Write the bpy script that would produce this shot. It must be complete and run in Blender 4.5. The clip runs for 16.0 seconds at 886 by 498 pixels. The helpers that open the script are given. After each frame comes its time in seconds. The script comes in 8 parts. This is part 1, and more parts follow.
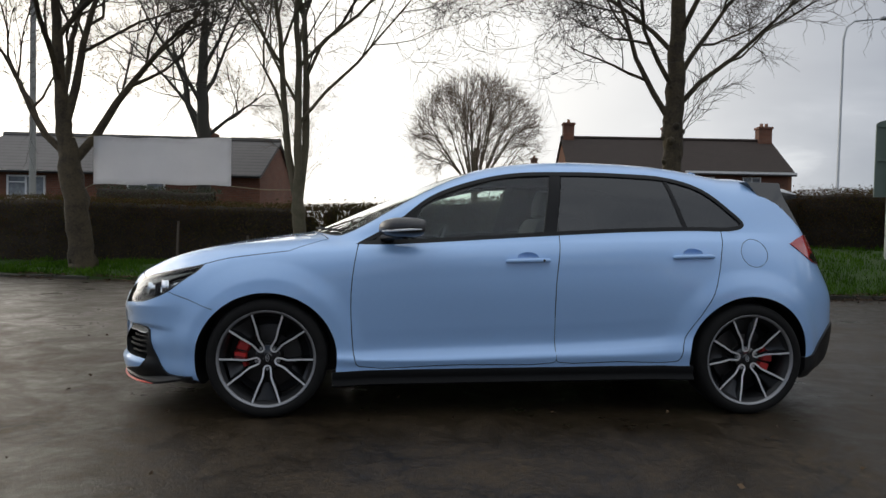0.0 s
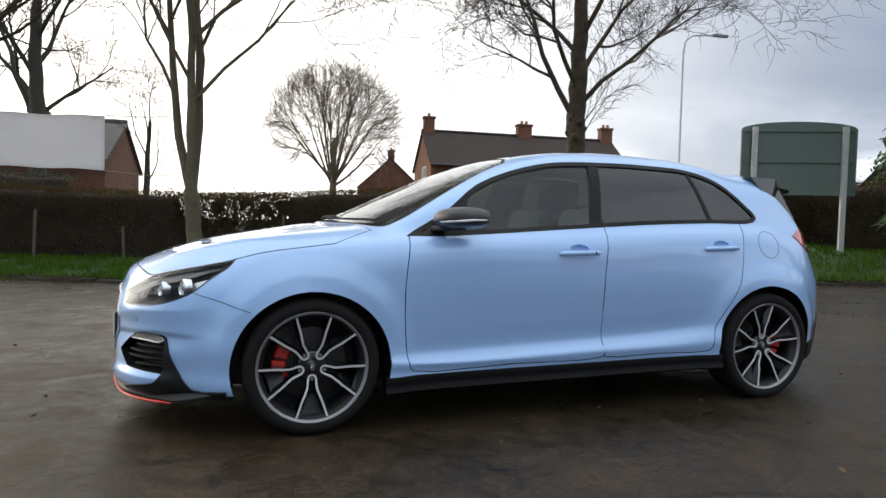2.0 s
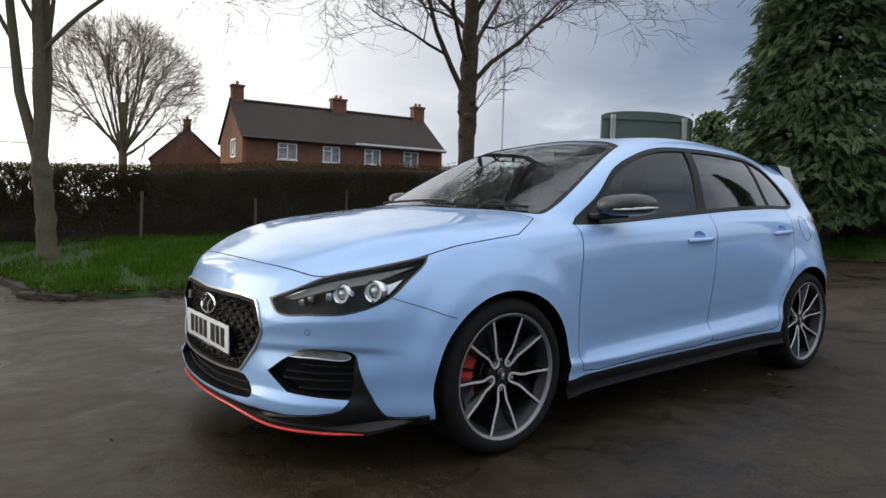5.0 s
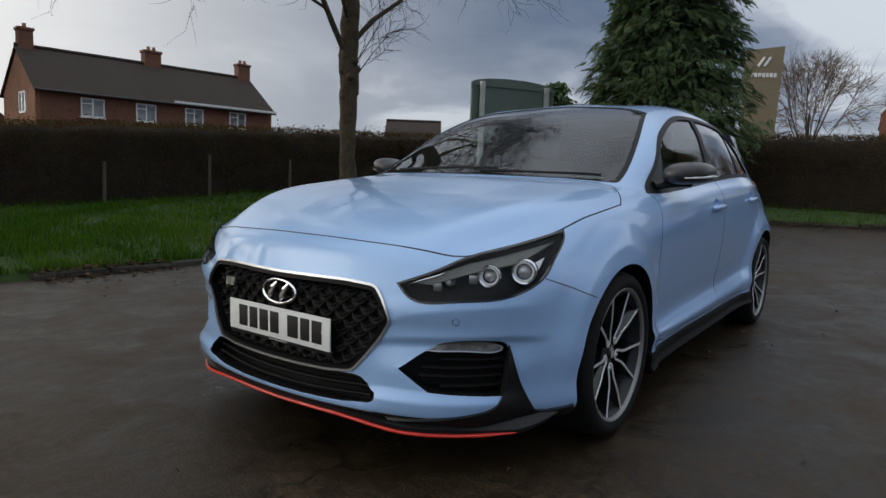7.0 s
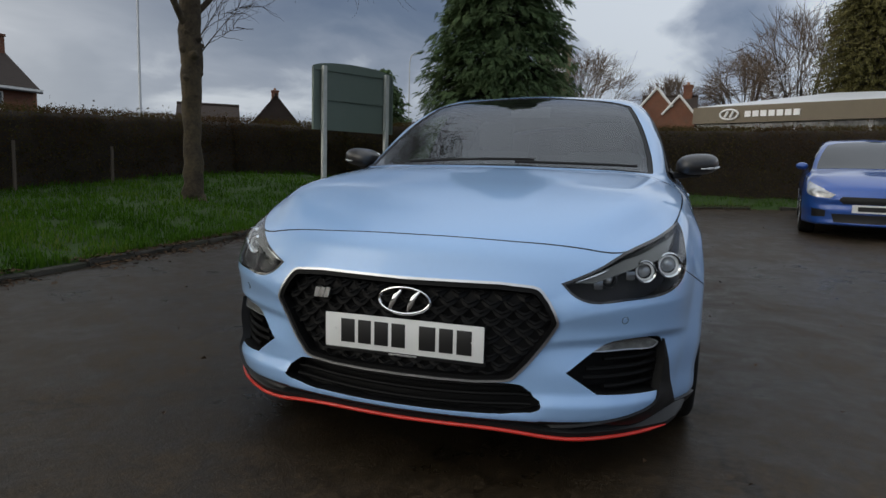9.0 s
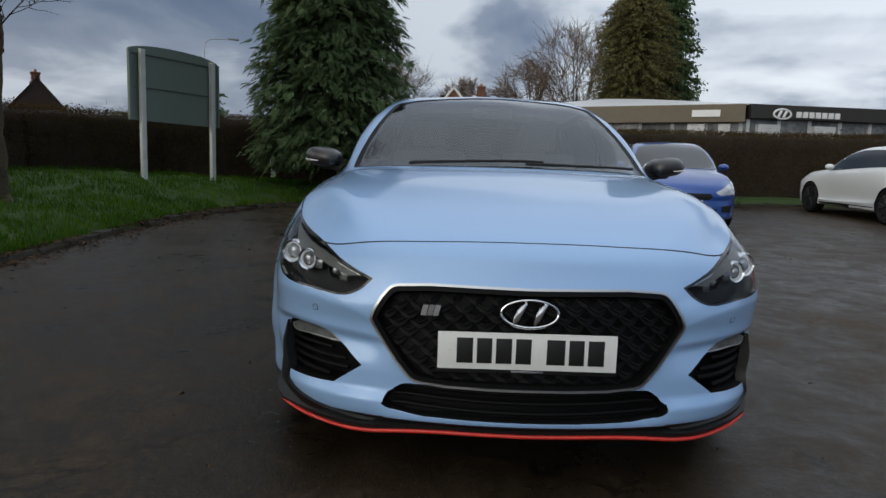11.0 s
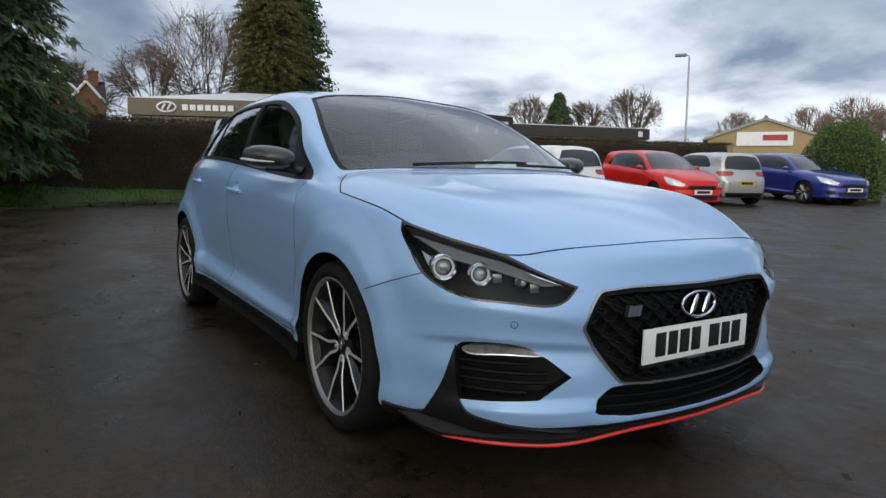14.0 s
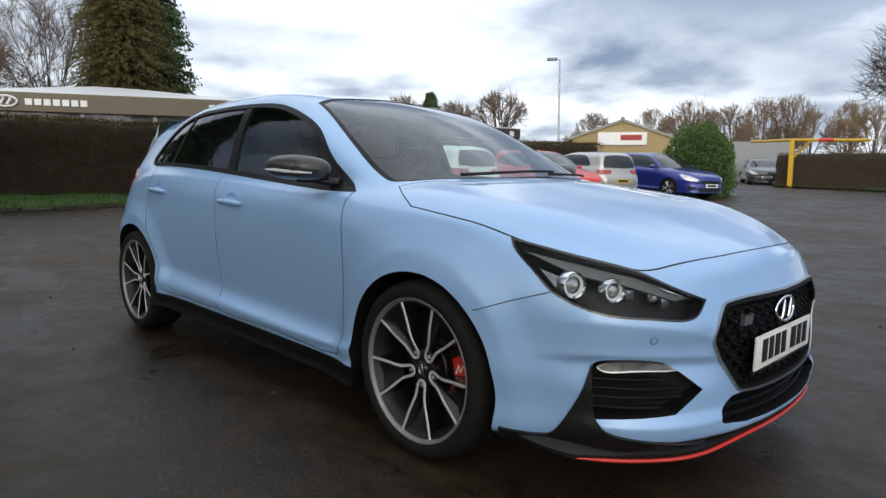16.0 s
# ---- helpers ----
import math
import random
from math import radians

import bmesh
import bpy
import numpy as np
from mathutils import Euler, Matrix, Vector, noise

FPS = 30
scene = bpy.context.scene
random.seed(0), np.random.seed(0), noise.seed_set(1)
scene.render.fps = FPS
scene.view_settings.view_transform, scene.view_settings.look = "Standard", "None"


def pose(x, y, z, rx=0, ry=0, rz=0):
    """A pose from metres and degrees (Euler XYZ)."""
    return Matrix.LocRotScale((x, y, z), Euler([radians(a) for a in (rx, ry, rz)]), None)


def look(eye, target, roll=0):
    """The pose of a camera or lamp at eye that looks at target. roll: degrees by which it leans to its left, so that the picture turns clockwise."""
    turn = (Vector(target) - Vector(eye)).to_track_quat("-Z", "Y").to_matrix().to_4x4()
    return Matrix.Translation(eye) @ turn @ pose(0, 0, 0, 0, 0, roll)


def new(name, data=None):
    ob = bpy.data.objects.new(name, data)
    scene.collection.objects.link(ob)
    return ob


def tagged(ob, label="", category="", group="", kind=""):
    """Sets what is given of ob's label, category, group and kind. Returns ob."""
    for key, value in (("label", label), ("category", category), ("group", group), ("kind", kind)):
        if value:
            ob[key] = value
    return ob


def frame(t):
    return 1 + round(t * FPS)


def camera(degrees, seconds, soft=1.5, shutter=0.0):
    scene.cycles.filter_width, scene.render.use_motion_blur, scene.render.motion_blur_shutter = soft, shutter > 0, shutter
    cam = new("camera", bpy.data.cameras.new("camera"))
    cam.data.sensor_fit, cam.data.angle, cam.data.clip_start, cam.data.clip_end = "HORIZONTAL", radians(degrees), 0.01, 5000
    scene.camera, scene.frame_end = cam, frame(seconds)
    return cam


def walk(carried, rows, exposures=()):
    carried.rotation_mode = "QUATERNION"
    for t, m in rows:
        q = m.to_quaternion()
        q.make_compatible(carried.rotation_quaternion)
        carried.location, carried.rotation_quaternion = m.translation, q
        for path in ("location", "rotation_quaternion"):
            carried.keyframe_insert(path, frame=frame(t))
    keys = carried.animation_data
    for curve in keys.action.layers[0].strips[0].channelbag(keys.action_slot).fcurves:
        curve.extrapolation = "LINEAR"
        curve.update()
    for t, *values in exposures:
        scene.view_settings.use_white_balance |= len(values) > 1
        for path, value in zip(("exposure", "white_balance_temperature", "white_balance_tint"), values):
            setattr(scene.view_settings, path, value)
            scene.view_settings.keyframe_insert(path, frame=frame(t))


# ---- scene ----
cam = camera(69.0, 16.0)
PATH = [
    (0, (0.551, -4.272, 1.004), (0.759, -2.284, 0.943), 1.3),
    (0.5, (0.325, -4.173, 1.003), (0.607, -2.194, 0.944), 1.4),
    (1, (0.066, -4.061, 0.99), (0.468, -2.103, 0.933), 1.4),
    (1.5, (-0.179, -3.917, 0.977), (0.344, -1.988, 0.914), 1.4),
    (2, (-0.431, -3.796, 0.972), (0.239, -1.912, 0.898), 1.6),
    (2.5, (-0.697, -3.659, 0.972), (0.121, -1.836, 0.886), 1.7),
    (3, (-0.959, -3.479, 0.975), (-0.03, -1.711, 0.879), 1.9),
    (3.5, (-1.215, -3.323, 0.99), (-0.197, -1.604, 0.89), 1.9),
    (4, (-1.433, -3.127, 0.992), (-0.325, -1.465, 0.889), 1.9),
    (6.5, (-2.168, -1.996, 0.937), (-0.694, -0.66, 0.734), 1.9),
    (7, (-2.319, -1.732, 0.948), (-0.713, -0.56, 0.731), 2.0),
    (7.5, (-2.432, -1.446, 0.935), (-0.745, -0.396, 0.708), 1.9),
    (8, (-2.514, -1.198, 0.938), (-0.752, -0.281, 0.703), 1.8),
    (8.5, (-2.623, -0.941, 0.945), (-0.784, -0.191, 0.708), 1.7),
    (9, (-2.694, -0.708, 0.94), (-0.806, -0.093, 0.702), 1.6),
    (11.5, (-2.717, 0.527, 0.944), (-0.739, 0.343, 0.713), 1.7),
    (12, (-2.652, 0.801, 0.928), (-0.699, 0.43, 0.701), 1.5),
    (12.5, (-2.553, 1.064, 0.927), (-0.646, 0.505, 0.705), 1.4),
    (13, (-2.449, 1.348, 0.943), (-0.619, 0.572, 0.72), 1.3),
    (13.5, (-2.317, 1.59, 0.937), (-0.574, 0.633, 0.719), 0.9),
    (14, (-2.161, 1.794, 0.935), (-0.487, 0.722, 0.713), 1.0),
    (14.5, (-2.01, 1.985, 0.952), (-0.421, 0.79, 0.73), 0.9),
    (15, (-1.83, 2.123, 0.944), (-0.338, 0.81, 0.722), 0.7),
    (15.5, (-1.671, 2.229, 0.973), (-0.224, 0.867, 0.751), 0.6),
    (16, (-1.609, 2.326, 0.976), (-0.19, 0.935, 0.754), 0.5),
]
walk(cam, [(t, look(eye, target, roll)) for t, eye, target, roll in PATH], exposures=[(0.0, -0.46, 6500, 9), (1.0, -0.22, 6520, 9), (2.0, 0.16, 6550, 9), (4.0, 0.17, 6550, 9), (6.5, -0.55, 6450, 9), (9.0, -0.68, 6400, 8), (11.5, -0.68, 6300, 8), (13.0, -0.62, 6250, 8), (15.0, -0.32, 6300, 8), (16.0, -0.22, 6350, 8)])
# ---- world, sun ----
SUN_AZ, SUN_EL = 122.0, 13.0          # degrees, counter-clockwise from +x; above the horizon
sun_dir = Vector((math.cos(radians(SUN_AZ)) * math.cos(radians(SUN_EL)), math.sin(radians(SUN_AZ)) * math.cos(radians(SUN_EL)), math.sin(radians(SUN_EL))))
sun = new("sun", bpy.data.lights.new("sun", "SUN"))
sun.data.energy, sun.data.angle, sun.data.color = 1.5, radians(58), (1.0, 0.92, 0.80)
sun.matrix_world = look(tuple(sun_dir * 60), (0, 0, 0))


class Nodes:
    """A short way to write node trees."""

    def __init__(self, tree):
        self.tree = tree
        tree.nodes.clear()

    def add(self, kind, out=0, props=None, **ins):
        n = self.tree.nodes.new("ShaderNode" + kind)
        for k, v in (props or {}).items():
            if k == "operation":
                n.operation = v
            elif k == "blend_type":
                n.blend_type = v
            elif k == "data_type":
                n.data_type = v
            elif k == "sky_type":
                n.sky_type = v
            elif k == "noise_dimensions":
                n.noise_dimensions = v
            elif k == "feature":
                n.feature = v
            elif k == "distribution":
                n.distribution = v
            elif k == "wave_type":
                n.wave_type = v
            elif k == "bands_direction":
                n.bands_direction = v
        for k, v in ins.items():
            key = int(k[1:]) if k[0] == "i" and k[1:].isdigit() else k.replace("_", " ")
            if isinstance(v, bpy.types.NodeSocket):
                self.tree.links.new(v, n.inputs[key])
            else:
                n.inputs[key].default_value = v
        return n.outputs[out] if out is not None else n

    def math(self, op, a, b=0.0, c=0.0):
        return self.add("Math", props={"operation": op}, i0=a, i1=b, i2=c)

    def vec(self, op, a, b=(0, 0, 0), out=0):
        return self.add("VectorMath", out=out, props={"operation": op}, i0=a, i1=b)

    def ramp(self, fac, stops):
        n = self.tree.nodes.new("ShaderNodeValToRGB")
        self.tree.links.new(fac, n.inputs[0])
        while len(n.color_ramp.elements) < len(stops):
            n.color_ramp.elements.new(0.5)
        for e, (p, col) in zip(n.color_ramp.elements, stops):
            e.position, e.color = p, (*col, 1) if len(col) == 3 else col
        return n.outputs[0]

    def mix(self, fac, a, b, blend="MIX"):
        n = self.tree.nodes.new("ShaderNodeMix")
        n.data_type, n.blend_type = "RGBA", blend
        for key, v in ((0, fac), (6, a), (7, b)):
            if isinstance(v, bpy.types.NodeSocket):
                self.tree.links.new(v, n.inputs[key])
            else:
                n.inputs[key].default_value = v if key == 0 else ((*v, 1) if len(v) == 3 else v)
        return n.outputs[2]

    def noise(self, scale, detail=4.0, rough=0.55, vector=None, dist=0.0, out=0):
        ins = {"Scale": scale, "Detail": detail, "Roughness": rough, "Distortion": dist}
        if vector is not None:
            ins["Vector"] = vector
        return self.add("TexNoise", out=out, **ins)


def make_world():
    w = bpy.data.worlds.new("sky")
    scene.world = w
    w.use_nodes = True
    n = Nodes(w.node_tree)
    sky = n.add("TexSky", out=None, props={"sky_type": "NISHITA"})
    sky.sun_disc, sky.sun_elevation, sky.sun_rotation = False, radians(SUN_EL), radians(90 - SUN_AZ)
    way = n.add("TexCoord", out=0)
    sep = n.add("SeparateXYZ", out=None, Vector=way)
    up = n.math("MAXIMUM", sep.outputs[2], 0.0)
    # a cloud deck seen in perspective
    flat = n.math("ADD", up, 0.26)
    cx, cy = n.math("DIVIDE", sep.outputs[0], flat), n.math("DIVIDE", sep.outputs[1], flat)
    deck = n.add("CombineXYZ", X=cx, Y=cy, Z=0.3)
    big = n.noise(0.95, 4.0, 0.5, deck, 0.5)
    fine = n.noise(2.6, 6.0, 0.6, deck, 0.4)
    body = n.math("ADD", n.math("MULTIPLY", big, 0.80), n.math("MULTIPLY", fine, 0.20))
    shade = n.ramp(body, [(0.36, (0.155, 0.225, 0.38)), (0.46, (0.255, 0.330, 0.48)), (0.53, (0.42, 0.49, 0.64)), (0.60, (1.02, 1.09, 1.20))])
    near = n.vec("DOT_PRODUCT", way, tuple(sun_dir), out=1)
    glow = n.add("MapRange", i0=near, i1=-0.10, i2=1.0, i3=0.0, i4=1.0)
    glow = n.math("POWER", glow, 1.7)
    lit = n.mix(n.math("MINIMUM", n.math("MULTIPLY", glow, 1.5), 1.0), shade, (1.65, 1.62, 1.58))
    lit = n.mix(n.math("POWER", glow, 3.0), lit, (2.5, 2.38, 2.2))
    # thinner, brighter cloud over the open side of the yard
    thin = n.vec("DOT_PRODUCT", way, (-0.55, -0.80, 0.24), out=1)
    thin = n.add("MapRange", i0=thin, i1=-0.75, i2=0.75, i3=0.0, i4=1.0)
    lit = n.mix(1.0, lit, n.ramp(thin, [(0.0, (1.05, 1.05, 1.05)), (0.5, (1.38, 1.38, 1.38)), (1.0, (1.42, 1.42, 1.42))]), "MULTIPLY")
    high = n.add("MapRange", i0=up, i1=0.36, i2=0.78, i3=0.0, i4=0.80)
    lit = n.mix(high, lit, (1.85, 1.93, 2.05))
    low = n.add("MapRange", i0=sep.outputs[2], i1=0.0, i2=0.22, i3=1.0, i4=0.0)
    away = n.math("SUBTRACT", 1.0, n.math("MINIMUM", n.math("MULTIPLY", glow, 1.6), 1.0))
    lit = n.mix(n.math("MULTIPLY", n.math("MULTIPLY", low, away), 0.42), lit, (0.80, 0.85, 0.93))
    # bright breaks in the cloud low beyond the parked cars
    there = n.vec("DOT_PRODUCT", way, (0.70, -0.71, 0.06), out=1)
    there = n.add("MapRange", i0=there, i1=0.80, i2=0.97, i3=0.0, i4=1.0)
    band = n.add("MapRange", i0=sep.outputs[2], i1=0.09, i2=0.27, i3=1.0, i4=0.06)
    broken = n.add("MapRange", i0=n.noise(1.5, 5.0, 0.5, deck, 0.15), i1=0.43, i2=0.56, i3=0.0, i4=1.0)
    lit = n.mix(n.math("MULTIPLY", n.math("MULTIPLY", there, band), broken), lit, (1.78, 1.84, 1.95))
    blue = n.add("Background", Color=sky.outputs[0], Strength=0.05)
    deckb = n.add("Background", Color=lit, Strength=0.95)
    both = n.add("MixShader", i0=0.85, i1=blue, i2=deckb)
    n.add("OutputWorld", out=None, Surface=both)


make_world()

# ---- materials ----
MATS = {}


def mat(name, base, rough=0.6, metal=0.0, spots=None, scale=8.0, amount=0.5, bump=0.0, bump_scale=40.0, coat=0.0, rough_var=0.0, spec=0.5, per_object=0.0, emission=None):
    """A procedural surface: base colour varied towards `spots` at two scales, with grain relief."""
    if name in MATS:
        return MATS[name]
    m = bpy.data.materials.new(name)
    m.use_nodes = True
    n = Nodes(m.node_tree)
    pos = n.add("TexCoord", out=3)
    col = base
    spots = spots or tuple(c * 0.75 for c in base)
    big = n.noise(scale, 5, 0.6, pos)
    small = n.noise(scale * 7, 3, 0.6, pos)
    var = n.math("ADD", n.math("MULTIPLY", big, 0.65), n.math("MULTIPLY", small, 0.35))
    fac = n.add("MapRange", i0=var, i1=0.35, i2=0.65, i3=0.0, i4=amount)
    col = n.mix(fac, base, spots)
    if per_object:
        rnd = n.add("ObjectInfo", out=5)
        col = n.mix(n.math("MULTIPLY", rnd, per_object), col, tuple(c * 0.45 for c in base))
    b = n.add("BsdfPrincipled", out=None)
    n.tree.links.new(col, b.inputs["Base Color"])
    b.inputs["Metallic"].default_value = metal
    b.inputs["Specular IOR Level"].default_value = spec
    if rough_var:
        r = n.add("MapRange", i0=var, i1=0.3, i2=0.7, i3=max(0.02, rough - rough_var), i4=rough + rough_var)
        n.tree.links.new(r, b.inputs["Roughness"])
    else:
        b.inputs["Roughness"].default_value = rough
    if coat:
        b.inputs["Coat Weight"].default_value = coat
        b.inputs["Coat Roughness"].default_value = 0.03
    if bump:
        h = n.noise(bump_scale, 4, 0.6, pos)
        bn = n.add("Bump", Strength=bump, Distance=0.02, Height=h)
        n.tree.links.new(bn, b.inputs["Normal"])
    if emission:
        b.inputs["Emission Color"].default_value = (*emission[:3], 1)
        b.inputs["Emission Strength"].default_value = emission[3]
    n.add("OutputMaterial", out=None, Surface=b.outputs[0])
    MATS[name] = m
    return m


def leafy(name, stops, rough=0.7, scale=1.2, sheer=0.0):
    """Leaves, blades and sprays: each island takes its own shade of the range, drifting over the plant."""
    if name in MATS:
        return MATS[name]
    m = bpy.data.materials.new(name)
    m.use_nodes = True
    n = Nodes(m.node_tree)
    pos = n.add("TexCoord", out=3)
    own = n.add("NewGeometry", out="Random Per Island")
    drift = n.noise(scale, 4, 0.6, pos)
    f = n.math("ADD", n.math("MULTIPLY", own, 0.5), n.add("MapRange", i0=drift, i1=0.32, i2=0.68, i3=0.0, i4=0.5))
    k = max(len(stops) - 1, 1)
    col = n.ramp(f, [(i / k, c) for i, c in enumerate(stops)])
    b = n.add("BsdfPrincipled", out=None, Roughness=rough)
    n.tree.links.new(col, b.inputs["Base Color"])
    b.inputs["Specular IOR Level"].default_value = 0.1
    out = b.outputs[0]
    if sheer:
        out = n.add("MixShader", i0=sheer, i1=out, i2=n.add("BsdfTranslucent", Color=col))
    n.add("OutputMaterial", out=None, Surface=out)
    MATS[name] = m
    return m


def glass(name, tint, rough=0.0, see=0.85, ior=1.55, film=(0.012, 0.013, 0.014)):
    """A thin pane: mostly see-through and tinted, with a clear reflection."""
    if name in MATS:
        return MATS[name]
    m = bpy.data.materials.new(name)
    m.use_nodes = True
    n = Nodes(m.node_tree)
    t = n.add("BsdfTransparent", Color=(*tint, 1))
    d = n.add("BsdfPrincipled", out=None)
    d.inputs["Base Color"].default_value = (*film, 1)
    d.inputs["Roughness"].default_value = 0.06 if film[0] < 0.05 else 0.6
    body = n.add("MixShader", i0=see, i1=d.outputs[0], i2=t)
    g = n.add("BsdfGlossy", Color=(0.95, 0.97, 1.0, 1), Roughness=rough)
    base = ((ior - 1) / (ior + 1)) ** 2
    edge = n.math("POWER", n.add("LayerWeight", out=1, Blend=0.5), 5.0)
    f = n.math("ADD", n.math("MULTIPLY", edge, 1 - base), base)
    both = n.add("MixShader", i0=f, i1=body, i2=g)
    n.add("OutputMaterial", out=None, Surface=both)
    MATS[name] = m
    return m


# ---- building helpers ----
def bm_new():
    return bmesh.new()


def part(name, bm, material, parent=None, label="", smooth=True, angle=35):
    """Links a bmesh as one mesh object under a thing or a part."""
    me = bpy.data.meshes.new(name)
    bm.normal_update()
    bm.to_mesh(me)
    bm.free()
    return link(name, me, material, parent, label, smooth, angle)


def link(name, me, material, parent=None, label="", smooth=True, angle=35):
    for m in material if isinstance(material, (list, tuple)) else [material]:
        if m:
            me.materials.append(m)
    if smooth:
        me.shade_smooth()
        if angle:
            me.set_sharp_from_angle(angle=radians(angle))
    ob = new(name, me)
    ob.parent = parent
    if label:
        tagged(ob, label)
    return ob


def empty(name, label, category, at=(0, 0, 0), rz=0.0, group="", kind=""):
    ob = new(name)
    ob.empty_display_size = 0.2
    ob.matrix_basis = pose(*at, 0, 0, rz)
    return tagged(ob, label, category, group, kind)


def box(bm, x0, y0, z0, x1, y1, z1, bevel=0.0, m=None):
    """A box between two corners, with its edges broken."""
    r = bmesh.ops.create_cube(bm, size=1.0)
    mm = Matrix.LocRotScale(((x0 + x1) / 2, (y0 + y1) / 2, (z0 + z1) / 2), None, (abs(x1 - x0), abs(y1 - y0), abs(z1 - z0)))
    bmesh.ops.transform(bm, matrix=mm, verts=r["verts"])
    vs = r["verts"]
    if bevel:
        es = list({e for v in vs for e in v.link_edges})
        out = bmesh.ops.bevel(bm, geom=es, offset=bevel, segments=2, affect="EDGES", profile=0.6)
        vs = list({v for f in out["faces"] for v in f.verts} | {v for v in vs if v.is_valid})
    if m is not None:
        bmesh.ops.transform(bm, matrix=m, verts=vs)
    return vs


def tube(bm, pts, radii, sides=8, caps=True):
    """A tapered tube through points."""
    rings, prev = [], None
    pts = [Vector(p) for p in pts]
    if not isinstance(radii, (list, tuple)):
        radii = [radii] * len(pts)
    for i, p in enumerate(pts):
        d = (pts[min(i + 1, len(pts) - 1)] - pts[max(i - 1, 0)])
        d = d.normalized() if d.length > 1e-9 else Vector((0, 0, 1))
        if prev is None:
            a = d.orthogonal().normalized()
        else:
            a = (prev - d * prev.dot(d))
            a = a.normalized() if a.length > 1e-6 else d.orthogonal().normalized()
        prev = a
        b = d.cross(a)
        rings.append([bm.verts.new(p + (a * math.cos(2 * math.pi * k / sides) + b * math.sin(2 * math.pi * k / sides)) * radii[i]) for k in range(sides)])
    for r0, r1 in zip(rings, rings[1:]):
        for k in range(sides):
            bm.faces.new((r0[k], r0[(k + 1) % sides], r1[(k + 1) % sides], r1[k]))
    if caps and sides > 2:
        bm.faces.new(rings[0][::-1])
        bm.faces.new(rings[-1])
    return rings


def lathe(bm, profile, axis="y", steps=48, at=(0, 0, 0)):
    """A profile of (radius, height) pairs turned round an axis."""
    rings = []
    for k in range(steps):
        c, s = math.cos(2 * math.pi * k / steps), math.sin(2 * math.pi * k / steps)
        ring = []
        for r, h in profile:
            p = (r * c, h, r * s) if axis == "y" else ((r * c, r * s, h) if axis == "z" else (h, r * c, r * s))
            ring.append(bm.verts.new(Vector(p) + Vector(at)))
        rings.append(ring)
    for k in range(steps):
        a, b = rings[k], rings[(k + 1) % steps]
        for i in range(len(profile) - 1):
            bm.faces.new((a[i], a[i + 1], b[i + 1], b[i]))
    bmesh.ops.recalc_face_normals(bm, faces=bm.faces)


def prism(bm, loop, way):
    """A closed solid: a loop of points pushed along a vector."""
    a = [bm.verts.new(p) for p in loop]
    b = [bm.verts.new(Vector(p) + Vector(way)) for p in loop]
    n = len(loop)
    fs = [bm.faces.new(a), bm.faces.new(b[::-1])]
    for k in range(n):
        fs.append(bm.faces.new((a[(k + 1) % n], a[k], b[k], b[(k + 1) % n])))
    bmesh.ops.recalc_face_normals(bm, faces=fs)
    return fs


def curve_of(keys):
    """A smooth function through (x, value) keys."""
    xs, ys = np.array([k[0] for k in keys], float), np.array([k[1] for k in keys], float)
    h, d = np.diff(xs), np.diff(ys) / np.diff(xs)
    m = np.zeros(len(xs))
    m[0], m[-1] = d[0], d[-1]
    for i in range(1, len(xs) - 1):
        m[i] = (d[i - 1] * h[i] + d[i] * h[i - 1]) / (h[i - 1] + h[i])

    def at(x):
        x = min(max(x, xs[0]), xs[-1])
        i = int(min(max(np.searchsorted(xs, x) - 1, 0), len(xs) - 2))
        t = (x - xs[i]) / h[i]
        return float((2 * t**3 - 3 * t**2 + 1) * ys[i] + (t**3 - 2 * t**2 + t) * h[i] * m[i] + (-2 * t**3 + 3 * t**2) * ys[i + 1] + (t**3 - t**2) * h[i] * m[i + 1])

    return at


def smooth_loop(pts, per=6, corners=()):
    """A closed 2D or 3D loop rounded by Catmull-Rom; points whose index is in corners stay sharp."""
    n, out = len(pts), []
    p = [np.array(q, float) for q in pts]
    for i in range(n):
        p1, p2 = p[i], p[(i + 1) % n]
        p0 = p[i - 1] if i not in corners else 2 * p1 - p2
        p3 = p[(i + 2) % n] if (i + 1) % n not in corners else 2 * p2 - p1
        t1 = max(np.linalg.norm(p1 - p0), 1e-6) ** 0.5
        t2 = t1 + max(np.linalg.norm(p2 - p1), 1e-6) ** 0.5
        t3 = t2 + max(np.linalg.norm(p3 - p2), 1e-6) ** 0.5
        for k in range(per):
            t = t1 + (t2 - t1) * k / per
            a1, a2, a3 = p0 + (p1 - p0) * t / t1, p1 + (p2 - p1) * (t - t1) / (t2 - t1), p2 + (p3 - p2) * (t - t2) / (t3 - t2)
            b1, b2 = a1 + (a2 - a1) * t / t2, a2 + (a3 - a2) * (t - t1) / (t3 - t1)
            out.append(b1 + (b2 - b1) * (t - t1) / (t2 - t1))
    return [tuple(q) for q in out]
# ---- ground, verge, kerb, hedges ----
def soft(v):
    """A smooth ramp from nought."""
    return math.log1p(math.exp(v * 2.0)) / 2.0 if v < 15 else v


def lie(x, y):
    """Height of the yard: level round the car, rising gently beyond it."""
    return 0.035 * soft(min(x, 30.0) - 3.6) + 0.013 * soft(min(-y, 40.0) - 3.2)


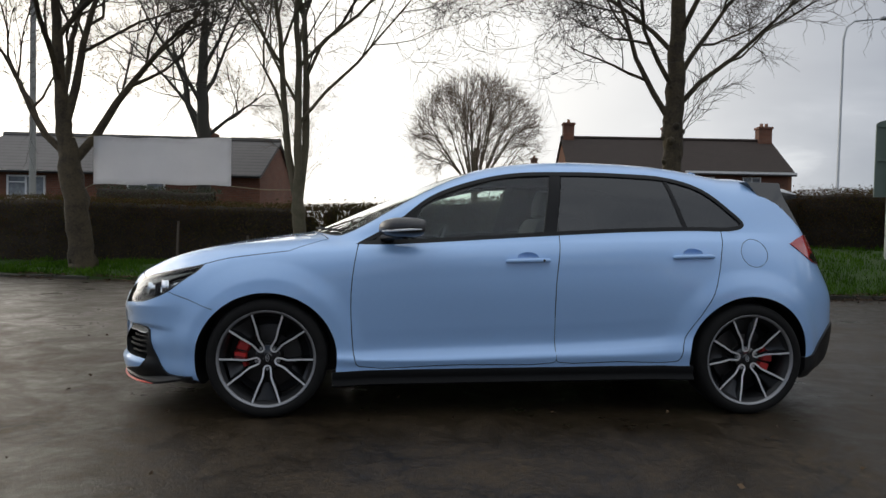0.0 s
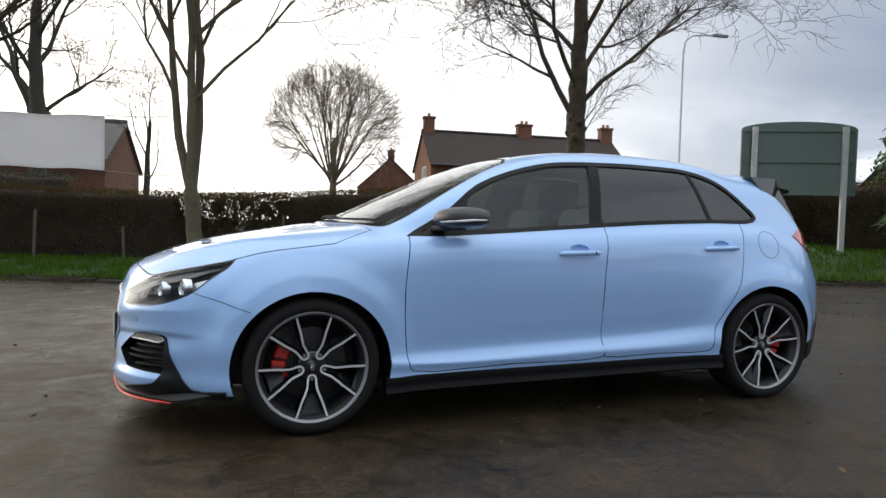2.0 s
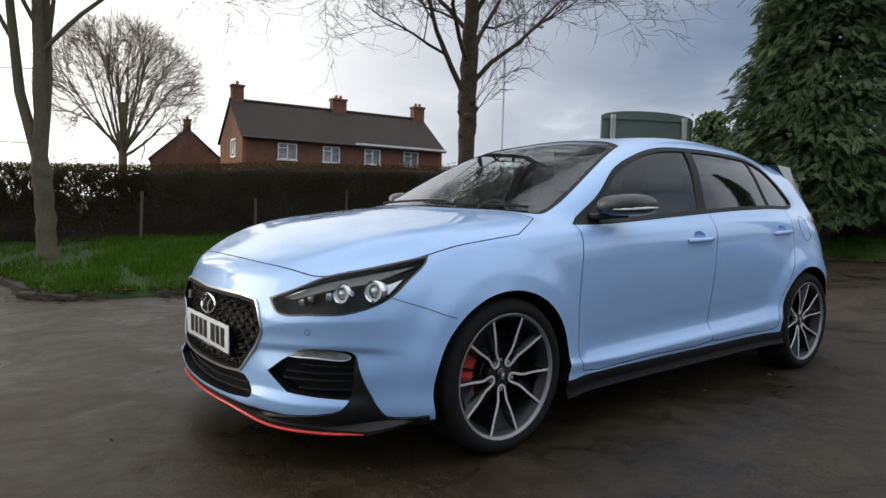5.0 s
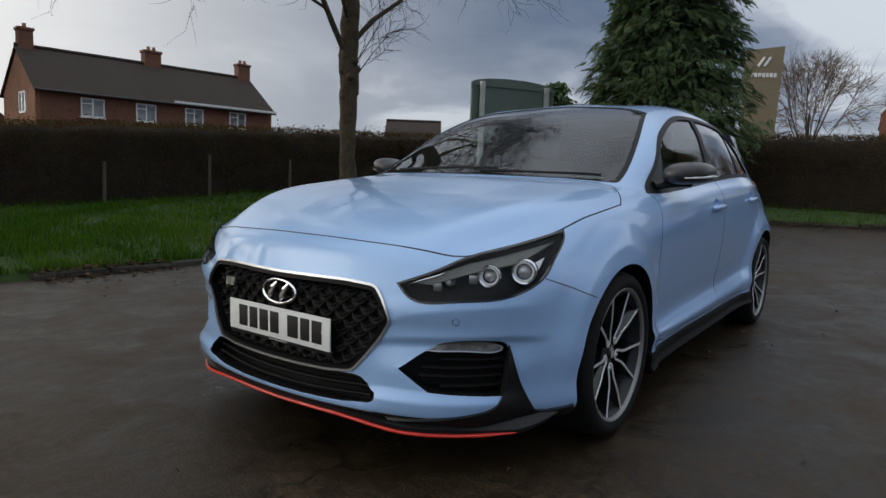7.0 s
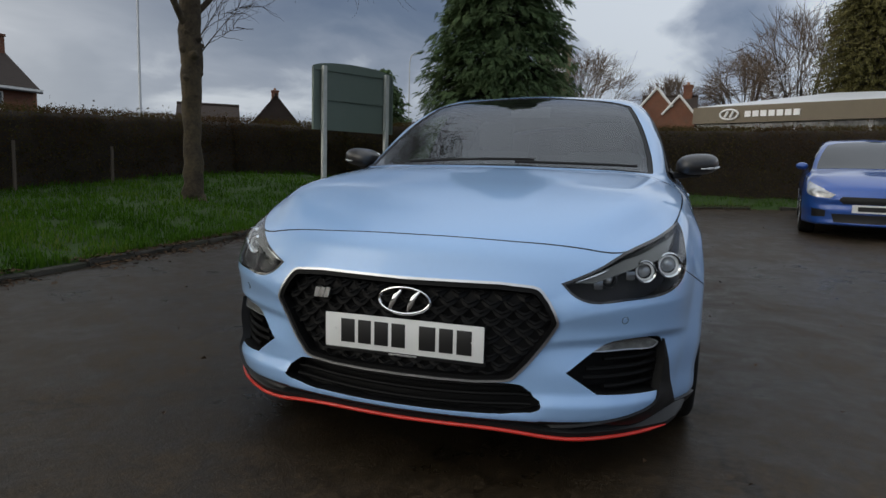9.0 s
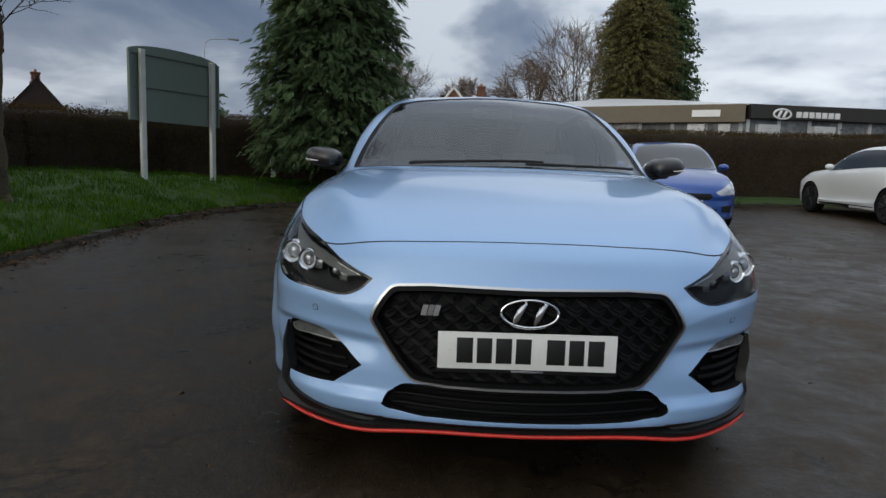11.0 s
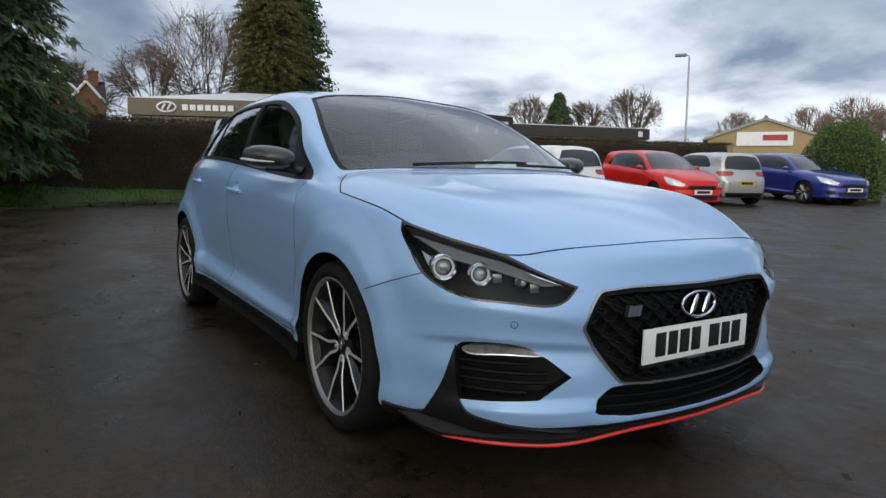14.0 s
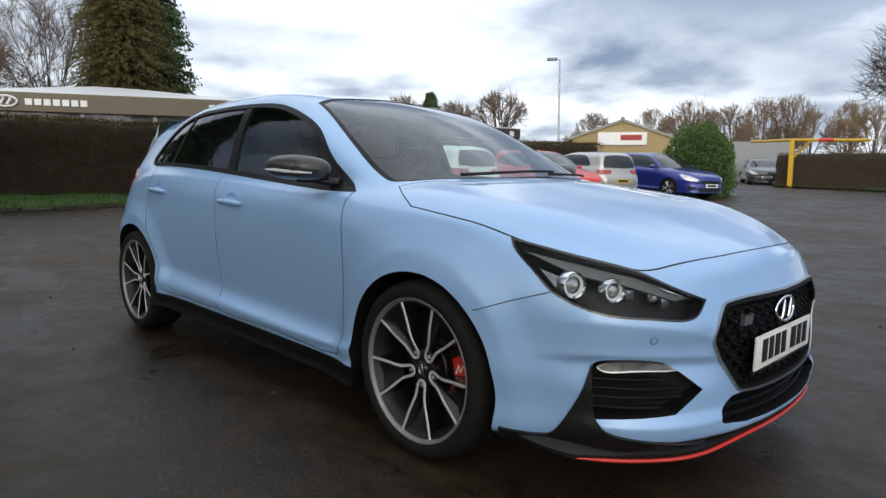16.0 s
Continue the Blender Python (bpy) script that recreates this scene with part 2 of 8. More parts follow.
KERB = [(-60, 12.0), (-12, 9.2), (-6, 7.9), (-2.7, 6.95), (-1.45, 6.25), (-1.15, 5.2), (-1.0, 4.32), (0.1, 4.08), (1.45, 4.12), (3.0, 4.28), (5.2, 4.38), (7.2, 4.28), (8.8, 3.85), (10.1, 2.95), (11.0, 1.8), (11.6, 0.4), (12.2, -1.6), (12.9, -4.2), (13.1, -7.0), (13.0, -12.0), (12.5, -17.0), (11.6, -21.0)]


def kerb_line(step):
    """Evenly spaced points on the smoothed kerb, with the way along it."""
    dense = []
    p = [np.array(q, float) for q in KERB]
    for i in range(1, len(p) - 2):
        for t in np.linspace(0, 1, 40, endpoint=False):
            p0, p1, p2, p3 = p[i - 1], p[i], p[i + 1], p[i + 2]
            dense.append(0.5 * (2 * p1 + (p2 - p0) * t + (2 * p0 - 5 * p1 + 4 * p2 - p3) * t * t + (3 * p1 - p0 - 3 * p2 + p3) * t**3))
    d = np.array(dense)
    s = np.r_[0, np.cumsum(np.linalg.norm(np.diff(d, axis=0), axis=1))]
    u = np.arange(0, s[-1], step)
    q = np.stack([np.interp(u, s, d[:, k]) for k in (0, 1)], 1)
    w = np.gradient(q, axis=0)
    return q, w / np.linalg.norm(w, axis=1)[:, None]


BANK = curve_of([(-60, 0.30), (-6, 0.32), (-1, 0.26), (3, 0.38), (5.4, 0.50), (9, 0.62), (11, 0.50), (13, 0.30), (20, 0.25)])
edge_q, edge_w = kerb_line(0.35)


def from_kerb(x, y):
    """How far a place lies behind the kerb (minus: on the yard)."""
    d = edge_q - (x, y)
    i = int(np.argmin((d**2).sum(1)))
    n = np.array((-edge_w[i][1], edge_w[i][0]))
    return float(-(d[i] @ n))


def verge(x, y):
    """Height of the grass bank."""
    d = max(from_kerb(x, y), 0.0)
    return lie(x, y) + 0.045 + BANK(x) * (1 - math.exp(-d / 1.5))


def wet_asphalt():
    """Old asphalt: damp brown film, drying patches, streaks and fine grit."""
    m = bpy.data.materials.new("wet worn asphalt")
    m.use_nodes = True
    n = Nodes(m.node_tree)
    pos = n.add("TexCoord", out=3)
    long = n.vec("MULTIPLY", pos, (0.95, 1.05, 1.0))
    stain = n.noise(0.30, 7, 0.62, long, 1.2)
    mottle = n.noise(2.3, 9, 0.68, long, 0.7)
    scuff = n.noise(9.0, 8, 0.72, pos, 0.4)
    grit = n.noise(150, 3, 0.7, pos)
    clod = n.noise(34, 6, 0.72, pos)
    stone = n.add("TexVoronoi", Vector=pos, Scale=140.0)
    crack = n.add("TexVoronoi", props={"feature": "DISTANCE_TO_EDGE"}, Vector=n.vec("ADD", pos, n.noise(1.5, 4, 0.6, pos, out=1)), Scale=0.55)
    base = n.ramp(stain, [(0.30, (0.016, 0.0110, 0.0060)), (0.46, (0.024, 0.0162, 0.0088)), (0.60, (0.035, 0.0240, 0.0132)), (0.74, (0.052, 0.0360, 0.0210))])
    col = n.mix(1.0, base, n.ramp(mottle, [(0.34, (0.70, 0.70, 0.70)), (0.50, (0.98, 0.98, 0.98)), (0.66, (1.32, 1.30, 1.26))]), "MULTIPLY")
    col = n.mix(1.0, col, n.ramp(scuff, [(0.32, (0.62, 0.62, 0.62)), (0.52, (1.0, 1.0, 1.0)), (0.72, (1.5, 1.48, 1.42))]), "MULTIPLY")
    col = n.mix(1.0, col, n.ramp(clod, [(0.33, (0.50, 0.50, 0.50)), (0.50, (1.0, 1.0, 1.0)), (0.68, (1.7, 1.66, 1.58))]), "MULTIPLY")
    col = n.mix(1.0, col, n.ramp(grit, [(0.58, (0, 0, 0)), (0.74, (0.10, 0.086, 0.064))]), "ADD")
    col = n.mix(1.0, col, n.ramp(crack, [(0.0, (0.35, 0.35, 0.35)), (0.012, (1, 1, 1))]), "MULTIPLY")
    wet = n.math("ADD", n.math("MULTIPLY", mottle, 0.55), n.math("MULTIPLY", stain, 0.45))
    rough = n.add("MapRange", i0=wet, i1=0.34, i2=0.64, i3=0.17, i4=0.72)
    rough = n.math("ADD", rough, n.math("MULTIPLY", n.math("SUBTRACT", scuff, 0.5), 0.5))
    height = n.math("ADD", n.math("ADD", n.math("MULTIPLY", scuff, 0.8), n.math("MULTIPLY", clod, 0.45)), n.math("ADD", n.math("MULTIPLY", grit, 0.22), n.math("MULTIPLY", stone, 0.16)))
    bump = n.add("Bump", Strength=0.42, Distance=0.012, Height=height)
    b = n.add("BsdfPrincipled", out=None)
    for key, v in (("Base Color", col), ("Roughness", rough), ("Normal", bump)):
        n.tree.links.new(v, b.inputs[key])
    b.inputs["Specular IOR Level"].default_value = 0.26
    n.add("OutputMaterial", out=None, Surface=b.outputs[0])
    return m


def sheet(name, xs, ys, height, material, keep=None):
    """A surface over a grid of plan lines."""
    pts = [(x, y, height(x, y)) for y in ys for x in xs]
    w = len(xs)
    faces = []
    for j in range(len(ys) - 1):
        for i in range(w - 1):
            f = (j * w + i, j * w + i + 1, (j + 1) * w + i + 1, (j + 1) * w + i)
            if keep is None or keep((xs[i] + xs[i + 1]) / 2, (ys[j] + ys[j + 1]) / 2):
                faces.append(f)
    me = bpy.data.meshes.new(name)
    me.from_pydata(pts, [], faces)
    return tagged(link(name, me, material, None, "", True, 0), kind="structure")


def lines(*spans):
    out = []
    for a, b, s in spans:
        out += list(np.arange(a, b, s))
    return out + [spans[-1][1]]


def yard():
    def z(x, y):
        return lie(x, y) + 0.006 * noise.noise((x * 0.7, y * 0.7, 0.0)) * min(1.0, abs(y) / 6 + abs(x - 1.3) / 8)

    g = sheet("ground", lines((-1500, -60, 120), (-60, -14, 2.0), (-14, 20, 0.4), (20, 60, 2.0), (60, 1500, 120)), lines((-1500, -60, 120), (-60, -24, 2.0), (-24, 12, 0.4), (12, 60, 2.0), (60, 1500, 120)), z, wet_asphalt())
    tagged(g, "dark wet worn asphalt yard with gritty patches", "ground")


GRASS_BLADE = leafy("grass blades", [(0.015, 0.043, 0.003), (0.040, 0.100, 0.006), (0.068, 0.148, 0.010), (0.135, 0.170, 0.030)], 0.85, 0.7, 0.25)
TURF = mat("turf", (0.026, 0.062, 0.006), 0.95, 0, (0.034, 0.052, 0.010), 1.3, 0.6, bump=0.5, bump_scale=30)


def grass():
    q, w = kerb_line(0.35)

    def z(x, y):
        d = from_kerb(x, y)
        lump = 0.03 * noise.noise((x * 1.7, y * 1.7, 0.3)) + 0.035 * noise.noise((x * 5, y * 5, 0.7))
        if d < 0.0:
            return lie(x, y) - 0.12
        return verge(x, y) - 0.01 + lump * min(1.0, d * 3)

    g = sheet("verge", lines((-40, -9, 0.8), (-9, 14, 0.16), (14, 18, 0.6)), lines((-21, -4, 0.6), (-4, 10.5, 0.16), (10.5, 16, 0.8)), z, TURF, lambda x, y: -0.3 < from_kerb(x, y) < 7.5)
    tagged(g, "rough green grass bank behind the kerb", "verge")
    # blades, thickest along the stretch nearest to the car
    rnd = random.Random(5)
    vs, fs = [], []
    spans = [(i, p, t) for i, (p, t) in enumerate(zip(q, w)) if -9 < p[0] < 13.3 and p[1] > -7]
    for _ in range(110000):
        i, p, t = spans[rnd.randrange(len(spans))]
        n = np.array((-t[1], t[0]))
        d = 5.0 * rnd.random() ** 1.5 + 0.03
        x, y = p + n * d + t * rnd.uniform(-0.2, 0.2)
        if y < 1.6 and rnd.random() < 0.8:
            continue
        if from_kerb(x, y) < 0.03:
            continue
        z = verge(x, y) - 0.005 + 0.03 * noise.noise((x * 1.7, y * 1.7, 0.3))
        tuft = noise.noise((x * 2.6, y * 2.6, 4.0)) + 0.5 * noise.noise((x * 7, y * 7, 5.0))
        if tuft < -0.25 and rnd.random() < 0.75:
            continue
        h, a = rnd.uniform(0.035, 0.095) * (1.0 + 0.7 * max(-0.5, tuft)), rnd.uniform(0, math.pi)
        bx, by = math.cos(a) * 0.006, math.sin(a) * 0.006
        lx, ly = rnd.uniform(-0.04, 0.04), rnd.uniform(-0.04, 0.04)
        j = len(vs)
        vs += [(x - bx, y - by, z), (x + bx, y + by, z), (x + lx * 0.4 + bx * 0.7, y + ly * 0.4 + by * 0.7, z + h * 0.6), (x + lx * 0.4 - bx * 0.7, y + ly * 0.4 - by * 0.7, z + h * 0.6), (x + lx, y + ly, z + h)]
        fs += [(j, j + 1, j + 2, j + 3), (j + 3, j + 2, j + 4)]
    me = bpy.data.meshes.new("grass")
    me.from_pydata(vs, [], fs)
    tagged(link("grass", me, GRASS_BLADE, None, "", False), "short uneven green grass on the verge", "grass", kind="stuff")


KERB_STONE = mat("mossy kerb stone", (0.060, 0.052, 0.042), 0.9, 0, (0.026, 0.028, 0.015), 6.0, 0.9, bump=0.6, bump_scale=25, per_object=0.5)


def kerb():
    q, w = kerb_line(0.62)
    top = new("kerb")
    tagged(top, "low mossy stone kerb edging the grass", "kerb", kind="structure")
    shapes = []
    rnd = random.Random(8)
    for v in range(5):
        bm = bm_new()
        box(bm, -0.295, -0.06, -0.10, 0.295, 0.06, 0.055, 0.018)
        for vert in bm.verts:
            vert.co += Vector((rnd.uniform(-1, 1), rnd.uniform(-1, 1), rnd.uniform(-1, 1))) * 0.008
        me = bpy.data.meshes.new("kerb_stone")
        bm.to_mesh(me)
        bm.free()
        me.materials.append(KERB_STONE)
        shapes.append(me)
    for p, t in zip(q, w):
        if -9 < p[0] < 13.4 and p[1] > -9:
            if rnd.random() < 0.10:
                continue
            ob = new("kerb_stone", shapes[rnd.randrange(5)])
            ob.parent = top
            ob.matrix_basis = pose(p[0], p[1], lie(*p) + rnd.uniform(-0.012, 0.010), rnd.uniform(-5, 5), rnd.uniform(-2, 2), math.degrees(math.atan2(t[1], t[0])) + rnd.uniform(-2, 2))


def litter():
    """Fallen brown leaves along the kerb and a few on the yard."""
    rnd = random.Random(21)
    q, w = kerb_line(0.2)
    vs, fs = [], []
    near = [(p, t) for p, t in zip(q, w) if -8 < p[0] < 12.5 and p[1] > -3]
    for k in range(8200):
        if k < 7900:
            p, t = near[rnd.randrange(len(near))]
            n = np.array((-t[1], t[0]))
            d = 0.10 - abs(rnd.gauss(0, 0.22))
            x, y = p + n * d + t * rnd.uniform(-0.1, 0.1)
            if noise.noise((x * 0.9, y * 0.9, 9.0)) < -0.22:
                continue
        else:
            x, y = rnd.uniform(-6, 9), rnd.uniform(-5, 4)
        z = lie(x, y) + rnd.uniform(0.006, 0.03) + (0.05 if k < 7900 and d > -0.07 else 0.0)
        a, s = rnd.uniform(0, 6.28), rnd.uniform(0.012, 0.032) * (0.6 if k >= 7900 else 1.0)
        c, si = math.cos(a) * s, math.sin(a) * s
        j = len(vs)
        tz = [rnd.uniform(-0.008, 0.012) for _ in range(4)]
        vs += [(x + c, y + si, z + tz[0]), (x - si * 0.6, y + c * 0.6, z + tz[1]), (x - c, y - si, z + tz[2]), (x + si * 0.6, y - c * 0.6, z + tz[3])]
        fs += [(j, j + 1, j + 2), (j, j + 2, j + 3)]
    me = bpy.data.meshes.new("fallen_leaves")
    me.from_pydata(vs, [], fs)
    tagged(link("fallen_leaves", me, leafy("dead leaves", [(0.025, 0.016, 0.010), (0.06, 0.036, 0.020), (0.15, 0.10, 0.06)], 0.8), None, "", False), "dead brown leaves along the kerb", "leaves", kind="stuff")


# dark filling whose colour stands in for the shade inside the hedge
HEDGE_SHADE = mat("hedge shade", (0.022, 0.017, 0.011), 0.95, 0, (0.055, 0.038, 0.024), 4.0, 0.8, bump=0.8, bump_scale=14)
HEDGE_TWIG = leafy("hedge twigs and leaves", [(0.032, 0.021, 0.010), (0.082, 0.046, 0.021), (0.060, 0.058, 0.017), (0.175, 0.105, 0.050)], 0.8, 0.7, 0.4)
HEDGE_GREEN = mat("hedge green leaves", (0.035, 0.055, 0.018), 0.75, 0, (0.06, 0.05, 0.022), 2.0, 0.8)


def hedge(name, label, line, base, top, thick, count, seed, leaf=HEDGE_TWIG, thin=None):
    """A clipped hedge: a ragged shade-dark core full of twigs and leaves."""
    rnd = random.Random(seed)
    p = [np.array(q, float) for q in line]
    s = np.r_[0, np.cumsum([np.linalg.norm(b - a) for a, b in zip(p, p[1:])])]

    def at(u):
        q = np.array([np.interp(u, s, [v[k] for v in p]) for k in (0, 1)])
        i = int(min(max(np.searchsorted(s, u) - 1, 0), len(p) - 2))
        t = (p[i + 1] - p[i]) / np.linalg.norm(p[i + 1] - p[i])
        return q, t

    thing = empty(name, label, "hedge")
    pts, faces = [], []
    lines_ = [(-0.5, 0.0), (-0.5, 0.15), (-0.5, 0.3), (-0.48, 0.45), (-0.47, 0.6), (-0.46, 0.75), (-0.40, 0.94), (-0.2, 1.0), (0.2, 1.0), (0.40, 0.94), (0.46, 0.75), (0.47, 0.6), (0.48, 0.45), (0.5, 0.3), (0.5, 0.15), (0.5, 0.0)]
    rows = 3 if thin else 1
    thin = thin or (lambda x: False)
    prof = []
    for (a0, h0), (a1, h1) in zip(lines_, lines_[1:]):
        prof += [(a0 + (a1 - a0) * k / rows, h0 + (h1 - h0) * k / rows) for k in range(rows)]
    prof.append(lines_[-1])
    us = np.arange(0, s[-1] + 0.01, 0.07 if rows > 1 else 0.3)
    for u in us:
        q, t = at(u)
        n = np.array((-t[1], t[0]))
        b, tp = base(*q), top(*q)
        for a, h in prof:
            x, y = q + n * a * (thick - 0.22)
            j = noise.noise_vector((x * 2.3, y * 2.3, h * 4))
            pts.append((x + j.x * 0.07, y + j.y * 0.07, b - 0.1 + (tp - b + 0.05) * h + j.z * 0.035))
    k = len(prof)
    for i in range(len(us) - 1):
        for j in range(k - 1):
            h = (prof[j][1] + prof[j + 1][1]) / 2
            if 0.62 + 0.3 * noise.noise((us[i] * 3.0, seed, 1.0)) < h < 0.985 and noise.noise((us[i] * 4.5, h * 3.0, seed + 7.0)) > -0.18 and thin(at(us[i])[0][0] + 0.35 * noise.noise((us[i] * 5, h * 6, seed))):
                continue
            faces.append((i * k + j, (i + 1) * k + j, (i + 1) * k + j + 1, i * k + j + 1))
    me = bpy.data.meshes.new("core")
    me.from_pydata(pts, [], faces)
    link("core", me, HEDGE_SHADE, thing, "", True, 0)
    vs, fs = [], []
    for _ in range(count):
        u = rnd.uniform(0, s[-1])
        q, t = at(u)
        n = np.array((-t[1], t[0]))
        b, tp = base(*q), top(*q)
        if rnd.random() < 0.30:
            a, z = rnd.uniform(-0.5, 0.5) * thick, tp + rnd.uniform(-0.06, 0.05) + (0.16 * rnd.random() if rnd.random() < 0.05 else 0)
        else:
            a, z = (-0.5 if rnd.random() < 0.82 else 0.5) * thick + rnd.uniform(-0.07, 0.10), b + (tp - b) * rnd.random() ** 0.8
        x, y = q + n * a
        d = Vector((rnd.gauss(0, 1), rnd.gauss(0, 1), rnd.gauss(0.5, 0.8))).normalized()
        if rnd.random() < 0.45:
            ln, wd = rnd.uniform(0.08, 0.26), rnd.uniform(0.0022, 0.0045)
        else:
            ln, wd = rnd.uniform(0.025, 0.055), rnd.uniform(0.010, 0.020)
        o = d.orthogonal().normalized() * wd
        o.rotate(Matrix.Rotation(rnd.uniform(0, 6.28), 3, d))
        c = Vector((x, y, z))
        j = len(vs)
        vs += [tuple(c - d * ln / 2 - o * 0.5), tuple(c - d * 0.1 * ln + o), tuple(c + d * ln / 2), tuple(c - d * 0.1 * ln - o)]
        fs += [(j, j + 1, j + 2, j + 3)]
    # bare upright stems and cross twigs where the hedge is open
    for u in np.arange(0, s[-1], 0.012 if rows > 1 else s[-1]):
        q, t = at(u)
        if not thin(q[0]):
            continue
        n = np.array((-t[1], t[0]))
        b, tp = base(*q), top(*q)
        for k in range(22):
            x, y = q + n * rnd.uniform(-0.45, 0.45) * thick
            z = b + (tp - b) * rnd.uniform(0.35, 1.0)
            d = Vector((rnd.gauss(0, 0.45), rnd.gauss(0, 0.45), 1.0)).normalized() if k < 6 else Vector((rnd.gauss(0, 1), rnd.gauss(0, 1), rnd.gauss(0, 0.5))).normalized()
            ln, wd = rnd.uniform(0.15, 0.5) * (1 if k < 6 else (0.6 if k < 11 else 0.2)), rnd.uniform(0.003, 0.008) if k < 11 else rnd.uniform(0.010, 0.020)
            if z + d.z * ln / 2 > tp + 0.05:
                z = tp + 0.05 - d.z * ln / 2
            o = Vector((t[0], t[1], 0)) * wd
            c = Vector((x, y, z))
            j = len(vs)
            vs += [tuple(c - d * ln / 2 - o), tuple(c - d * ln / 2 + o), tuple(c + d * ln / 2 + o * 0.5), tuple(c + d * ln / 2 - o * 0.5)]
            fs += [(j, j + 1, j + 2, j + 3)]
    me = bpy.data.meshes.new("foliage")
    me.from_pydata(vs, [], fs)
    tagged(link("foliage", me, leaf, thing, "", False), "dense brown twigs and sparse leaves", kind="stuff")
    return thing


NORTH = [(-30, 12.5), (-12, 10.6), (-6, 9.7), (0, 9.0), (5, 8.75), (9, 8.0), (11.5, 6.6), (13.2, 4.6)]
EAST = [(13.4, 4.4), (13.9, 0.0), (14.3, -4.5), (14.5, -10), (14.0, -16), (12.9, -20.5)]
NORTH_TOP = curve_of([(-30, 1.50), (-6, 1.46), (0, 1.44), (4, 1.70), (8, 1.86), (11, 1.98), (13.4, 2.15)])


def hedges():
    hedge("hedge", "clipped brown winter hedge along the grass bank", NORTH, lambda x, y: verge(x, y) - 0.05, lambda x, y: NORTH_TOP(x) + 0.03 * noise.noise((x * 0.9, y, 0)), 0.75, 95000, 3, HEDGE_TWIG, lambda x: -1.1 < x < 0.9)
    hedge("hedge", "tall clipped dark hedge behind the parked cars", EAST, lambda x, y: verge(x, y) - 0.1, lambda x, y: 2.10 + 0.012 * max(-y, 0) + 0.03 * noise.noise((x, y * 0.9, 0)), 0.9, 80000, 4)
    # weathered stakes standing in the hedge
    rnd = random.Random(2)
    for k, (x, y) in enumerate([(-3.3, 8.75), (-1.9, 8.6), (0.75, 8.42), (2.6, 8.32), (4.35, 8.2), (6.0, 8.05)]):
        bm = bm_new()
        z = verge(x, y)
        tube(bm, [(x, y, z - 0.1), (x + rnd.uniform(-0.03, 0.03), y, z + rnd.uniform(0.55, 0.85))], [0.028, 0.024], 7)
        tagged(part("stake", bm, mat("weathered stake", (0.13, 0.10, 0.075), 0.85, bump=0.3)), "short weathered wooden stake beside the hedge", "stake", "hedge stakes")


yard()
grass()
kerb()
litter()
hedges()
# ---- the light blue hatchback ----
# Front axle at x = 0, rear axle at x = 2.65, nose towards -x; lines are given for the +y half.
from mathutils.bvhtree import BVHTree
from mathutils.geometry import delaunay_2d_cdt

AXLE, WHEEL_R = 2.65, 0.323
STATIONS = (-0.60, -0.36, -0.10, 0.17, 0.46, 0.80, 1.15, 1.55, 1.95, 2.35, 2.70, 2.98)
# heights and half widths of the side's feature lines along the car
SIDE_Z = [
    curve_of([(-0.6, 0.19), (-0.1, 0.19), (0.5, 0.20), (2.2, 0.205), (2.98, 0.21)]),
    curve_of([(-0.6, 0.29), (-0.3, 0.285), (0.4, 0.262), (1.5, 0.266), (2.2, 0.280), (2.98, 0.31)]),
    curve_of([(-0.6, 0.40), (-0.3, 0.385), (0.4, 0.312), (1.5, 0.330), (2.2, 0.352), (2.98, 0.44)]),
    curve_of([(-0.6, 0.505), (-0.3, 0.48), (0.4, 0.385), (1.0, 0.395), (1.5, 0.412), (2.2, 0.452), (2.98, 0.56)]),
    curve_of([(-0.6, 0.60), (0.0, 0.64), (1.5, 0.66), (2.98, 0.70)]),
    curve_of([(-0.6, 0.70), (-0.36, 0.75), (0.0, 0.80), (0.46, 0.84), (1.5, 0.88), (2.4, 0.915), (2.98, 0.90)]),
    curve_of([(-0.6, 0.745), (-0.36, 0.82), (-0.1, 0.868), (0.17, 0.896), (0.46, 0.912), (0.8, 0.93), (1.5, 0.978), (2.0, 1.008), (2.5, 1.03), (2.98, 1.03)]),
]
SIDE_W = [
    curve_of([(-0.6, 0.735), (-0.36, 0.825), (0.0, 0.86), (0.5, 0.835), (2.2, 0.835), (2.65, 0.86), (2.98, 0.80)]),
    curve_of([(-0.6, 0.765), (-0.36, 0.855), (0.0, 0.888), (0.5, 0.862), (1.5, 0.858), (2.2, 0.865), (2.65, 0.888), (2.98, 0.83)]),
    curve_of([(-0.6, 0.782), (-0.36, 0.868), (0.0, 0.893), (0.5, 0.874), (1.5, 0.873), (2.2, 0.879), (2.65, 0.893), (2.98, 0.845)]),
    curve_of([(-0.6, 0.782), (-0.36, 0.864), (0.0, 0.891), (0.5, 0.852), (1.5, 0.843), (2.2, 0.855), (2.65, 0.890), (2.98, 0.845)]),
    curve_of([(-0.6, 0.785), (-0.36, 0.858), (0.0, 0.884), (0.5, 0.872), (1.5, 0.868), (2.2, 0.87), (2.65, 0.882), (2.98, 0.835)]),
    curve_of([(-0.6, 0.745), (-0.36, 0.81), (0.0, 0.842), (0.5, 0.853), (1.5, 0.852), (2.2, 0.842), (2.65, 0.822), (2.98, 0.775)]),
    curve_of([(-0.6, 0.65), (-0.36, 0.735), (-0.1, 0.765), (0.17, 0.78), (0.46, 0.79), (1.5, 0.795), (2.2, 0.78), (2.65, 0.75), (2.98, 0.705)]),
]
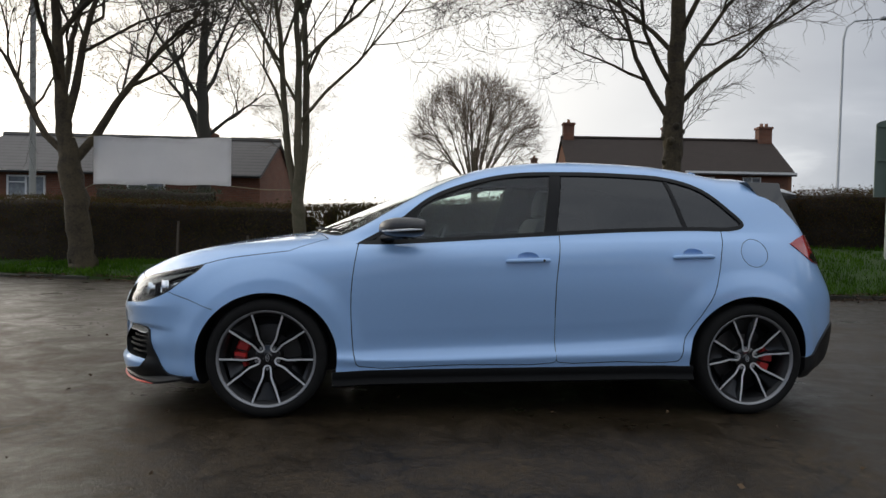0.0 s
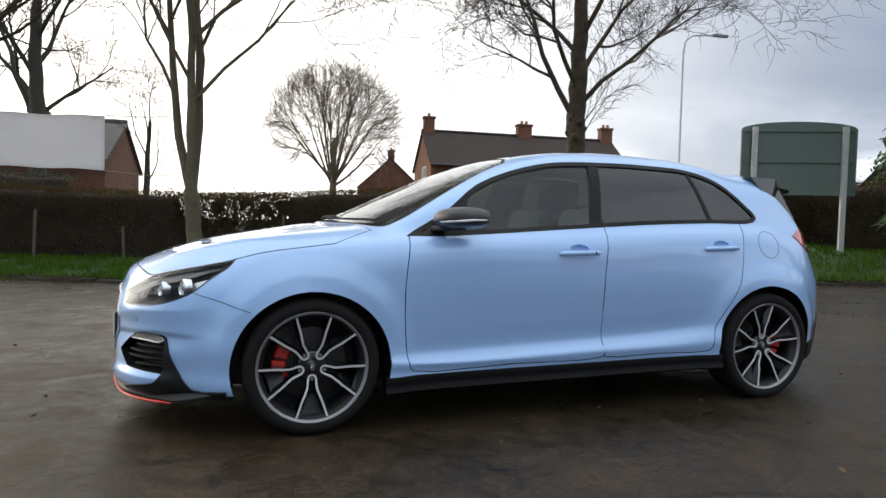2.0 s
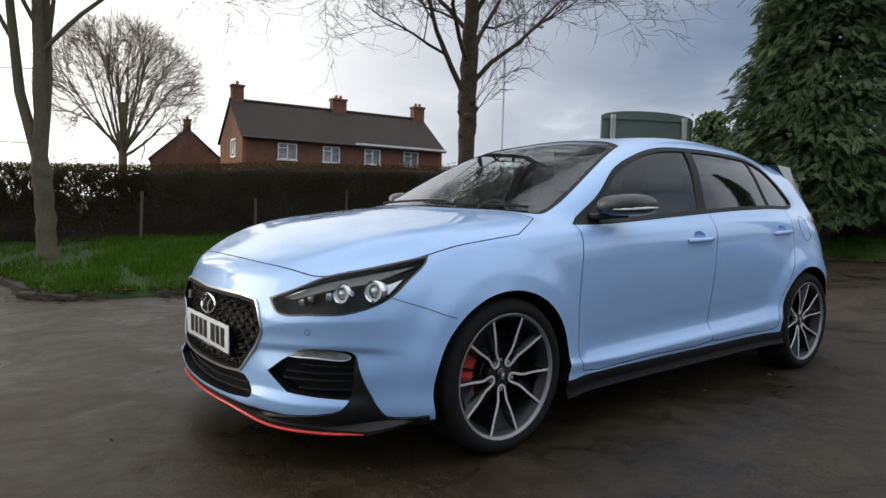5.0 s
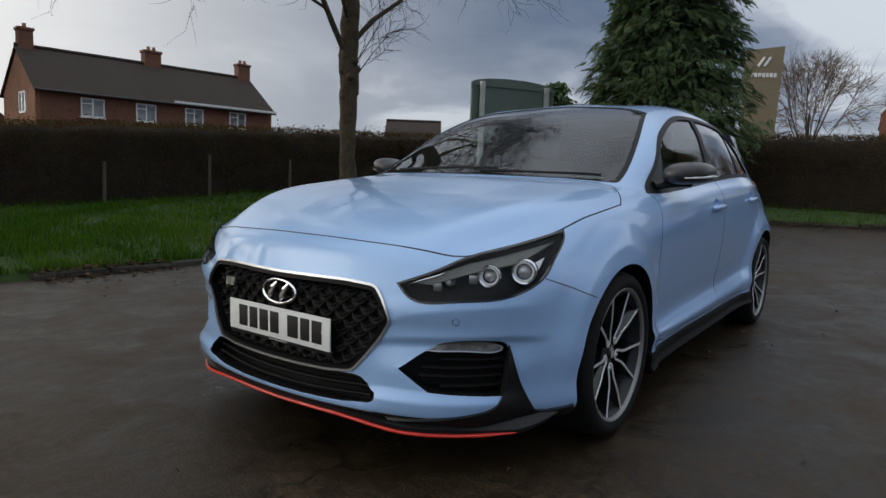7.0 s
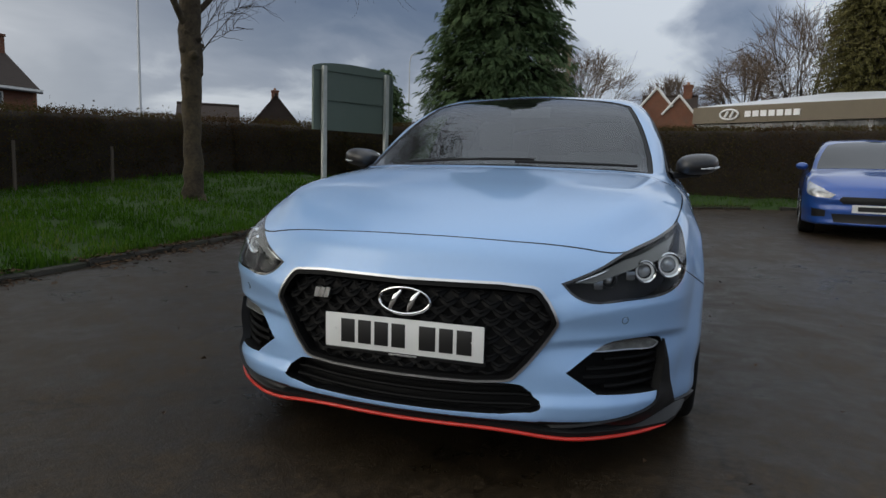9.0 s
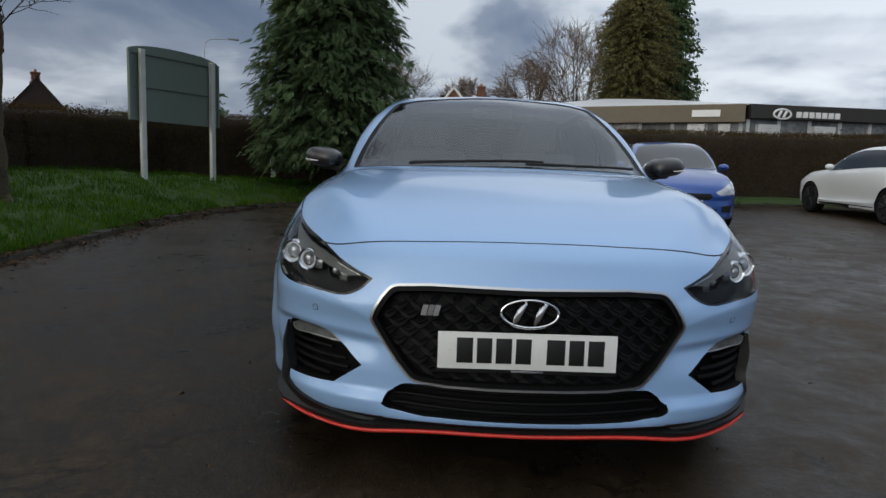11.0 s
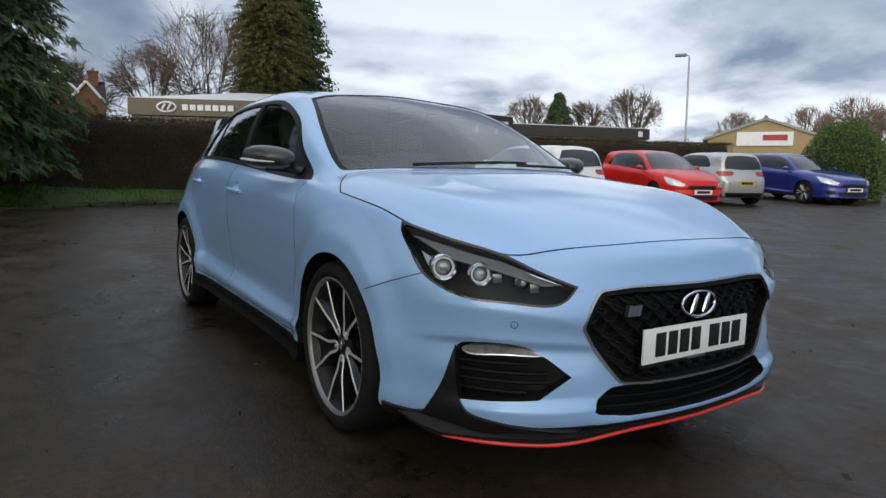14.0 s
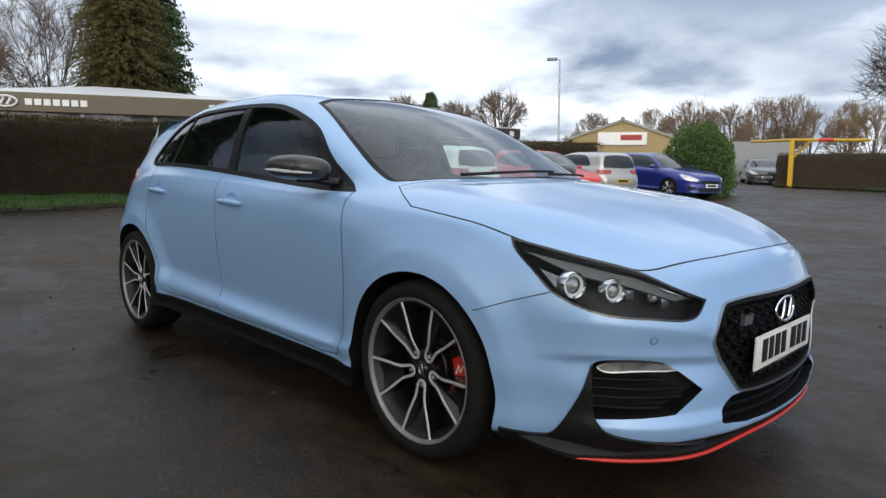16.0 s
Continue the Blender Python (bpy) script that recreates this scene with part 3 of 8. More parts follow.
# bonnet, windscreen and roof: (x back or forward of the station, half width, height) along the car
TOP_X = [
    curve_of([(-0.6, -0.075), (-0.36, -0.06), (0.17, -0.02), (0.46, -0.02), (1.15, 0.0), (2.35, 0.0), (2.98, 0.02)]),
    curve_of([(-0.6, -0.135), (-0.36, -0.10), (0.17, -0.05), (0.46, -0.10), (0.8, -0.02), (1.15, 0.0), (2.35, 0.0), (2.98, 0.0)]),
    curve_of([(-0.6, -0.18), (-0.36, -0.14), (0.17, -0.09), (0.46, -0.22), (0.8, -0.14), (1.15, -0.05), (1.95, 0.0), (2.98, 0.0)]),
    curve_of([(-0.6, -0.195), (-0.36, -0.15), (0.17, -0.11), (0.46, -0.27), (0.8, -0.20), (1.15, -0.09), (1.95, 0.0), (2.98, 0.0)]),
]
TOP_Y = [
    curve_of([(-0.6, 0.55), (-0.36, 0.64), (0.17, 0.68), (0.46, 0.735), (0.8, 0.748), (1.15, 0.73), (1.95, 0.72), (2.35, 0.70), (2.7, 0.675), (2.98, 0.635)]),
    curve_of([(-0.6, 0.42), (-0.36, 0.48), (0.17, 0.53), (0.46, 0.62), (0.8, 0.662), (1.15, 0.598), (1.55, 0.582), (2.35, 0.565), (2.98, 0.53)]),
    curve_of([(-0.6, 0.22), (-0.36, 0.25), (0.17, 0.28), (0.46, 0.32), (0.8, 0.36), (1.15, 0.34), (2.98, 0.30)]),
    curve_of([(-0.6, 0.0), (2.98, 0.0)]),
]
TOP_Z = [
    curve_of([(-0.6, 0.748), (-0.36, 0.845), (-0.1, 0.895), (0.17, 0.925), (0.46, 0.955), (0.8, 1.04), (1.15, 1.135), (1.55, 1.17), (1.95, 1.185), (2.35, 1.19), (2.7, 1.17), (2.98, 1.14)]),
    curve_of([(-0.6, 0.745), (-0.36, 0.850), (-0.1, 0.907), (0.17, 0.946), (0.46, 0.985), (0.8, 1.175), (1.15, 1.325), (1.55, 1.382), (1.95, 1.388), (2.35, 1.368), (2.7, 1.315), (2.98, 1.255)]),
    curve_of([(-0.6, 0.745), (-0.36, 0.852), (-0.1, 0.914), (0.17, 0.957), (0.46, 0.99), (0.8, 1.18), (1.15, 1.355), (1.55, 1.422), (1.95, 1.43), (2.35, 1.41), (2.7, 1.368), (2.98, 1.31)]),
    curve_of([(-0.6, 0.745), (-0.36, 0.853), (-0.1, 0.917), (0.17, 0.960), (0.46, 0.99), (0.8, 1.175), (1.15, 1.36), (1.55, 1.437), (1.95, 1.447), (2.35, 1.43), (2.7, 1.388), (2.98, 1.33)]),
]
SIDES = len(SIDE_Z)
NOSE_Y = (None, 0.63, 0.44, 0.22, 0.0)
NOSE_BACK = curve_of([(0.0, 0.0), (0.22, 0.013), (0.44, 0.055), (0.63, 0.142), (0.8, 0.31)])     # how far the nose curves back
NOSE_X = (-0.884, -0.908, -0.905, -0.893, -0.900, -0.862)                                                # tip of the nose, row by row upwards
NOSE_Z = (0.197, 0.268, 0.40, 0.495, 0.565, 0.665)
TAIL_Y = (None, 0.66, 0.45, 0.22, 0.0)
TAIL_IN = curve_of([(0.0, 0.0), (0.22, 0.012), (0.45, 0.05), (0.66, 0.15), (0.84, 0.34)])
TAIL_X = (3.33, 3.41, 3.43, 3.43, 3.41, 3.29)
TAIL_Z = (0.235, 0.32, 0.45, 0.57, 0.70, 0.93)


def body_cage(boxy=False):
    """Points and faces of the half body: rings along the car, closed by a nose, a tail and a floor; boxy gives a taller, squarer tail."""
    pts, faces, idx = [], [], {}
    lift, spread, tuck = ((0.025, 0.052, 0.050, 0.046), (0.030, 0.055, 0.025, 0.0), 0.6) if boxy else ((0,) * 4, (0,) * 4, 1.0)

    def tail(x):
        return min(max((x - 1.9) / 1.0, 0.0), 1.0) ** 1.4

    def put(key, p):
        idx[key] = len(pts)
        pts.append(p)

    n = len(STATIONS)
    for i, x in enumerate(STATIONS):
        for k in range(SIDES):
            put(("r", i, k), (x, SIDE_W[k](x) + (0.022 * tail(x) if boxy else 0.0), SIDE_Z[k](x)))
        for k in range(4):
            put(("r", i, SIDES + k), (x + TOP_X[k](x) + (0.05 * tail(x) if boxy else 0.0), TOP_Y[k](x) + spread[k] * tail(x), TOP_Z[k](x) + lift[k] * tail(x)))
        for c in range(1, 5):
            put(("u", i, c), (x, SIDE_W[0](x) * (1 - c / 4), SIDE_Z[0](x)))
    for k in range(SIDES - 1):
        for c in range(1, 5):
            put(("f", k, c), (NOSE_X[k] + NOSE_BACK(NOSE_Y[c]), NOSE_Y[c], NOSE_Z[k]))
            put(("b", k, c), (TAIL_X[k] - TAIL_IN(TAIL_Y[c]) * tuck - (0.03 if boxy else 0.0), TAIL_Y[c] * (1.04 if boxy else 1.0), TAIL_Z[k]))

    def front(k, c):
        return idx[("r", 0, k)] if c == 0 else (idx[("r", 0, SIDES - 1 + c)] if k == SIDES - 1 else idx[("f", k, c)])

    def back(k, c):
        return idx[("r", n - 1, k)] if c == 0 else (idx[("r", n - 1, SIDES - 1 + c)] if k == SIDES - 1 else idx[("b", k, c)])

    def under(i, c):
        return idx[("r", i, 0)] if c == 0 else idx[("u", i, c)]

    for i in range(n - 1):
        for k in range(SIDES + 3):
            faces.append((idx[("r", i, k)], idx[("r", i + 1, k)], idx[("r", i + 1, k + 1)], idx[("r", i, k + 1)]))
        for c in range(4):
            faces.append((under(i, c), under(i, c + 1), under(i + 1, c + 1), under(i + 1, c)))
    for k in range(SIDES - 1):
        for c in range(4):
            faces.append((front(k, c), front(k + 1, c), front(k + 1, c + 1), front(k, c + 1)))
            faces.append((back(k, c), back(k, c + 1), back(k + 1, c + 1), back(k + 1, c)))
    for c in range(4):
        faces.append((front(0, c), front(0, c + 1), under(0, c + 1), under(0, c)))
        faces.append((back(0, c), under(n - 1, c), under(n - 1, c + 1), back(0, c + 1)))
    # the two halves
    flip, both = {}, list(pts)
    for j, p in enumerate(pts):
        if abs(p[1]) < 1e-6:
            flip[j] = j
        else:
            flip[j] = len(both)
            both.append((p[0], -p[1], p[2]))
    faces = [tuple(dict.fromkeys(f)) for f in faces]
    return both, faces + [tuple(flip[v] for v in f[::-1]) for f in faces]


def evaluated(me, make):
    """The mesh after the modifiers that make(ob) adds."""
    ob = new("work", me)
    make(ob)
    dg = bpy.context.evaluated_depsgraph_get()
    dg.update()
    out = bpy.data.meshes.new_from_object(ob.evaluated_get(dg))
    bpy.data.objects.remove(ob)
    return out


def subdivided(me, levels):
    def make(ob):
        m = ob.modifiers.new("s", "SUBSURF")
        m.levels = m.render_levels = levels
        m.use_limit_surface = False

    return evaluated(me, make)


def carved(me, cutter, operation="DIFFERENCE"):
    """me with the cutter taken away (or kept alone)."""
    co = new("cutter", cutter)

    def make(ob):
        m = ob.modifiers.new("b", "BOOLEAN")
        m.operation, m.object, m.solver = operation, co, "EXACT"
        m.material_mode = "TRANSFER"

    out = evaluated(me, make)
    bpy.data.objects.remove(co)
    return out


def mesh_of(pts, faces, name="mesh"):
    me = bpy.data.meshes.new(name)
    me.from_pydata([tuple(p) for p in pts], [], faces)
    me.update()
    return me


SHOULDER = curve_of([(-0.40, 0.775), (-0.15, 0.826), (0.15, 0.852), (0.55, 0.884), (1.03, 0.911), (1.54, 0.936), (2.12, 0.957), (2.93, 0.972)])
ROCKER = curve_of([(0.4, 0.350), (0.9, 0.368), (1.4, 0.388), (1.75, 0.405), (2.1, 0.432), (2.3, 0.45)])
BROW = curve_of([(0.38, 0.49), (0.45, 0.508), (0.50, 0.528), (0.60, 0.550), (0.70, 0.562), (0.85, 0.575)])
CHEEK = curve_of([(0.36, 0.452), (0.47, 0.462), (0.65, 0.474), (0.77, 0.478), (0.86, 0.465)])
BONNET_FOLD = curve_of([(-0.75, 0.43), (-0.6, 0.52), (-0.42, 0.60), (-0.1, 0.655), (0.27, 0.69)])


def ease(v):
    v = min(max(v, 0.0), 1.0)
    return v * v * (3 - 2 * v)


def tent(u, up, down, soft_=0.005):
    """A ridge with a crisp top: 1 at nought, falling to 0 at `up` above and `down` below."""
    w = up if u > 0 else down
    return max(0.0, 1 - (math.hypot(u, soft_) - soft_) / w)


def sculpt(p, n):
    """How far the pressed folds of the panels lift the skin."""
    x, y, z = p.x, abs(p.y), p.z
    d = 0.0
    if y > 0.66 and z < 1.05 and -0.42 < x < 3.0:
        fade = ease((x + 0.42) / 0.25) * ease((3.0 - x) / 0.3)
        d += 0.0085 * fade * tent(z - SHOULDER(x), 0.050, 0.15)
        if 0.36 < x < 2.35:
            d -= 0.0085 * ease((x - 0.36) / 0.2) * ease((2.35 - x) / 0.25) * tent(z - ROCKER(x), 0.10, 0.045)
    if y > 0.7:
        for ax in (0.0, AXLE):
            r = math.hypot(x - ax, z - 0.3125)
            if r < 0.505:
                t = min(1.0, (0.505 - r) / (0.505 - 0.412))
                d += 0.0165 * t ** 1.2
    if x < -0.36 and 0.36 < y and z < 0.70:
        fade = ease((y - 0.36) / 0.13) * ease((-0.45 - x) / 0.20)
        zb, zc = BROW(y), CHEEK(y)
        if z >= zb:
            e = 0.013 * max(0.0, 1 - (z - zb) / 0.075)
        elif z >= zc:
            t = (z - zc) / (zb - zc)
            e = 0.004 + 0.009 * t
        else:
            t = zc - z
            e = 0.004 - 0.017 * ease(t / 0.030) if t < 0.03 else -0.013 * (1 - ease((t - 0.03) / 0.09))
        d += e * fade
        if y < 0.80:
            d += 0.014 * ease((y - 0.36) / 0.10) * ease((0.80 - y) / 0.06) * tent(z - 0.262, 0.030, 0.045)
    if n.z > 0.5 and -0.80 < x < 0.30:
        u = y - BONNET_FOLD(x)
        d += 0.0075 * ease((x + 0.80) / 0.25) * ease((0.30 - x) / 0.12) * tent(u, 0.10, 0.22, 0.010)
    return d


def body_surface(levels=3, boxy=False):
    """The smooth skin through the feature lines."""
    pts, faces = body_cage(boxy)
    want = np.array(pts)
    cage = want.copy()
    for _ in range(6):
        me = subdivided(mesh_of(cage, faces), 3)
        got = np.array([me.vertices[j].co[:] for j in range(len(want))])
        bpy.data.meshes.remove(me)
        cage += 0.9 * (want - got)
    me = subdivided(mesh_of(cage, faces), levels)
    bm = bmesh.new()
    bm.from_mesh(me)
    bmesh.ops.recalc_face_normals(bm, faces=bm.faces)
    bm.normal_update()
    if not boxy:
        moves = [v.normal * sculpt(v.co, v.normal) for v in bm.verts]
        for v, d in zip(bm.verts, moves):
            v.co += d
    bmesh.ops.recalc_face_normals(bm, faces=bm.faces)
    bm.to_mesh(me)
    bm.free()
    return me


skin = body_surface(4)
skin_bm = bmesh.new()
skin_bm.from_mesh(skin)
skin_bm.normal_update()
skin_bm.faces.ensure_lookup_table()
skin_tree = BVHTree.FromBMesh(skin_bm)

skin_bm.verts.ensure_lookup_table()


def skin_normal(p):
    """The smooth normal of the skin nearest to p, and how far that is."""
    loc, _, fi, dist = skin_tree.find_nearest(p)
    f = skin_bm.faces[fi]
    acc = Vector((0, 0, 0))
    for v in f.verts:
        acc += v.normal / ((v.co - loc).length + 1e-4)
    return acc.normalized(), dist


def polished(me):
    """Gives the outer faces the skin's own smooth normals; cut faces stay as they are."""
    cache, normals = {}, [None] * len(me.loops)
    for f in me.polygons:
        fn = f.normal
        for li in f.loop_indices:
            vi = me.loops[li].vertex_index
            if vi not in cache:
                cache[vi] = skin_normal(me.vertices[vi].co)
            nrm, d = cache[vi]
            normals[li] = nrm if d < 0.003 and nrm.dot(fn) > 0.8 else fn
        f.use_smooth = True
    me.normals_split_custom_set([tuple(v) for v in normals])
    return me


class View:
    """A flat frame from which outlines are projected onto the skin: `out` points away from the car."""

    def __init__(self, out):
        self.out = Vector(out).normalized()
        up = Vector((0, 0, 1)) if abs(self.out.z) < 0.8 else Vector((-1, 0, 0))
        self.h = up.cross(self.out).normalized()
        self.v = self.out.cross(self.h).normalized()

    def flat(self, p):
        p = Vector(p)
        return (p.dot(self.h), p.dot(self.v))

    def space(self, q, far):
        return self.h * q[0] + self.v * q[1] + self.out * far

    def on_skin(self, q, start=6.0):
        loc, nrm, _, _ = skin_tree.ray_cast(self.space(q, start), -self.out)
        return loc, nrm

    def cutter(self, bm, loop, near, far):
        """A prism over a flat loop between two distances along out."""
        return prism(bm, [self.space(q, near) for q in loop], self.out * (far - near))


def grown(loop, d):
    """A flat closed loop moved outwards by d."""
    p = [Vector(q[:2]) for q in loop]
    area = sum(a.x * b.y - b.x * a.y for a, b in zip(p, p[1:] + p[:1]))
    out = []
    for i, q in enumerate(p):
        a, b = (q - p[i - 1]), (p[(i + 1) % len(p)] - q)
        na, nb = Vector((a.y, -a.x)).normalized(), Vector((b.y, -b.x)).normalized()
        n = na + nb
        n = n.normalized() / max(0.5, n.normalized().dot(na)) if n.length > 1e-6 else na
        out.append(tuple(q + n * (d if area > 0 else -d)))
    return out


def patch(view, loop, lift, thick, step=0.02, side=1, floor=None):
    """A plate that follows the skin inside a flat loop, lifted off it; side -1 mirrors it to the other flank."""
    lo = [min(q[k] for q in loop) for k in (0, 1)]
    hi = [max(q[k] for q in loop) for k in (0, 1)]

    def inside(x, y):
        c = False
        for (x0, y0), (x1, y1) in zip(loop, loop[1:] + loop[:1]):
            if (y0 > y) != (y1 > y) and x < (x1 - x0) * (y - y0) / (y1 - y0) + x0:
                c = not c
        return c

    loop = [tuple(q[:2]) for q in loop]
    rim = []
    for a, b in zip(loop, loop[1:] + loop[:1]):
        n = max(1, int(math.dist(a, b) / step))
        rim += [(a[0] + (b[0] - a[0]) * k / n, a[1] + (b[1] - a[1]) * k / n) for k in range(n)]
    pts = list(rim)
    shrunk = grown(rim, -step * 0.4)
    loop_in = [tuple(q) for q in shrunk]
    full = loop
    loop = loop_in
    x = lo[0] + step / 2
    while x < hi[0]:
        y = lo[1] + step / 2
        while y < hi[1]:
            if inside(x, y):
                pts.append((x, y))
            y += step
        x += step
    loop = full
    n = len(rim)
    vs, _, fs, *_ = delaunay_2d_cdt([Vector(p) for p in pts], [(k, (k + 1) % n) for k in range(n)], [list(range(n))], 1, 1e-5)
    bm = bm_new()
    top, low = [], []
    for q in vs:
        loc, nrm = view.on_skin(q)
        if loc is None:
            loc, nrm, _, _ = skin_tree.find_nearest(view.space(q, 1.0))
        else:
            nrm = skin_normal(loc)[0]
        top.append(bm.verts.new(loc + nrm * lift))
        low.append(bm.verts.new(loc + nrm * (lift - thick)) if thick else None)
    count = {}
    for f in fs:
        try:
            bm.faces.new([top[k] for k in f])
            if thick:
                bm.faces.new([low[k] for k in reversed(f)])
        except ValueError:
            continue
        for a, b in zip(f, f[1:] + f[:1]):
            count[(a, b)] = 1
    if thick:
        for a, b in list(count):
            if (b, a) not in count:
                bm.faces.new((top[b], top[a], low[a], low[b]))
    if side < 0:
        for v in bm.verts:
            v.co.y = -v.co.y
    loose = [v for v in bm.verts if not v.link_faces]
    bmesh.ops.delete(bm, geom=loose, context="VERTS")
    bmesh.ops.recalc_face_normals(bm, faces=bm.faces)
    if not thick:
        for f in bm.faces:
            if skin_normal(f.calc_center_median())[0].dot(f.normal) < 0:
                f.normal_flip()
    return bm


def ribbon(view, pts, lift, radius, side=1, sides=6, step=0.02):
    """A thin round strip laid on the skin along an open flat line."""
    line = []
    for a, b in zip(pts, pts[1:]):
        n = max(1, int(math.dist(a, b) / step))
        line += [(a[0] + (b[0] - a[0]) * k / n, a[1] + (b[1] - a[1]) * k / n) for k in range(n)]
    line.append(tuple(pts[-1]))
    out = []
    for q in line:
        loc, _ = view.on_skin(q)
        if loc is not None:
            out.append(loc + skin_normal(loc)[0] * lift)
    if side < 0:
        out = [Vector((p.x, -p.y, p.z)) for p in out]
    bm = bm_new()
    tube(bm, out, radius, sides)
    return bm


SIDE, FRONT, CORNER, PLAN, REAR = View((0, 1, 0)), View((-1, 0, 0)), View((-0.72, 0.69, 0)), View((0, 0, 1)), View((0.7, 0.7, 0))
SCREEN = View((-0.39, 0, 0.92))


def flat_of(view, pts):
    return [view.flat(p) for p in pts]


def in_side(pts):
    """Outline given as (x, z), flat in the side view."""
    return [SIDE.flat((x, 0, z)) for x, z in pts]


# -- outlines of the car's openings and panels (+y flank) --
GLASS_OUT = in_side(smooth_loop([(0.452, 0.916), (0.657, 1.035), (0.844, 1.18), (1.036, 1.262), (1.30, 1.328), (1.63, 1.348), (1.97, 1.349), (2.249, 1.333), (2.448, 1.272), (2.598, 1.155), (2.672, 1.072), (2.630, 1.041), (2.3, 1.028), (1.918, 1.011), (1.48, 0.981), (0.657, 0.921)], 4, (0,)))
HEAD_OUT = flat_of(CORNER, smooth_loop([(-0.338, 0.785, 0.792), (-0.53, 0.722, 0.750), (-0.678, 0.631, 0.711), (-0.76, 0.56, 0.665), (-0.818, 0.466, 0.624), (-0.814, 0.502, 0.588), (-0.800, 0.545, 0.572), (-0.74, 0.65, 0.580), (-0.662, 0.742, 0.590), (-0.59, 0.787, 0.612), (-0.514, 0.812, 0.649), (-0.440, 0.812, 0.708), (-0.365, 0.802, 0.762)], 4, (0, 4)))
FOG_OUT = flat_of(CORNER, smooth_loop([(-0.630, 0.760, 0.445), (-0.68, 0.728, 0.460), (-0.766, 0.624, 0.452), (-0.803, 0.568, 0.418), (-0.834, 0.492, 0.362), (-0.800, 0.585, 0.297), (-0.625, 0.752, 0.284)], 4, (4, 5, 6)))
FOG_LAMP = flat_of(CORNER, smooth_loop([(-0.645, 0.752, 0.436), (-0.69, 0.715, 0.451), (-0.766, 0.622, 0.444), (-0.797, 0.575, 0.424), (-0.73, 0.67, 0.428), (-0.662, 0.741, 0.426)], 4, (3,)))
GRILLE_OUT = flat_of(FRONT, [(-0.85, y, z) for y, z in smooth_loop([(0.0, 0.614), (0.385, 0.611), (0.412, 0.598), (0.462, 0.517), (0.455, 0.495), (0.345, 0.345), (0.315, 0.332), (0.0, 0.322), (-0.315, 0.332), (-0.345, 0.345), (-0.455, 0.495), (-0.462, 0.517), (-0.412, 0.598), (-0.385, 0.611)], 3, ())])
LOWER_OUT = flat_of(FRONT, [(-0.87, y, z) for y, z in smooth_loop([(0.0, 0.316), (0.335, 0.324), (0.372, 0.318), (0.428, 0.262), (0.405, 0.245), (0.0, 0.228), (-0.405, 0.245), (-0.428, 0.262), (-0.372, 0.318), (-0.335, 0.324)], 3, ())])
SCREEN_OUT = flat_of(SCREEN, smooth_loop([(0.145, 0.0, 0.974), (0.21, 0.40, 0.970), (0.335, 0.680, 0.957), (0.42, 0.690, 0.990), (0.70, 0.645, 1.142), (1.07, 0.548, 1.325), (1.165, 0.33, 1.372), (1.19, 0.0, 1.388), (1.165, -0.33, 1.372), (1.07, -0.548, 1.325), (0.70, -0.645, 1.142), (0.42, -0.690, 0.990), (0.335, -0.680, 0.957), (0.21, -0.40, 0.970)], 4, (5, 9)))
BONNET = [PLAN.flat((x, y, 0)) for x, y in [(-0.797, 0.0), (-0.787, 0.22), (-0.768, 0.36), (-0.735, 0.50), (-0.682, 0.622), (-0.60, 0.685), (-0.48, 0.742), (-0.35, 0.778), (-0.20, 0.797), (-0.03, 0.806), (0.10, 0.808), (0.20, 0.760), (0.29, 0.700), (0.25, 0.59), (0.17, 0.40), (0.12, 0.20), (0.105, 0.0)]]
BONNET = BONNET + [PLAN.flat((PLAN.space(q, 0).x, -PLAN.space(q, 0).y, 0)) for q in BONNET[-2:0:-1]]
BONNET = smooth_loop(BONNET, 4, (10, 12, 20, 22))
FRONT_DOOR = in_side(smooth_loop([(0.462, 0.918), (0.440, 0.78), (0.430, 0.656), (0.436, 0.46), (0.458, 0.30), (0.480, 0.272), (1.0, 0.282), (1.520, 0.294), (1.5385, 0.31), (1.529, 0.546), (1.529, 0.73), (1.557, 0.986), (1.562, 1.05), (0.75, 0.99)], 3, (0, 11, 12, 13)))
REAR_DOOR = in_side(smooth_loop([(1.5665, 1.05), (1.561, 0.986), (1.5335, 0.73), (1.5335, 0.546), (1.543, 0.31), (1.56, 0.296), (1.9, 0.301), (2.21, 0.305), (2.236, 0.33), (2.262, 0.435), (2.345, 0.555), (2.425, 0.69), (2.462, 0.81), (2.478, 0.90), (2.512, 1.02), (2.50, 1.06)], 3, (0, 1, 14, 15)))

PAINT = mat("light blue metallic paint", (0.315, 0.500, 0.790), 0.40, 0.14, (0.300, 0.480, 0.765), 60.0, 0.5, coat=1.0)
BLACK = mat("black plastic", (0.008, 0.008, 0.0085), 0.42, 0.0, (0.014, 0.014, 0.014), 30.0, 0.6, bump=0.03, bump_scale=300, spec=0.3)
GLOSS = mat("gloss black", (0.008, 0.008, 0.009), 0.08, coat=0.5)
RUBBER = mat("black window rubber", (0.007, 0.007, 0.0075), 0.5, 0.0, (0.011, 0.011, 0.011), 20.0, 0.6, spec=0.2)
CHROME = mat("chrome", (0.80, 0.81, 0.83), 0.10, 1.0, (0.72, 0.73, 0.75))
SATIN = mat("satin chrome", (0.62, 0.63, 0.65), 0.30, 1.0)
RED_TRIM = mat("red trim", (0.70, 0.035, 0.02), 0.35, coat=0.3)
TRIM_DARK = mat("dark lining", (0.012, 0.012, 0.013), 0.8)
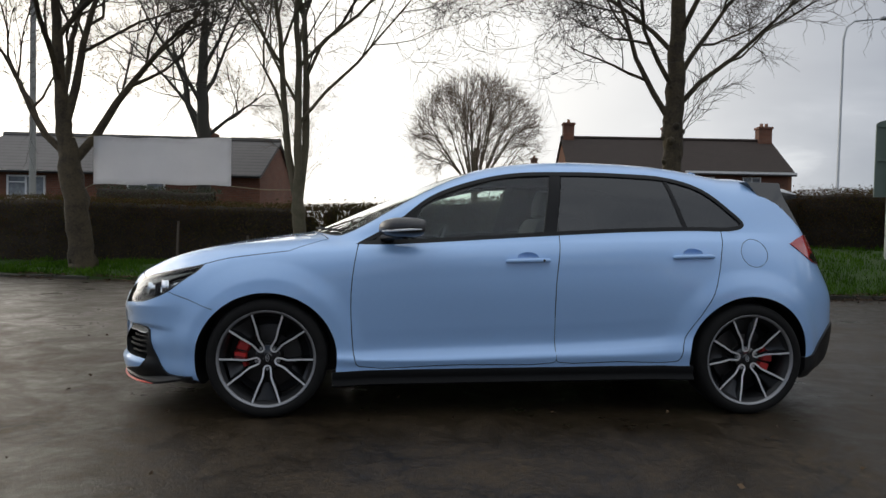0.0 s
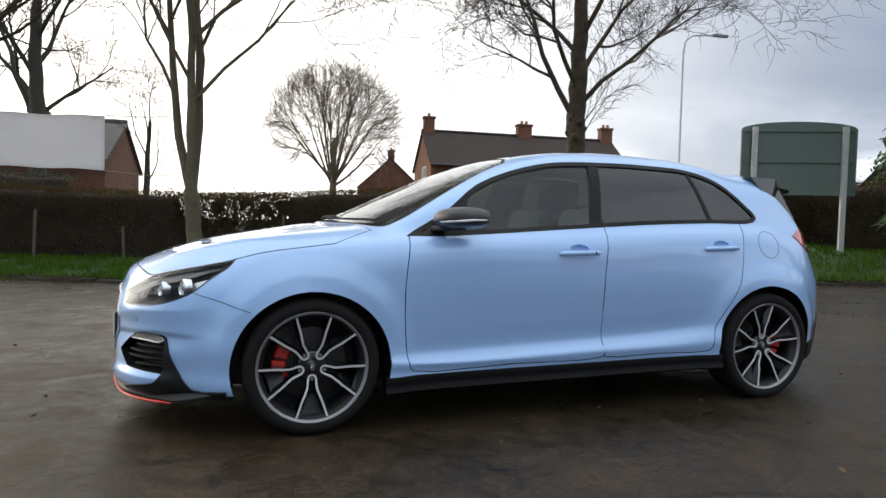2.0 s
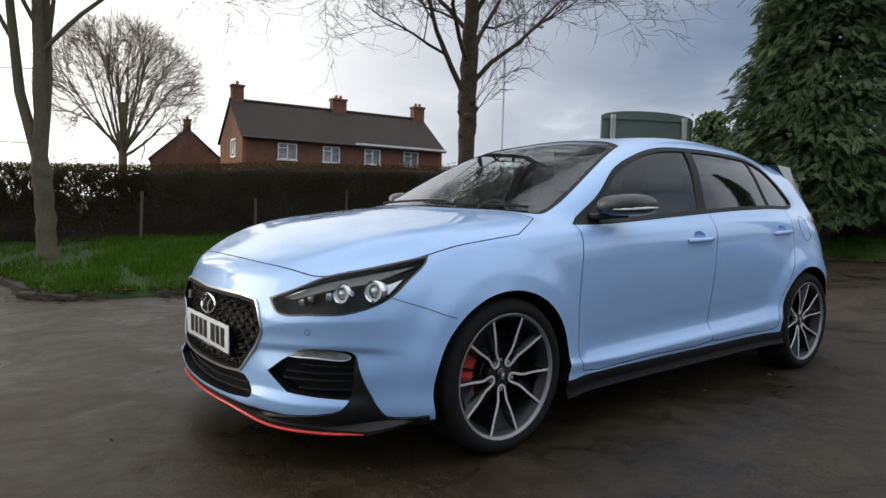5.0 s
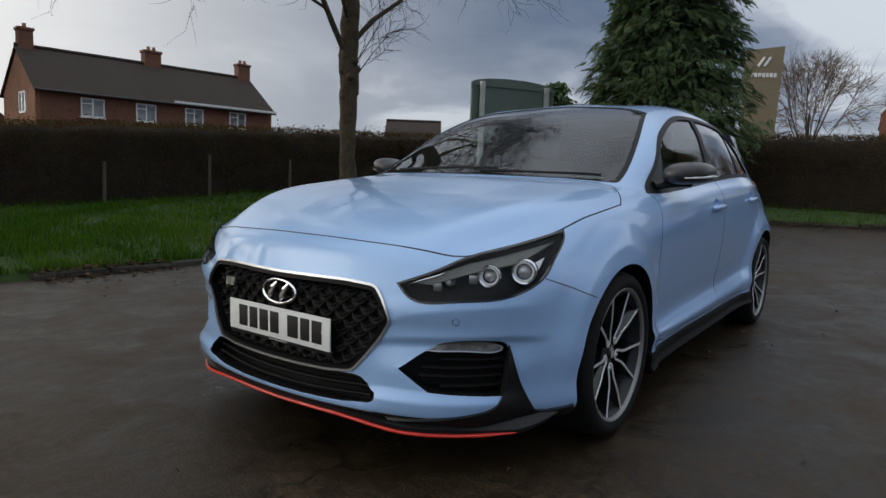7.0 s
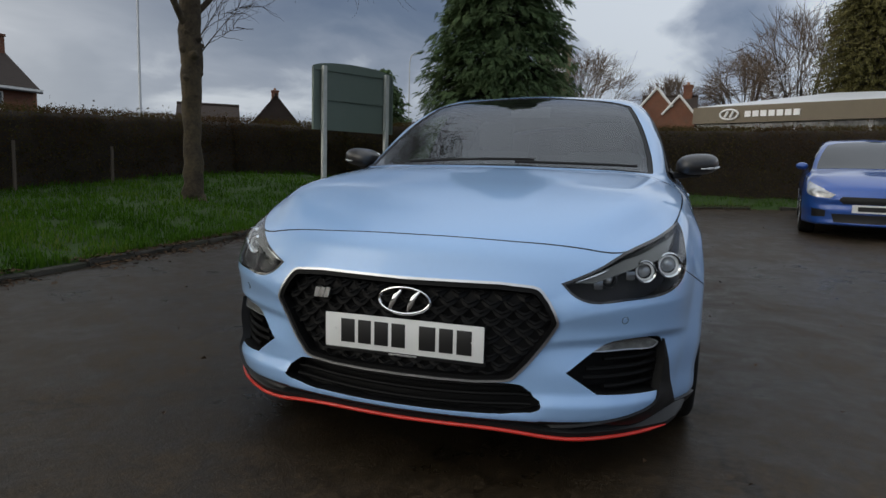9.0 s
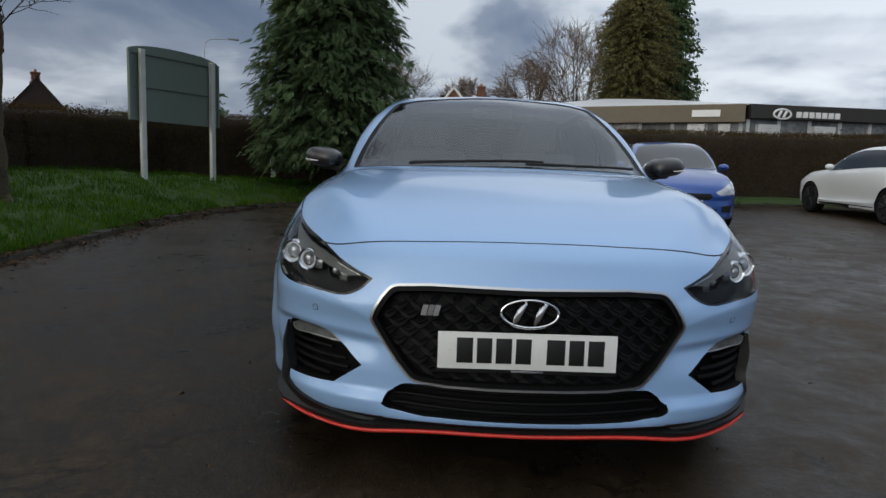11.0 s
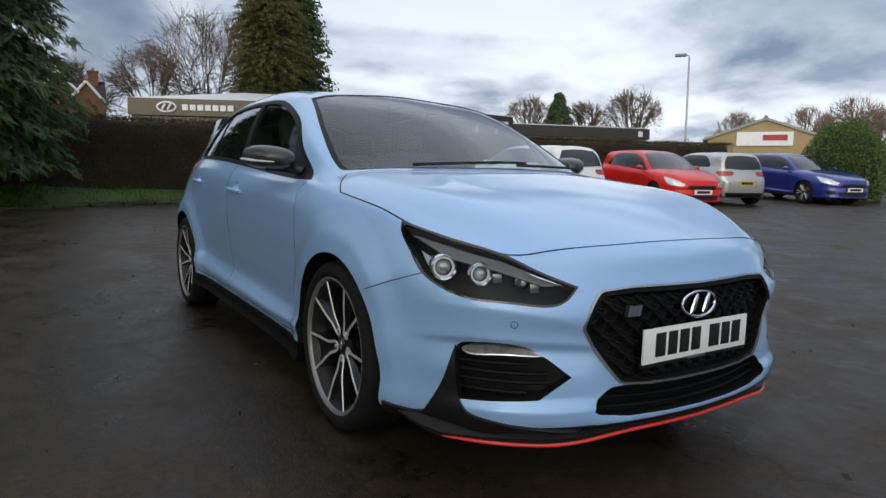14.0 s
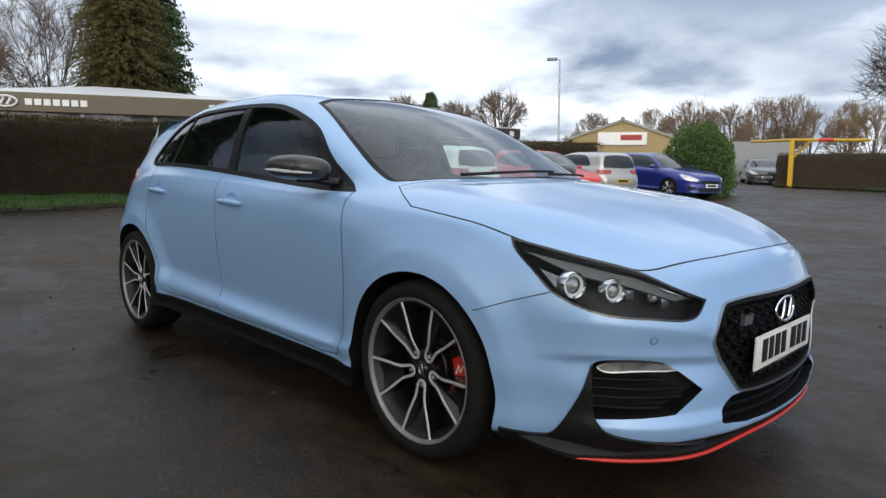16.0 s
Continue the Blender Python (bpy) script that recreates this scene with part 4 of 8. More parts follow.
CABIN = mat("cabin trim", (0.03, 0.03, 0.032), 0.75, bump=0.05, bump_scale=200)
SEATS = mat("seat cloth", (0.05, 0.052, 0.055), 0.85, 0, (0.035, 0.035, 0.04), 40, bump=0.1, bump_scale=400)
TYRE = mat("tyre rubber", (0.010, 0.0097, 0.0095), 0.82, 0, (0.017, 0.016, 0.015), 18.0, 0.6, bump=0.04, bump_scale=150, spec=0.14)
ALLOY_DARK = mat("dark alloy", (0.022, 0.023, 0.025), 0.26, 0.7, coat=0.4)
ALLOY_SATIN = mat("dark satin alloy", (0.042, 0.042, 0.044), 0.36, 0.6, (0.030, 0.030, 0.032), 40.0)
ALLOY_EDGE = mat("dull machined alloy", (0.29, 0.29, 0.295), 0.42, 0.6, (0.20, 0.20, 0.205), 60)
ALLOY = mat("machined alloy", (0.78, 0.77, 0.77), 0.36, 0.55, (0.62, 0.62, 0.62), 60)
DISC = mat("brake disc steel", (0.055, 0.052, 0.050), 0.5, 0.9, (0.035, 0.032, 0.030), 30)
CALIPER = mat("red caliper", (0.62, 0.025, 0.02), 0.35, coat=0.5)
SCREEN_GLASS = glass("windscreen glass", (0.78, 0.86, 0.84), 0.0, 0.96, 1.68, (0.05, 0.065, 0.066))
DOOR_GLASS = glass("door glass", (0.74, 0.84, 0.81), 0.0, 0.96, 1.5, (0.03, 0.04, 0.04))
DARK_GLASS = glass("privacy glass", (0.07, 0.075, 0.08), 0.0, 0.75)
LENS_GLASS = glass("lamp lens", (0.90, 0.92, 0.93), 0.0, 0.98, 1.2)
PLATE_WHITE = mat("number plate white", (0.80, 0.80, 0.77), 0.35, 0, (0.75, 0.75, 0.72), 12)
INK = mat("black ink", (0.012, 0.012, 0.012), 0.4)


def mirrored(bm):
    """Adds the mirror image in y."""
    r = bmesh.ops.duplicate(bm, geom=bm.verts[:] + bm.edges[:] + bm.faces[:])
    vs = [v for v in r["geom"] if isinstance(v, bmesh.types.BMVert)]
    fs = [f for f in r["geom"] if isinstance(f, bmesh.types.BMFace)]
    for v in vs:
        v.co.y = -v.co.y
    bmesh.ops.reverse_faces(bm, faces=fs)


def outward(bm):
    """Turns the faces of every closed piece outwards."""
    bmesh.ops.recalc_face_normals(bm, faces=bm.faces)
    left = set(bm.faces)
    while left:
        todo, piece = [left.pop()], []
        while todo:
            f = todo.pop()
            piece.append(f)
            for e in f.edges:
                for g in e.link_faces:
                    if g in left:
                        left.discard(g)
                        todo.append(g)
        c = piece[0].verts[0].co.copy()
        volume = 0.0
        for f in piece:
            p = [v.co - c for v in f.verts]
            for k in range(1, len(p) - 1):
                volume += p[0].dot(p[k].cross(p[k + 1]))
        if volume < 0:
            bmesh.ops.reverse_faces(bm, faces=piece)


def as_mesh(bm, material=None):
    me = bpy.data.meshes.new("m")
    outward(bm)
    bm.to_mesh(me)
    bm.free()
    if material:
        me.materials.append(material)
    return me


def add_solid(bm, other):
    me = bpy.data.meshes.new("m")
    other.to_mesh(me)
    other.free()
    bm.from_mesh(me)


def hero_body(car):
    shell = skin.copy()
    shell.materials.append(PAINT)
    # the cabin: the skin pulled in, kept between bulkhead and boot
    for lo, hi, deep in (((0.42, -0.83, 0.34), (2.24, 0.83, 1.6), 0.035), ((0.16, -0.8, 0.745), (3.0, 0.8, 1.6), 0.046)):
        inner = bpy.data.meshes.new("m")
        ib = bm_new()
        ib.from_mesh(skin)
        for v in ib.verts:
            v.co = v.co - skin_bm.verts[v.index].normal * deep
        ib.to_mesh(inner)
        ib.free()
        inner.materials.append(TRIM_DARK)
        bx = bm_new()
        box(bx, *lo, *hi)
        shell = carved(shell, carved(inner, as_mesh(bx, TRIM_DARK), "INTERSECT"))

    def cut_out(solids, both, material):
        nonlocal shell
        for solid in solids:
            bm = bm_new()
            solid(bm)
            if both:
                mirrored(bm)
            shell = carved(shell, as_mesh(bm, material))

    cut_out([lambda bm: SIDE.cutter(bm, GLASS_OUT, 0.45, 1.3)], True, BLACK)
    def arches(bm):
        for ax in (0.0, AXLE):
            r = bmesh.ops.create_cone(bm, cap_ends=True, segments=96, radius1=0.362, radius2=0.362, depth=0.5)
            squat = Matrix.Diagonal((1.0, 1.0, 0.955 if ax == 0.0 else 0.985, 1.0))
            bmesh.ops.transform(bm, matrix=Matrix.Translation((ax, 0.86, 0.312)) @ squat @ Matrix.Rotation(math.pi / 2, 4, "X"), verts=r["verts"])

    def bowls(bm):
        for x, z in ((1.372, 0.868), (2.312, 0.905)):
            r = bmesh.ops.create_uvsphere(bm, u_segments=20, v_segments=12, radius=1.0)
            loc, _ = SIDE.on_skin(SIDE.flat((x, 0, z)))
            bmesh.ops.transform(bm, matrix=Matrix.LocRotScale((x, abs(loc.y) + 0.012, z - 0.004), None, (0.062, 0.036, 0.032)), verts=r["verts"])

    cut_out([arches], True, BLACK)
    cut_out([bowls], True, PAINT)
    # doors and bonnet are panels of their own, with open joints round them
    def panel(loop, view, near, far, both):
        bm = bm_new()
        view.cutter(bm, loop, near, far)
        if both:
            mirrored(bm)
        return as_mesh(bm, TRIM_DARK)

    doors = []
    for name, loop in (("front_door", FRONT_DOOR), ("rear_door", REAR_DOOR)):
        for s in (1, -1):
            bm = bm_new()
            SIDE.cutter(bm, loop, 0.60, 1.3)
            if s < 0:
                for v in bm.verts:
                    v.co.y = -v.co.y
            doors.append((name, carved(shell, as_mesh(bm, TRIM_DARK), "INTERSECT")))
    for loop, view, near, both in ((FRONT_DOOR, SIDE, 0.595, True), (REAR_DOOR, SIDE, 0.595, True)):
        shell = carved(shell, panel(grown(loop, 0.0045), view, near, 1.3, both))
    cut_out([lambda bm: add_solid(bm, patch(CORNER, HEAD_OUT, 0.03, 0.10))], True, BLACK)
    cut_out([lambda bm: CORNER.cutter(bm, FOG_OUT, 0.885, 1.3)], True, BLACK)
    bo = carved(shell, panel(BONNET, PLAN, 0.66, 1.3, False), "INTERSECT")
    shell = carved(shell, panel(grown(BONNET, 0.0042), PLAN, 0.655, 1.3, False))
    cut_out([lambda bm: add_solid(bm, patch(FRONT, GRILLE_OUT, 0.03, 0.075)), lambda bm: add_solid(bm, patch(FRONT, LOWER_OUT, 0.03, 0.11)), lambda bm: SCREEN.cutter(bm, SCREEN_OUT, 0.55, 3.0)], False, BLACK)

    under = shell.materials.find(BLACK.name)
    for f in shell.polygons:
        if f.normal.z < -0.55 and f.center.z < 0.28:
            f.material_index = under
    polished(shell)
    link("body", shell, None, car, "", False)
    for name, me in doors:
        link(name, polished(me), None, car, "", False)
    link("bonnet", polished(bo), None, car, "", False)
# -- the hatchback's parts --
def mirror_mesh(bm):
    for v in bm.verts:
        v.co.y = -v.co.y
    bmesh.ops.reverse_faces(bm, faces=bm.faces[:])
    return bm


def strip(bm, line, width_dir, half, lift_dir, height):
    """A bar with a flat top along a line; directions are given per point."""
    rings = []
    for p, w, n in zip(line, width_dir, lift_dir):
        rings.append([bm.verts.new(p + w * half), bm.verts.new(p + w * half * 0.8 + n * height), bm.verts.new(p - w * half * 0.8 + n * height), bm.verts.new(p - w * half)])
    for a, b in zip(rings, rings[1:]):
        for k in range(4):
            bm.faces.new((a[k], a[(k + 1) % 4], b[(k + 1) % 4], b[k]))
    bm.faces.new(rings[0][::-1])
    bm.faces.new(rings[-1])
    bmesh.ops.recalc_face_normals(bm, faces=bm.faces)


def frame_band(view, loop, inner, outer, lift, thick, per=1):
    """A closed band that follows the skin between two copies of a flat loop."""
    a, b = grown(loop, inner), grown(loop, outer)
    bm = bm_new()
    rows = []
    for q, r in zip(a, b):
        ring = []
        for s_, up in ((q, lift - thick), (q, lift), (r, lift), (r, lift - thick)):
            loc, _ = view.on_skin(s_)
            if loc is None:
                loc = skin_tree.find_nearest(view.space(s_, 1.0))[0]
            ring.append(bm.verts.new(loc + skin_normal(loc)[0] * up))
        rows.append(ring)
    n = len(rows)
    for i in range(n):
        p, q = rows[i], rows[(i + 1) % n]
        for k in range(4):
            bm.faces.new((p[k], p[(k + 1) % 4], q[(k + 1) % 4], q[k]))
    bmesh.ops.recalc_face_normals(bm, faces=bm.faces)
    return bm


def hero_wheel(car, ax, sign, turn, spun):
    """One wheel, built facing +y and turned to its flank."""
    hub = new("wheel")
    hub.parent = car
    hub.matrix_basis = Matrix.Translation((ax, sign * 0.784, 0.3125)) @ Matrix.Rotation(0 if sign > 0 else math.pi, 4, "Z") @ Matrix.Diagonal((0.968, 1.0, 0.968, 1.0))
    tagged(hub, "dark alloy wheel with machined spokes and low tyre")
    if "tyre" not in PARTS:
        bm = bm_new()
        lathe(bm, [(0.252, -0.10), (0.275, -0.112), (0.305, -0.108), (0.319, -0.09), (0.323, -0.06), (0.323, -0.012), (0.318, -0.008), (0.318, 0.008), (0.323, 0.012), (0.323, 0.055), (0.320, 0.078), (0.311, 0.097), (0.296, 0.107), (0.280, 0.109), (0.268, 0.104), (0.258, 0.098), (0.252, 0.09)], "y", 96)
        PARTS["tyre"] = as_mesh(bm)
        bm = bm_new()
        lathe(bm, [(0.235, -0.10), (0.225, -0.05), (0.222, 0.02), (0.226, 0.06), (0.240, 0.078), (0.2505, 0.092)], "y", 72)
        PARTS["rim"] = as_mesh(bm)
        bm = bm_new()
        lathe(bm, [(0.2475, 0.078), (0.2475, 0.093), (0.2510, 0.098), (0.260, 0.1015), (0.2635, 0.099), (0.2635, 0.088), (0.2475, 0.078)], "y", 96)
        PARTS["rim_edge"] = as_mesh(bm)
        bm = bm_new()
        lathe(bm, [(0.0, 0.058), (0.052, 0.058), (0.068, 0.052), (0.074, 0.030), (0.074, 0.0), (0.0, 0.0)], "y", 48)
        PARTS["hub"] = as_mesh(bm)
        bm = bm_new()
        lathe(bm, [(0.0, 0.068), (0.022, 0.067), (0.027, 0.062), (0.027, 0.05), (0.0, 0.05)], "y", 32)
        PARTS["cap"] = as_mesh(bm)
        bm = bm_new()
        lathe(bm, [(0.0, 0.07), (0.006, 0.07), (0.009, 0.066), (0.009, 0.05), (0.0, 0.05)], "y", 6)
        PARTS["bolt"] = as_mesh(bm)
        bm = bm_new()
        tube(bm, [(0.018 * math.cos(a), 0.0675, 0.0095 * math.sin(a)) for a in np.linspace(0, 2 * math.pi, 25)], 0.0014, 6, False)
        tube(bm, [(-0.006, 0.068, -0.006), (-0.002, 0.069, 0.006)], 0.0018, 6)
        tube(bm, [(0.002, 0.068, -0.006), (0.006, 0.069, 0.006)], 0.0018, 6)
        PARTS["oval"] = as_mesh(bm)
        bm = bm_new()
        lathe(bm, [(0.06, -0.01), (0.165, -0.01), (0.1725, -0.012), (0.1725, -0.034), (0.165, -0.036), (0.06, -0.036), (0.06, -0.01)], "y", 64)
        lathe(bm, [(0.0, 0.02), (0.075, 0.02), (0.08, 0.015), (0.08, -0.012), (0.0, -0.012)], "y", 40)
        PARTS["brake_disc"] = as_mesh(bm)
        bm = bm_new()
        lathe(bm, [(0.0, -0.05), (0.22, -0.05), (0.22, -0.06), (0.0, -0.06)], "y", 48)
        PARTS["backing"] = as_mesh(bm)
        # one leg of a forked spoke: starts as half a loop round the bolt and swings out to the rim
        def leg_line(side):
            pts = []
            for a in range(0, 91, 15):
                pts.append((0.056 + 0.019 * (1 - math.cos(radians(a))) - 0.012, side * 0.0185 * math.sin(radians(a))))
            for r, off in ((0.105, 0.0225), (0.135, 0.034), (0.165, 0.047), (0.20, 0.059), (0.247, 0.076)):
                pts.append((r, side * off))
            return pts

        for side in (-1, 1):
            line = leg_line(side)
            face, flank_ = bm_new(), bm_new()
            depth = curve_of([(0.04, 0.061), (0.08, 0.066), (0.13, 0.076), (0.2, 0.084), (0.25, 0.090)])
            pts = [Vector((r, depth(r), w)) for r, w in line]
            dirs = []
            for i in range(len(pts)):
                d = pts[min(i + 1, len(pts) - 1)] - pts[max(i - 1, 0)]
                dirs.append(Vector((-d.z, 0, d.x)).normalized())
            strip(face, pts, dirs, 0.0054, [Vector((0, 1, 0))] * len(pts), 0.0022)
            PARTS["face", side] = as_mesh(face)
            # the dark flanks fall away to both sides, more so towards the rim
            rings = []
            for p, w, (r, _) in zip(pts, dirs, line):
                wide = 0.006 + max(0.0, r - 0.07) * 0.075
                low = 0.016 + max(0.0, r - 0.05) * 0.12
                s_ = w * (1 if w.z * side > 0 else -1)
                rings.append([flank_.verts.new(p + s_ * 0.0038), flank_.verts.new(p - s_ * 0.0038), flank_.verts.new(p - s_ * (0.005 + wide * 1.1) - Vector((0, low * 0.8, 0))), flank_.verts.new(p - s_ * wide * 0.7 - Vector((0, low * 1.9, 0))), flank_.verts.new(p + s_ * wide * 0.7 - Vector((0, low * 1.9, 0))), flank_.verts.new(p + s_ * 0.007 - Vector((0, low, 0)))])
            for a, b in zip(rings, rings[1:]):
                for k in range(6):
                    flank_.faces.new((a[k], a[(k + 1) % 6], b[(k + 1) % 6], b[k]))
            flank_.faces.new(rings[0][::-1])
            flank_.faces.new(rings[-1])
            PARTS["flank", side] = as_mesh(flank_)
        # a satin plate fills the rim end of each forked spoke
        bm = bm_new()
        rows = []
        for r, lo, hi, y in ((0.140, -6.0, 6.0, 0.040), (0.165, -13.0, 13.0, 0.050), (0.20, -15.5, 15.5, 0.062), (0.246, -17.5, 17.5, 0.080)):
            rows.append([bm.verts.new((r * math.cos(radians(a)), y - 0.010 * math.sin(math.pi * k / 6), r * math.sin(radians(a)))) for k, a in enumerate(np.linspace(lo, hi, 7))])
        for p, q in zip(rows, rows[1:]):
            for k in range(6):
                bm.faces.new((p[k], p[k + 1], q[k + 1], q[k]))
        bmesh.ops.solidify(bm, geom=bm.faces[:], thickness=0.006)
        PARTS["petal"] = as_mesh(bm)
        # caliper: a block that hugs the disc, with a ridge
        bm = bm_new()
        for a0, a1, r0, r1, y0, y1 in ((-25, 8, 0.118, 0.186, -0.058, 0.024), (14, 32, 0.112, 0.180, -0.058, 0.018)):
            rows = []
            for k in range(7):
                a = radians(a0 + (a1 - a0) * k / 6)
                c, s_ = math.cos(a), math.sin(a)
                rows.append([bm.verts.new((r * c, y, r * s_)) for r, y in ((r0, y0), (r1, y0), (r1, y1 - 0.008), (r1 - 0.008, y1), (r0 + 0.008, y1), (r0, y1 - 0.008))])
            for p, q in zip(rows, rows[1:]):
                for k in range(6):
                    bm.faces.new((p[k], p[(k + 1) % 6], q[(k + 1) % 6], q[k]))
            bm.faces.new(rows[0][::-1])
            bm.faces.new(rows[-1])
        PARTS["caliper"] = as_mesh(bm)
        bm = bm_new()
        for y0, a in ((0.0255, 0.0),):
            pts = [(0.135, 0.018), (0.148, -0.014), (0.156, 0.010), (0.170, -0.020)]
            tube(bm, [(r, y0, w - 0.022) for r, w in pts], 0.0035, 6)
        PARTS["mark"] = as_mesh(bm)

    def piece(name, key, material, m=None, label="", parent=hub):
        me = PARTS[key]
        if not me.materials:
            me.materials.append(material)
            me.shade_smooth()
            me.set_sharp_from_angle(angle=radians(38))
        ob = new(name, me)
        ob.parent = parent
        if m is not None:
            ob.matrix_basis = m
        if label:
            tagged(ob, label)
        return ob

    spin = Matrix.Rotation(radians(spun), 4, "Y")
    piece("tyre", "tyre", TYRE)
    piece("rim", "rim", mat("dark barrel", (0.016, 0.016, 0.017), 0.45, 0.3), None, "dark alloy rim barrel")
    piece("rim_edge", "rim_edge", ALLOY_EDGE, None, "machined silver rim edge")
    piece("hub", "hub", GLOSS, spin)
    cap = piece("hub_cap", "cap", GLOSS, spin, "round black hub cap")
    piece("cap_emblem", "oval", SATIN, None, "small plain oval emblem", cap)
    for k in range(5):
        m = spin @ Matrix.Rotation(radians(72 * k), 4, "Y")
        piece("bolt", "bolt", SATIN, m @ Matrix.Translation((0.062, -0.004, 0)))
        for side in (-1, 1):
            sp = piece("spoke", ("flank", side), ALLOY_DARK, m)
            piece("spoke_face", ("face", side), ALLOY, None, "machined silver spoke edge", sp)
        piece("spoke_plate", "petal", ALLOY_SATIN, m, "dark satin plate inside the forked spoke")
    piece("brake_disc", "brake_disc", DISC)
    piece("backing_plate", "backing", TRIM_DARK)
    cal = piece("caliper", "caliper", CALIPER, Matrix.Rotation(radians(turn), 4, "Y"), "bright red brake caliper")
    if ax == 0.0:
        piece("caliper_mark", "mark", PLATE_WHITE, None, "white slanted mark", cal)
    return hub


PARTS = {}


def hero_lamps(car, s):
    """Headlight and the fog recess of one flank (s = 1 or -1)."""
    def place(bm):
        return mirror_mesh(bm) if s < 0 else bm

    lamp = part("headlight", place(patch(CORNER, grown(HEAD_OUT, -0.001), 0.001, 0.0, 0.018)), LENS_GLASS, car, "clear headlight lens over dark housing", True, 0)
    lamp.visible_shadow = False

    def spot(x, z, depth):
        q = CORNER.flat((x[0], x[1], z))
        loc, _ = CORNER.on_skin(q)
        n = Vector((-0.93, 0.36, 0.03)).normalized()
        return loc - n * depth, n

    def ring(name, c, n, prof, material, label):
        bm = bm_new()
        lathe(bm, prof, "z", 36)
        rot = n.to_track_quat("Z", "Y").to_matrix().to_4x4()
        bmesh.ops.transform(bm, matrix=Matrix.Translation(c) @ rot, verts=bm.verts)
        part(name, place(bm), material, lamp, label)

    for (x, y), z, r in (((-0.575, 0.762), 0.668, 0.041), ((-0.668, 0.695), 0.655, 0.036), ((-0.748, 0.60), 0.632, 0.026)):
        c, n = spot((x, y), z, 0.040)
        if r > 0.03:
            ring("bezel", c, n, [(r * 0.78, -0.02), (r * 0.80, 0.008), (r * 0.92, 0.013), (r, 0.008), (r * 1.02, -0.02)], CHROME, "chrome projector ring")
            ring("halo", c, n, [(r * 0.62, 0.0), (r * 0.66, 0.006), (r * 0.77, 0.006), (r * 0.80, 0.0)], mat("frosted ring", (0.86, 0.87, 0.88), 0.4), "frosted white light ring")
        else:
            ring("bezel", c, n, [(r * 0.8, -0.02), (r * 0.85, 0.008), (r, 0.006), (r * 1.02, -0.02)], GLOSS, "black ring of the inner lamp")
        ring("projector", c, n, [(0.0, 0.012), (r * 0.3, 0.010), (r * 0.5, 0.002), (r * 0.62, -0.010), (r * 0.64, -0.02)], mat("projector glass", (0.33, 0.34, 0.35), 0.04, 0.6, (0.6, 0.62, 0.63), 70, 0.8), "glassy projector lens")
    part("housing", place(patch(CORNER, grown(HEAD_OUT, -0.004), -0.060, 0.004, 0.02)), mat("black lamp housing", (0.008, 0.008, 0.009), 0.5, spec=0.2), lamp, "black lamp housing", True, 30)
    for x, y, z in ((-0.705, 0.66, 0.655), (-0.772, 0.575, 0.628)):
        c, n = spot((x, y), z - 0.012, 0.040)
        q = n.to_track_quat("Z", "Y").to_matrix().to_4x4()
        bm = bm_new()
        box(bm, -0.014, -0.014, -0.015, 0.014, 0.014, 0.004, 0.003, Matrix.Translation(c) @ q)
        part("reflector_cell", place(bm), mat("smoked chrome", (0.30, 0.31, 0.32), 0.18, 0.9), lamp, "small smoked chrome reflector cell", True, 30)
    # bright reflector wedge behind the lamps and the grey shelf over them
    wedge = flat_of(CORNER, [(-0.44, 0.79, 0.725), (-0.55, 0.765, 0.692), (-0.545, 0.775, 0.652), (-0.495, 0.79, 0.668)])
    part("reflector", place(patch(CORNER, wedge, -0.035, 0.004, 0.02)), mat("bright reflector", (0.62, 0.63, 0.64), 0.22, 0.8), lamp, "silver reflector wedge", True, 30)
    shelf = flat_of(CORNER, [(-0.39, 0.785, 0.765), (-0.54, 0.722, 0.738), (-0.68, 0.634, 0.702), (-0.79, 0.505, 0.634), (-0.77, 0.55, 0.630), (-0.66, 0.672, 0.682), (-0.55, 0.745, 0.708)])
    part("upper_shelf", place(patch(CORNER, shelf, -0.018, 0.006, 0.02)), mat("grey lamp trim", (0.13, 0.13, 0.122), 0.40, 0.3), lamp, "grey upper lamp trim", True, 30)
    slip = flat_of(CORNER, [(-0.745, 0.60, 0.668), (-0.79, 0.515, 0.636), (-0.80, 0.50, 0.628), (-0.76, 0.58, 0.656)])
    part("indicator_strip", place(patch(CORNER, slip, -0.010, 0.005, 0.012)), CHROME, lamp, "thin bright strip at the inner tip", True, 30)
    part("lamp_seal", place(frame_band(CORNER, HEAD_OUT, -0.005, 0.001, 0.0015, 0.012)), GLOSS, lamp, "black seal round the lens", True, 30)
    # fog recess: four slats, a clear strip lamp and the outer black blade
    slats = new("side_intake")
    slats.parent = car
    tagged(slats, "black slatted air intake beside the bumper")
    for k, z in enumerate((0.402, 0.372, 0.342, 0.312)):
        ends = {0: 0.60, 1: 0.545, 2: 0.535, 3: 0.60}[k]
        line = [CORNER.flat((-0.90 + NOSE_BACK(y) + 0.012, y, z)) for y in np.linspace(0.775, ends, 10)]
        part("slat", place(ribbon(CORNER, line, -0.028, 0.0075, 1, 8)), mat("dark grille plastic", (0.004, 0.004, 0.0042), 0.5, 0, (0.006, 0.006, 0.006), 30, spec=0.12), slats)
    lamp2 = part("fog_lamp", place(patch(CORNER, FOG_LAMP, -0.004, 0.016, 0.012)), mat("clear strip lamp", (0.08, 0.085, 0.083), 0.30, 0.4, (0.26, 0.27, 0.26), 45, 0.8, coat=0.4), car, "clear strip lamp with silver reflectors", True, 40)
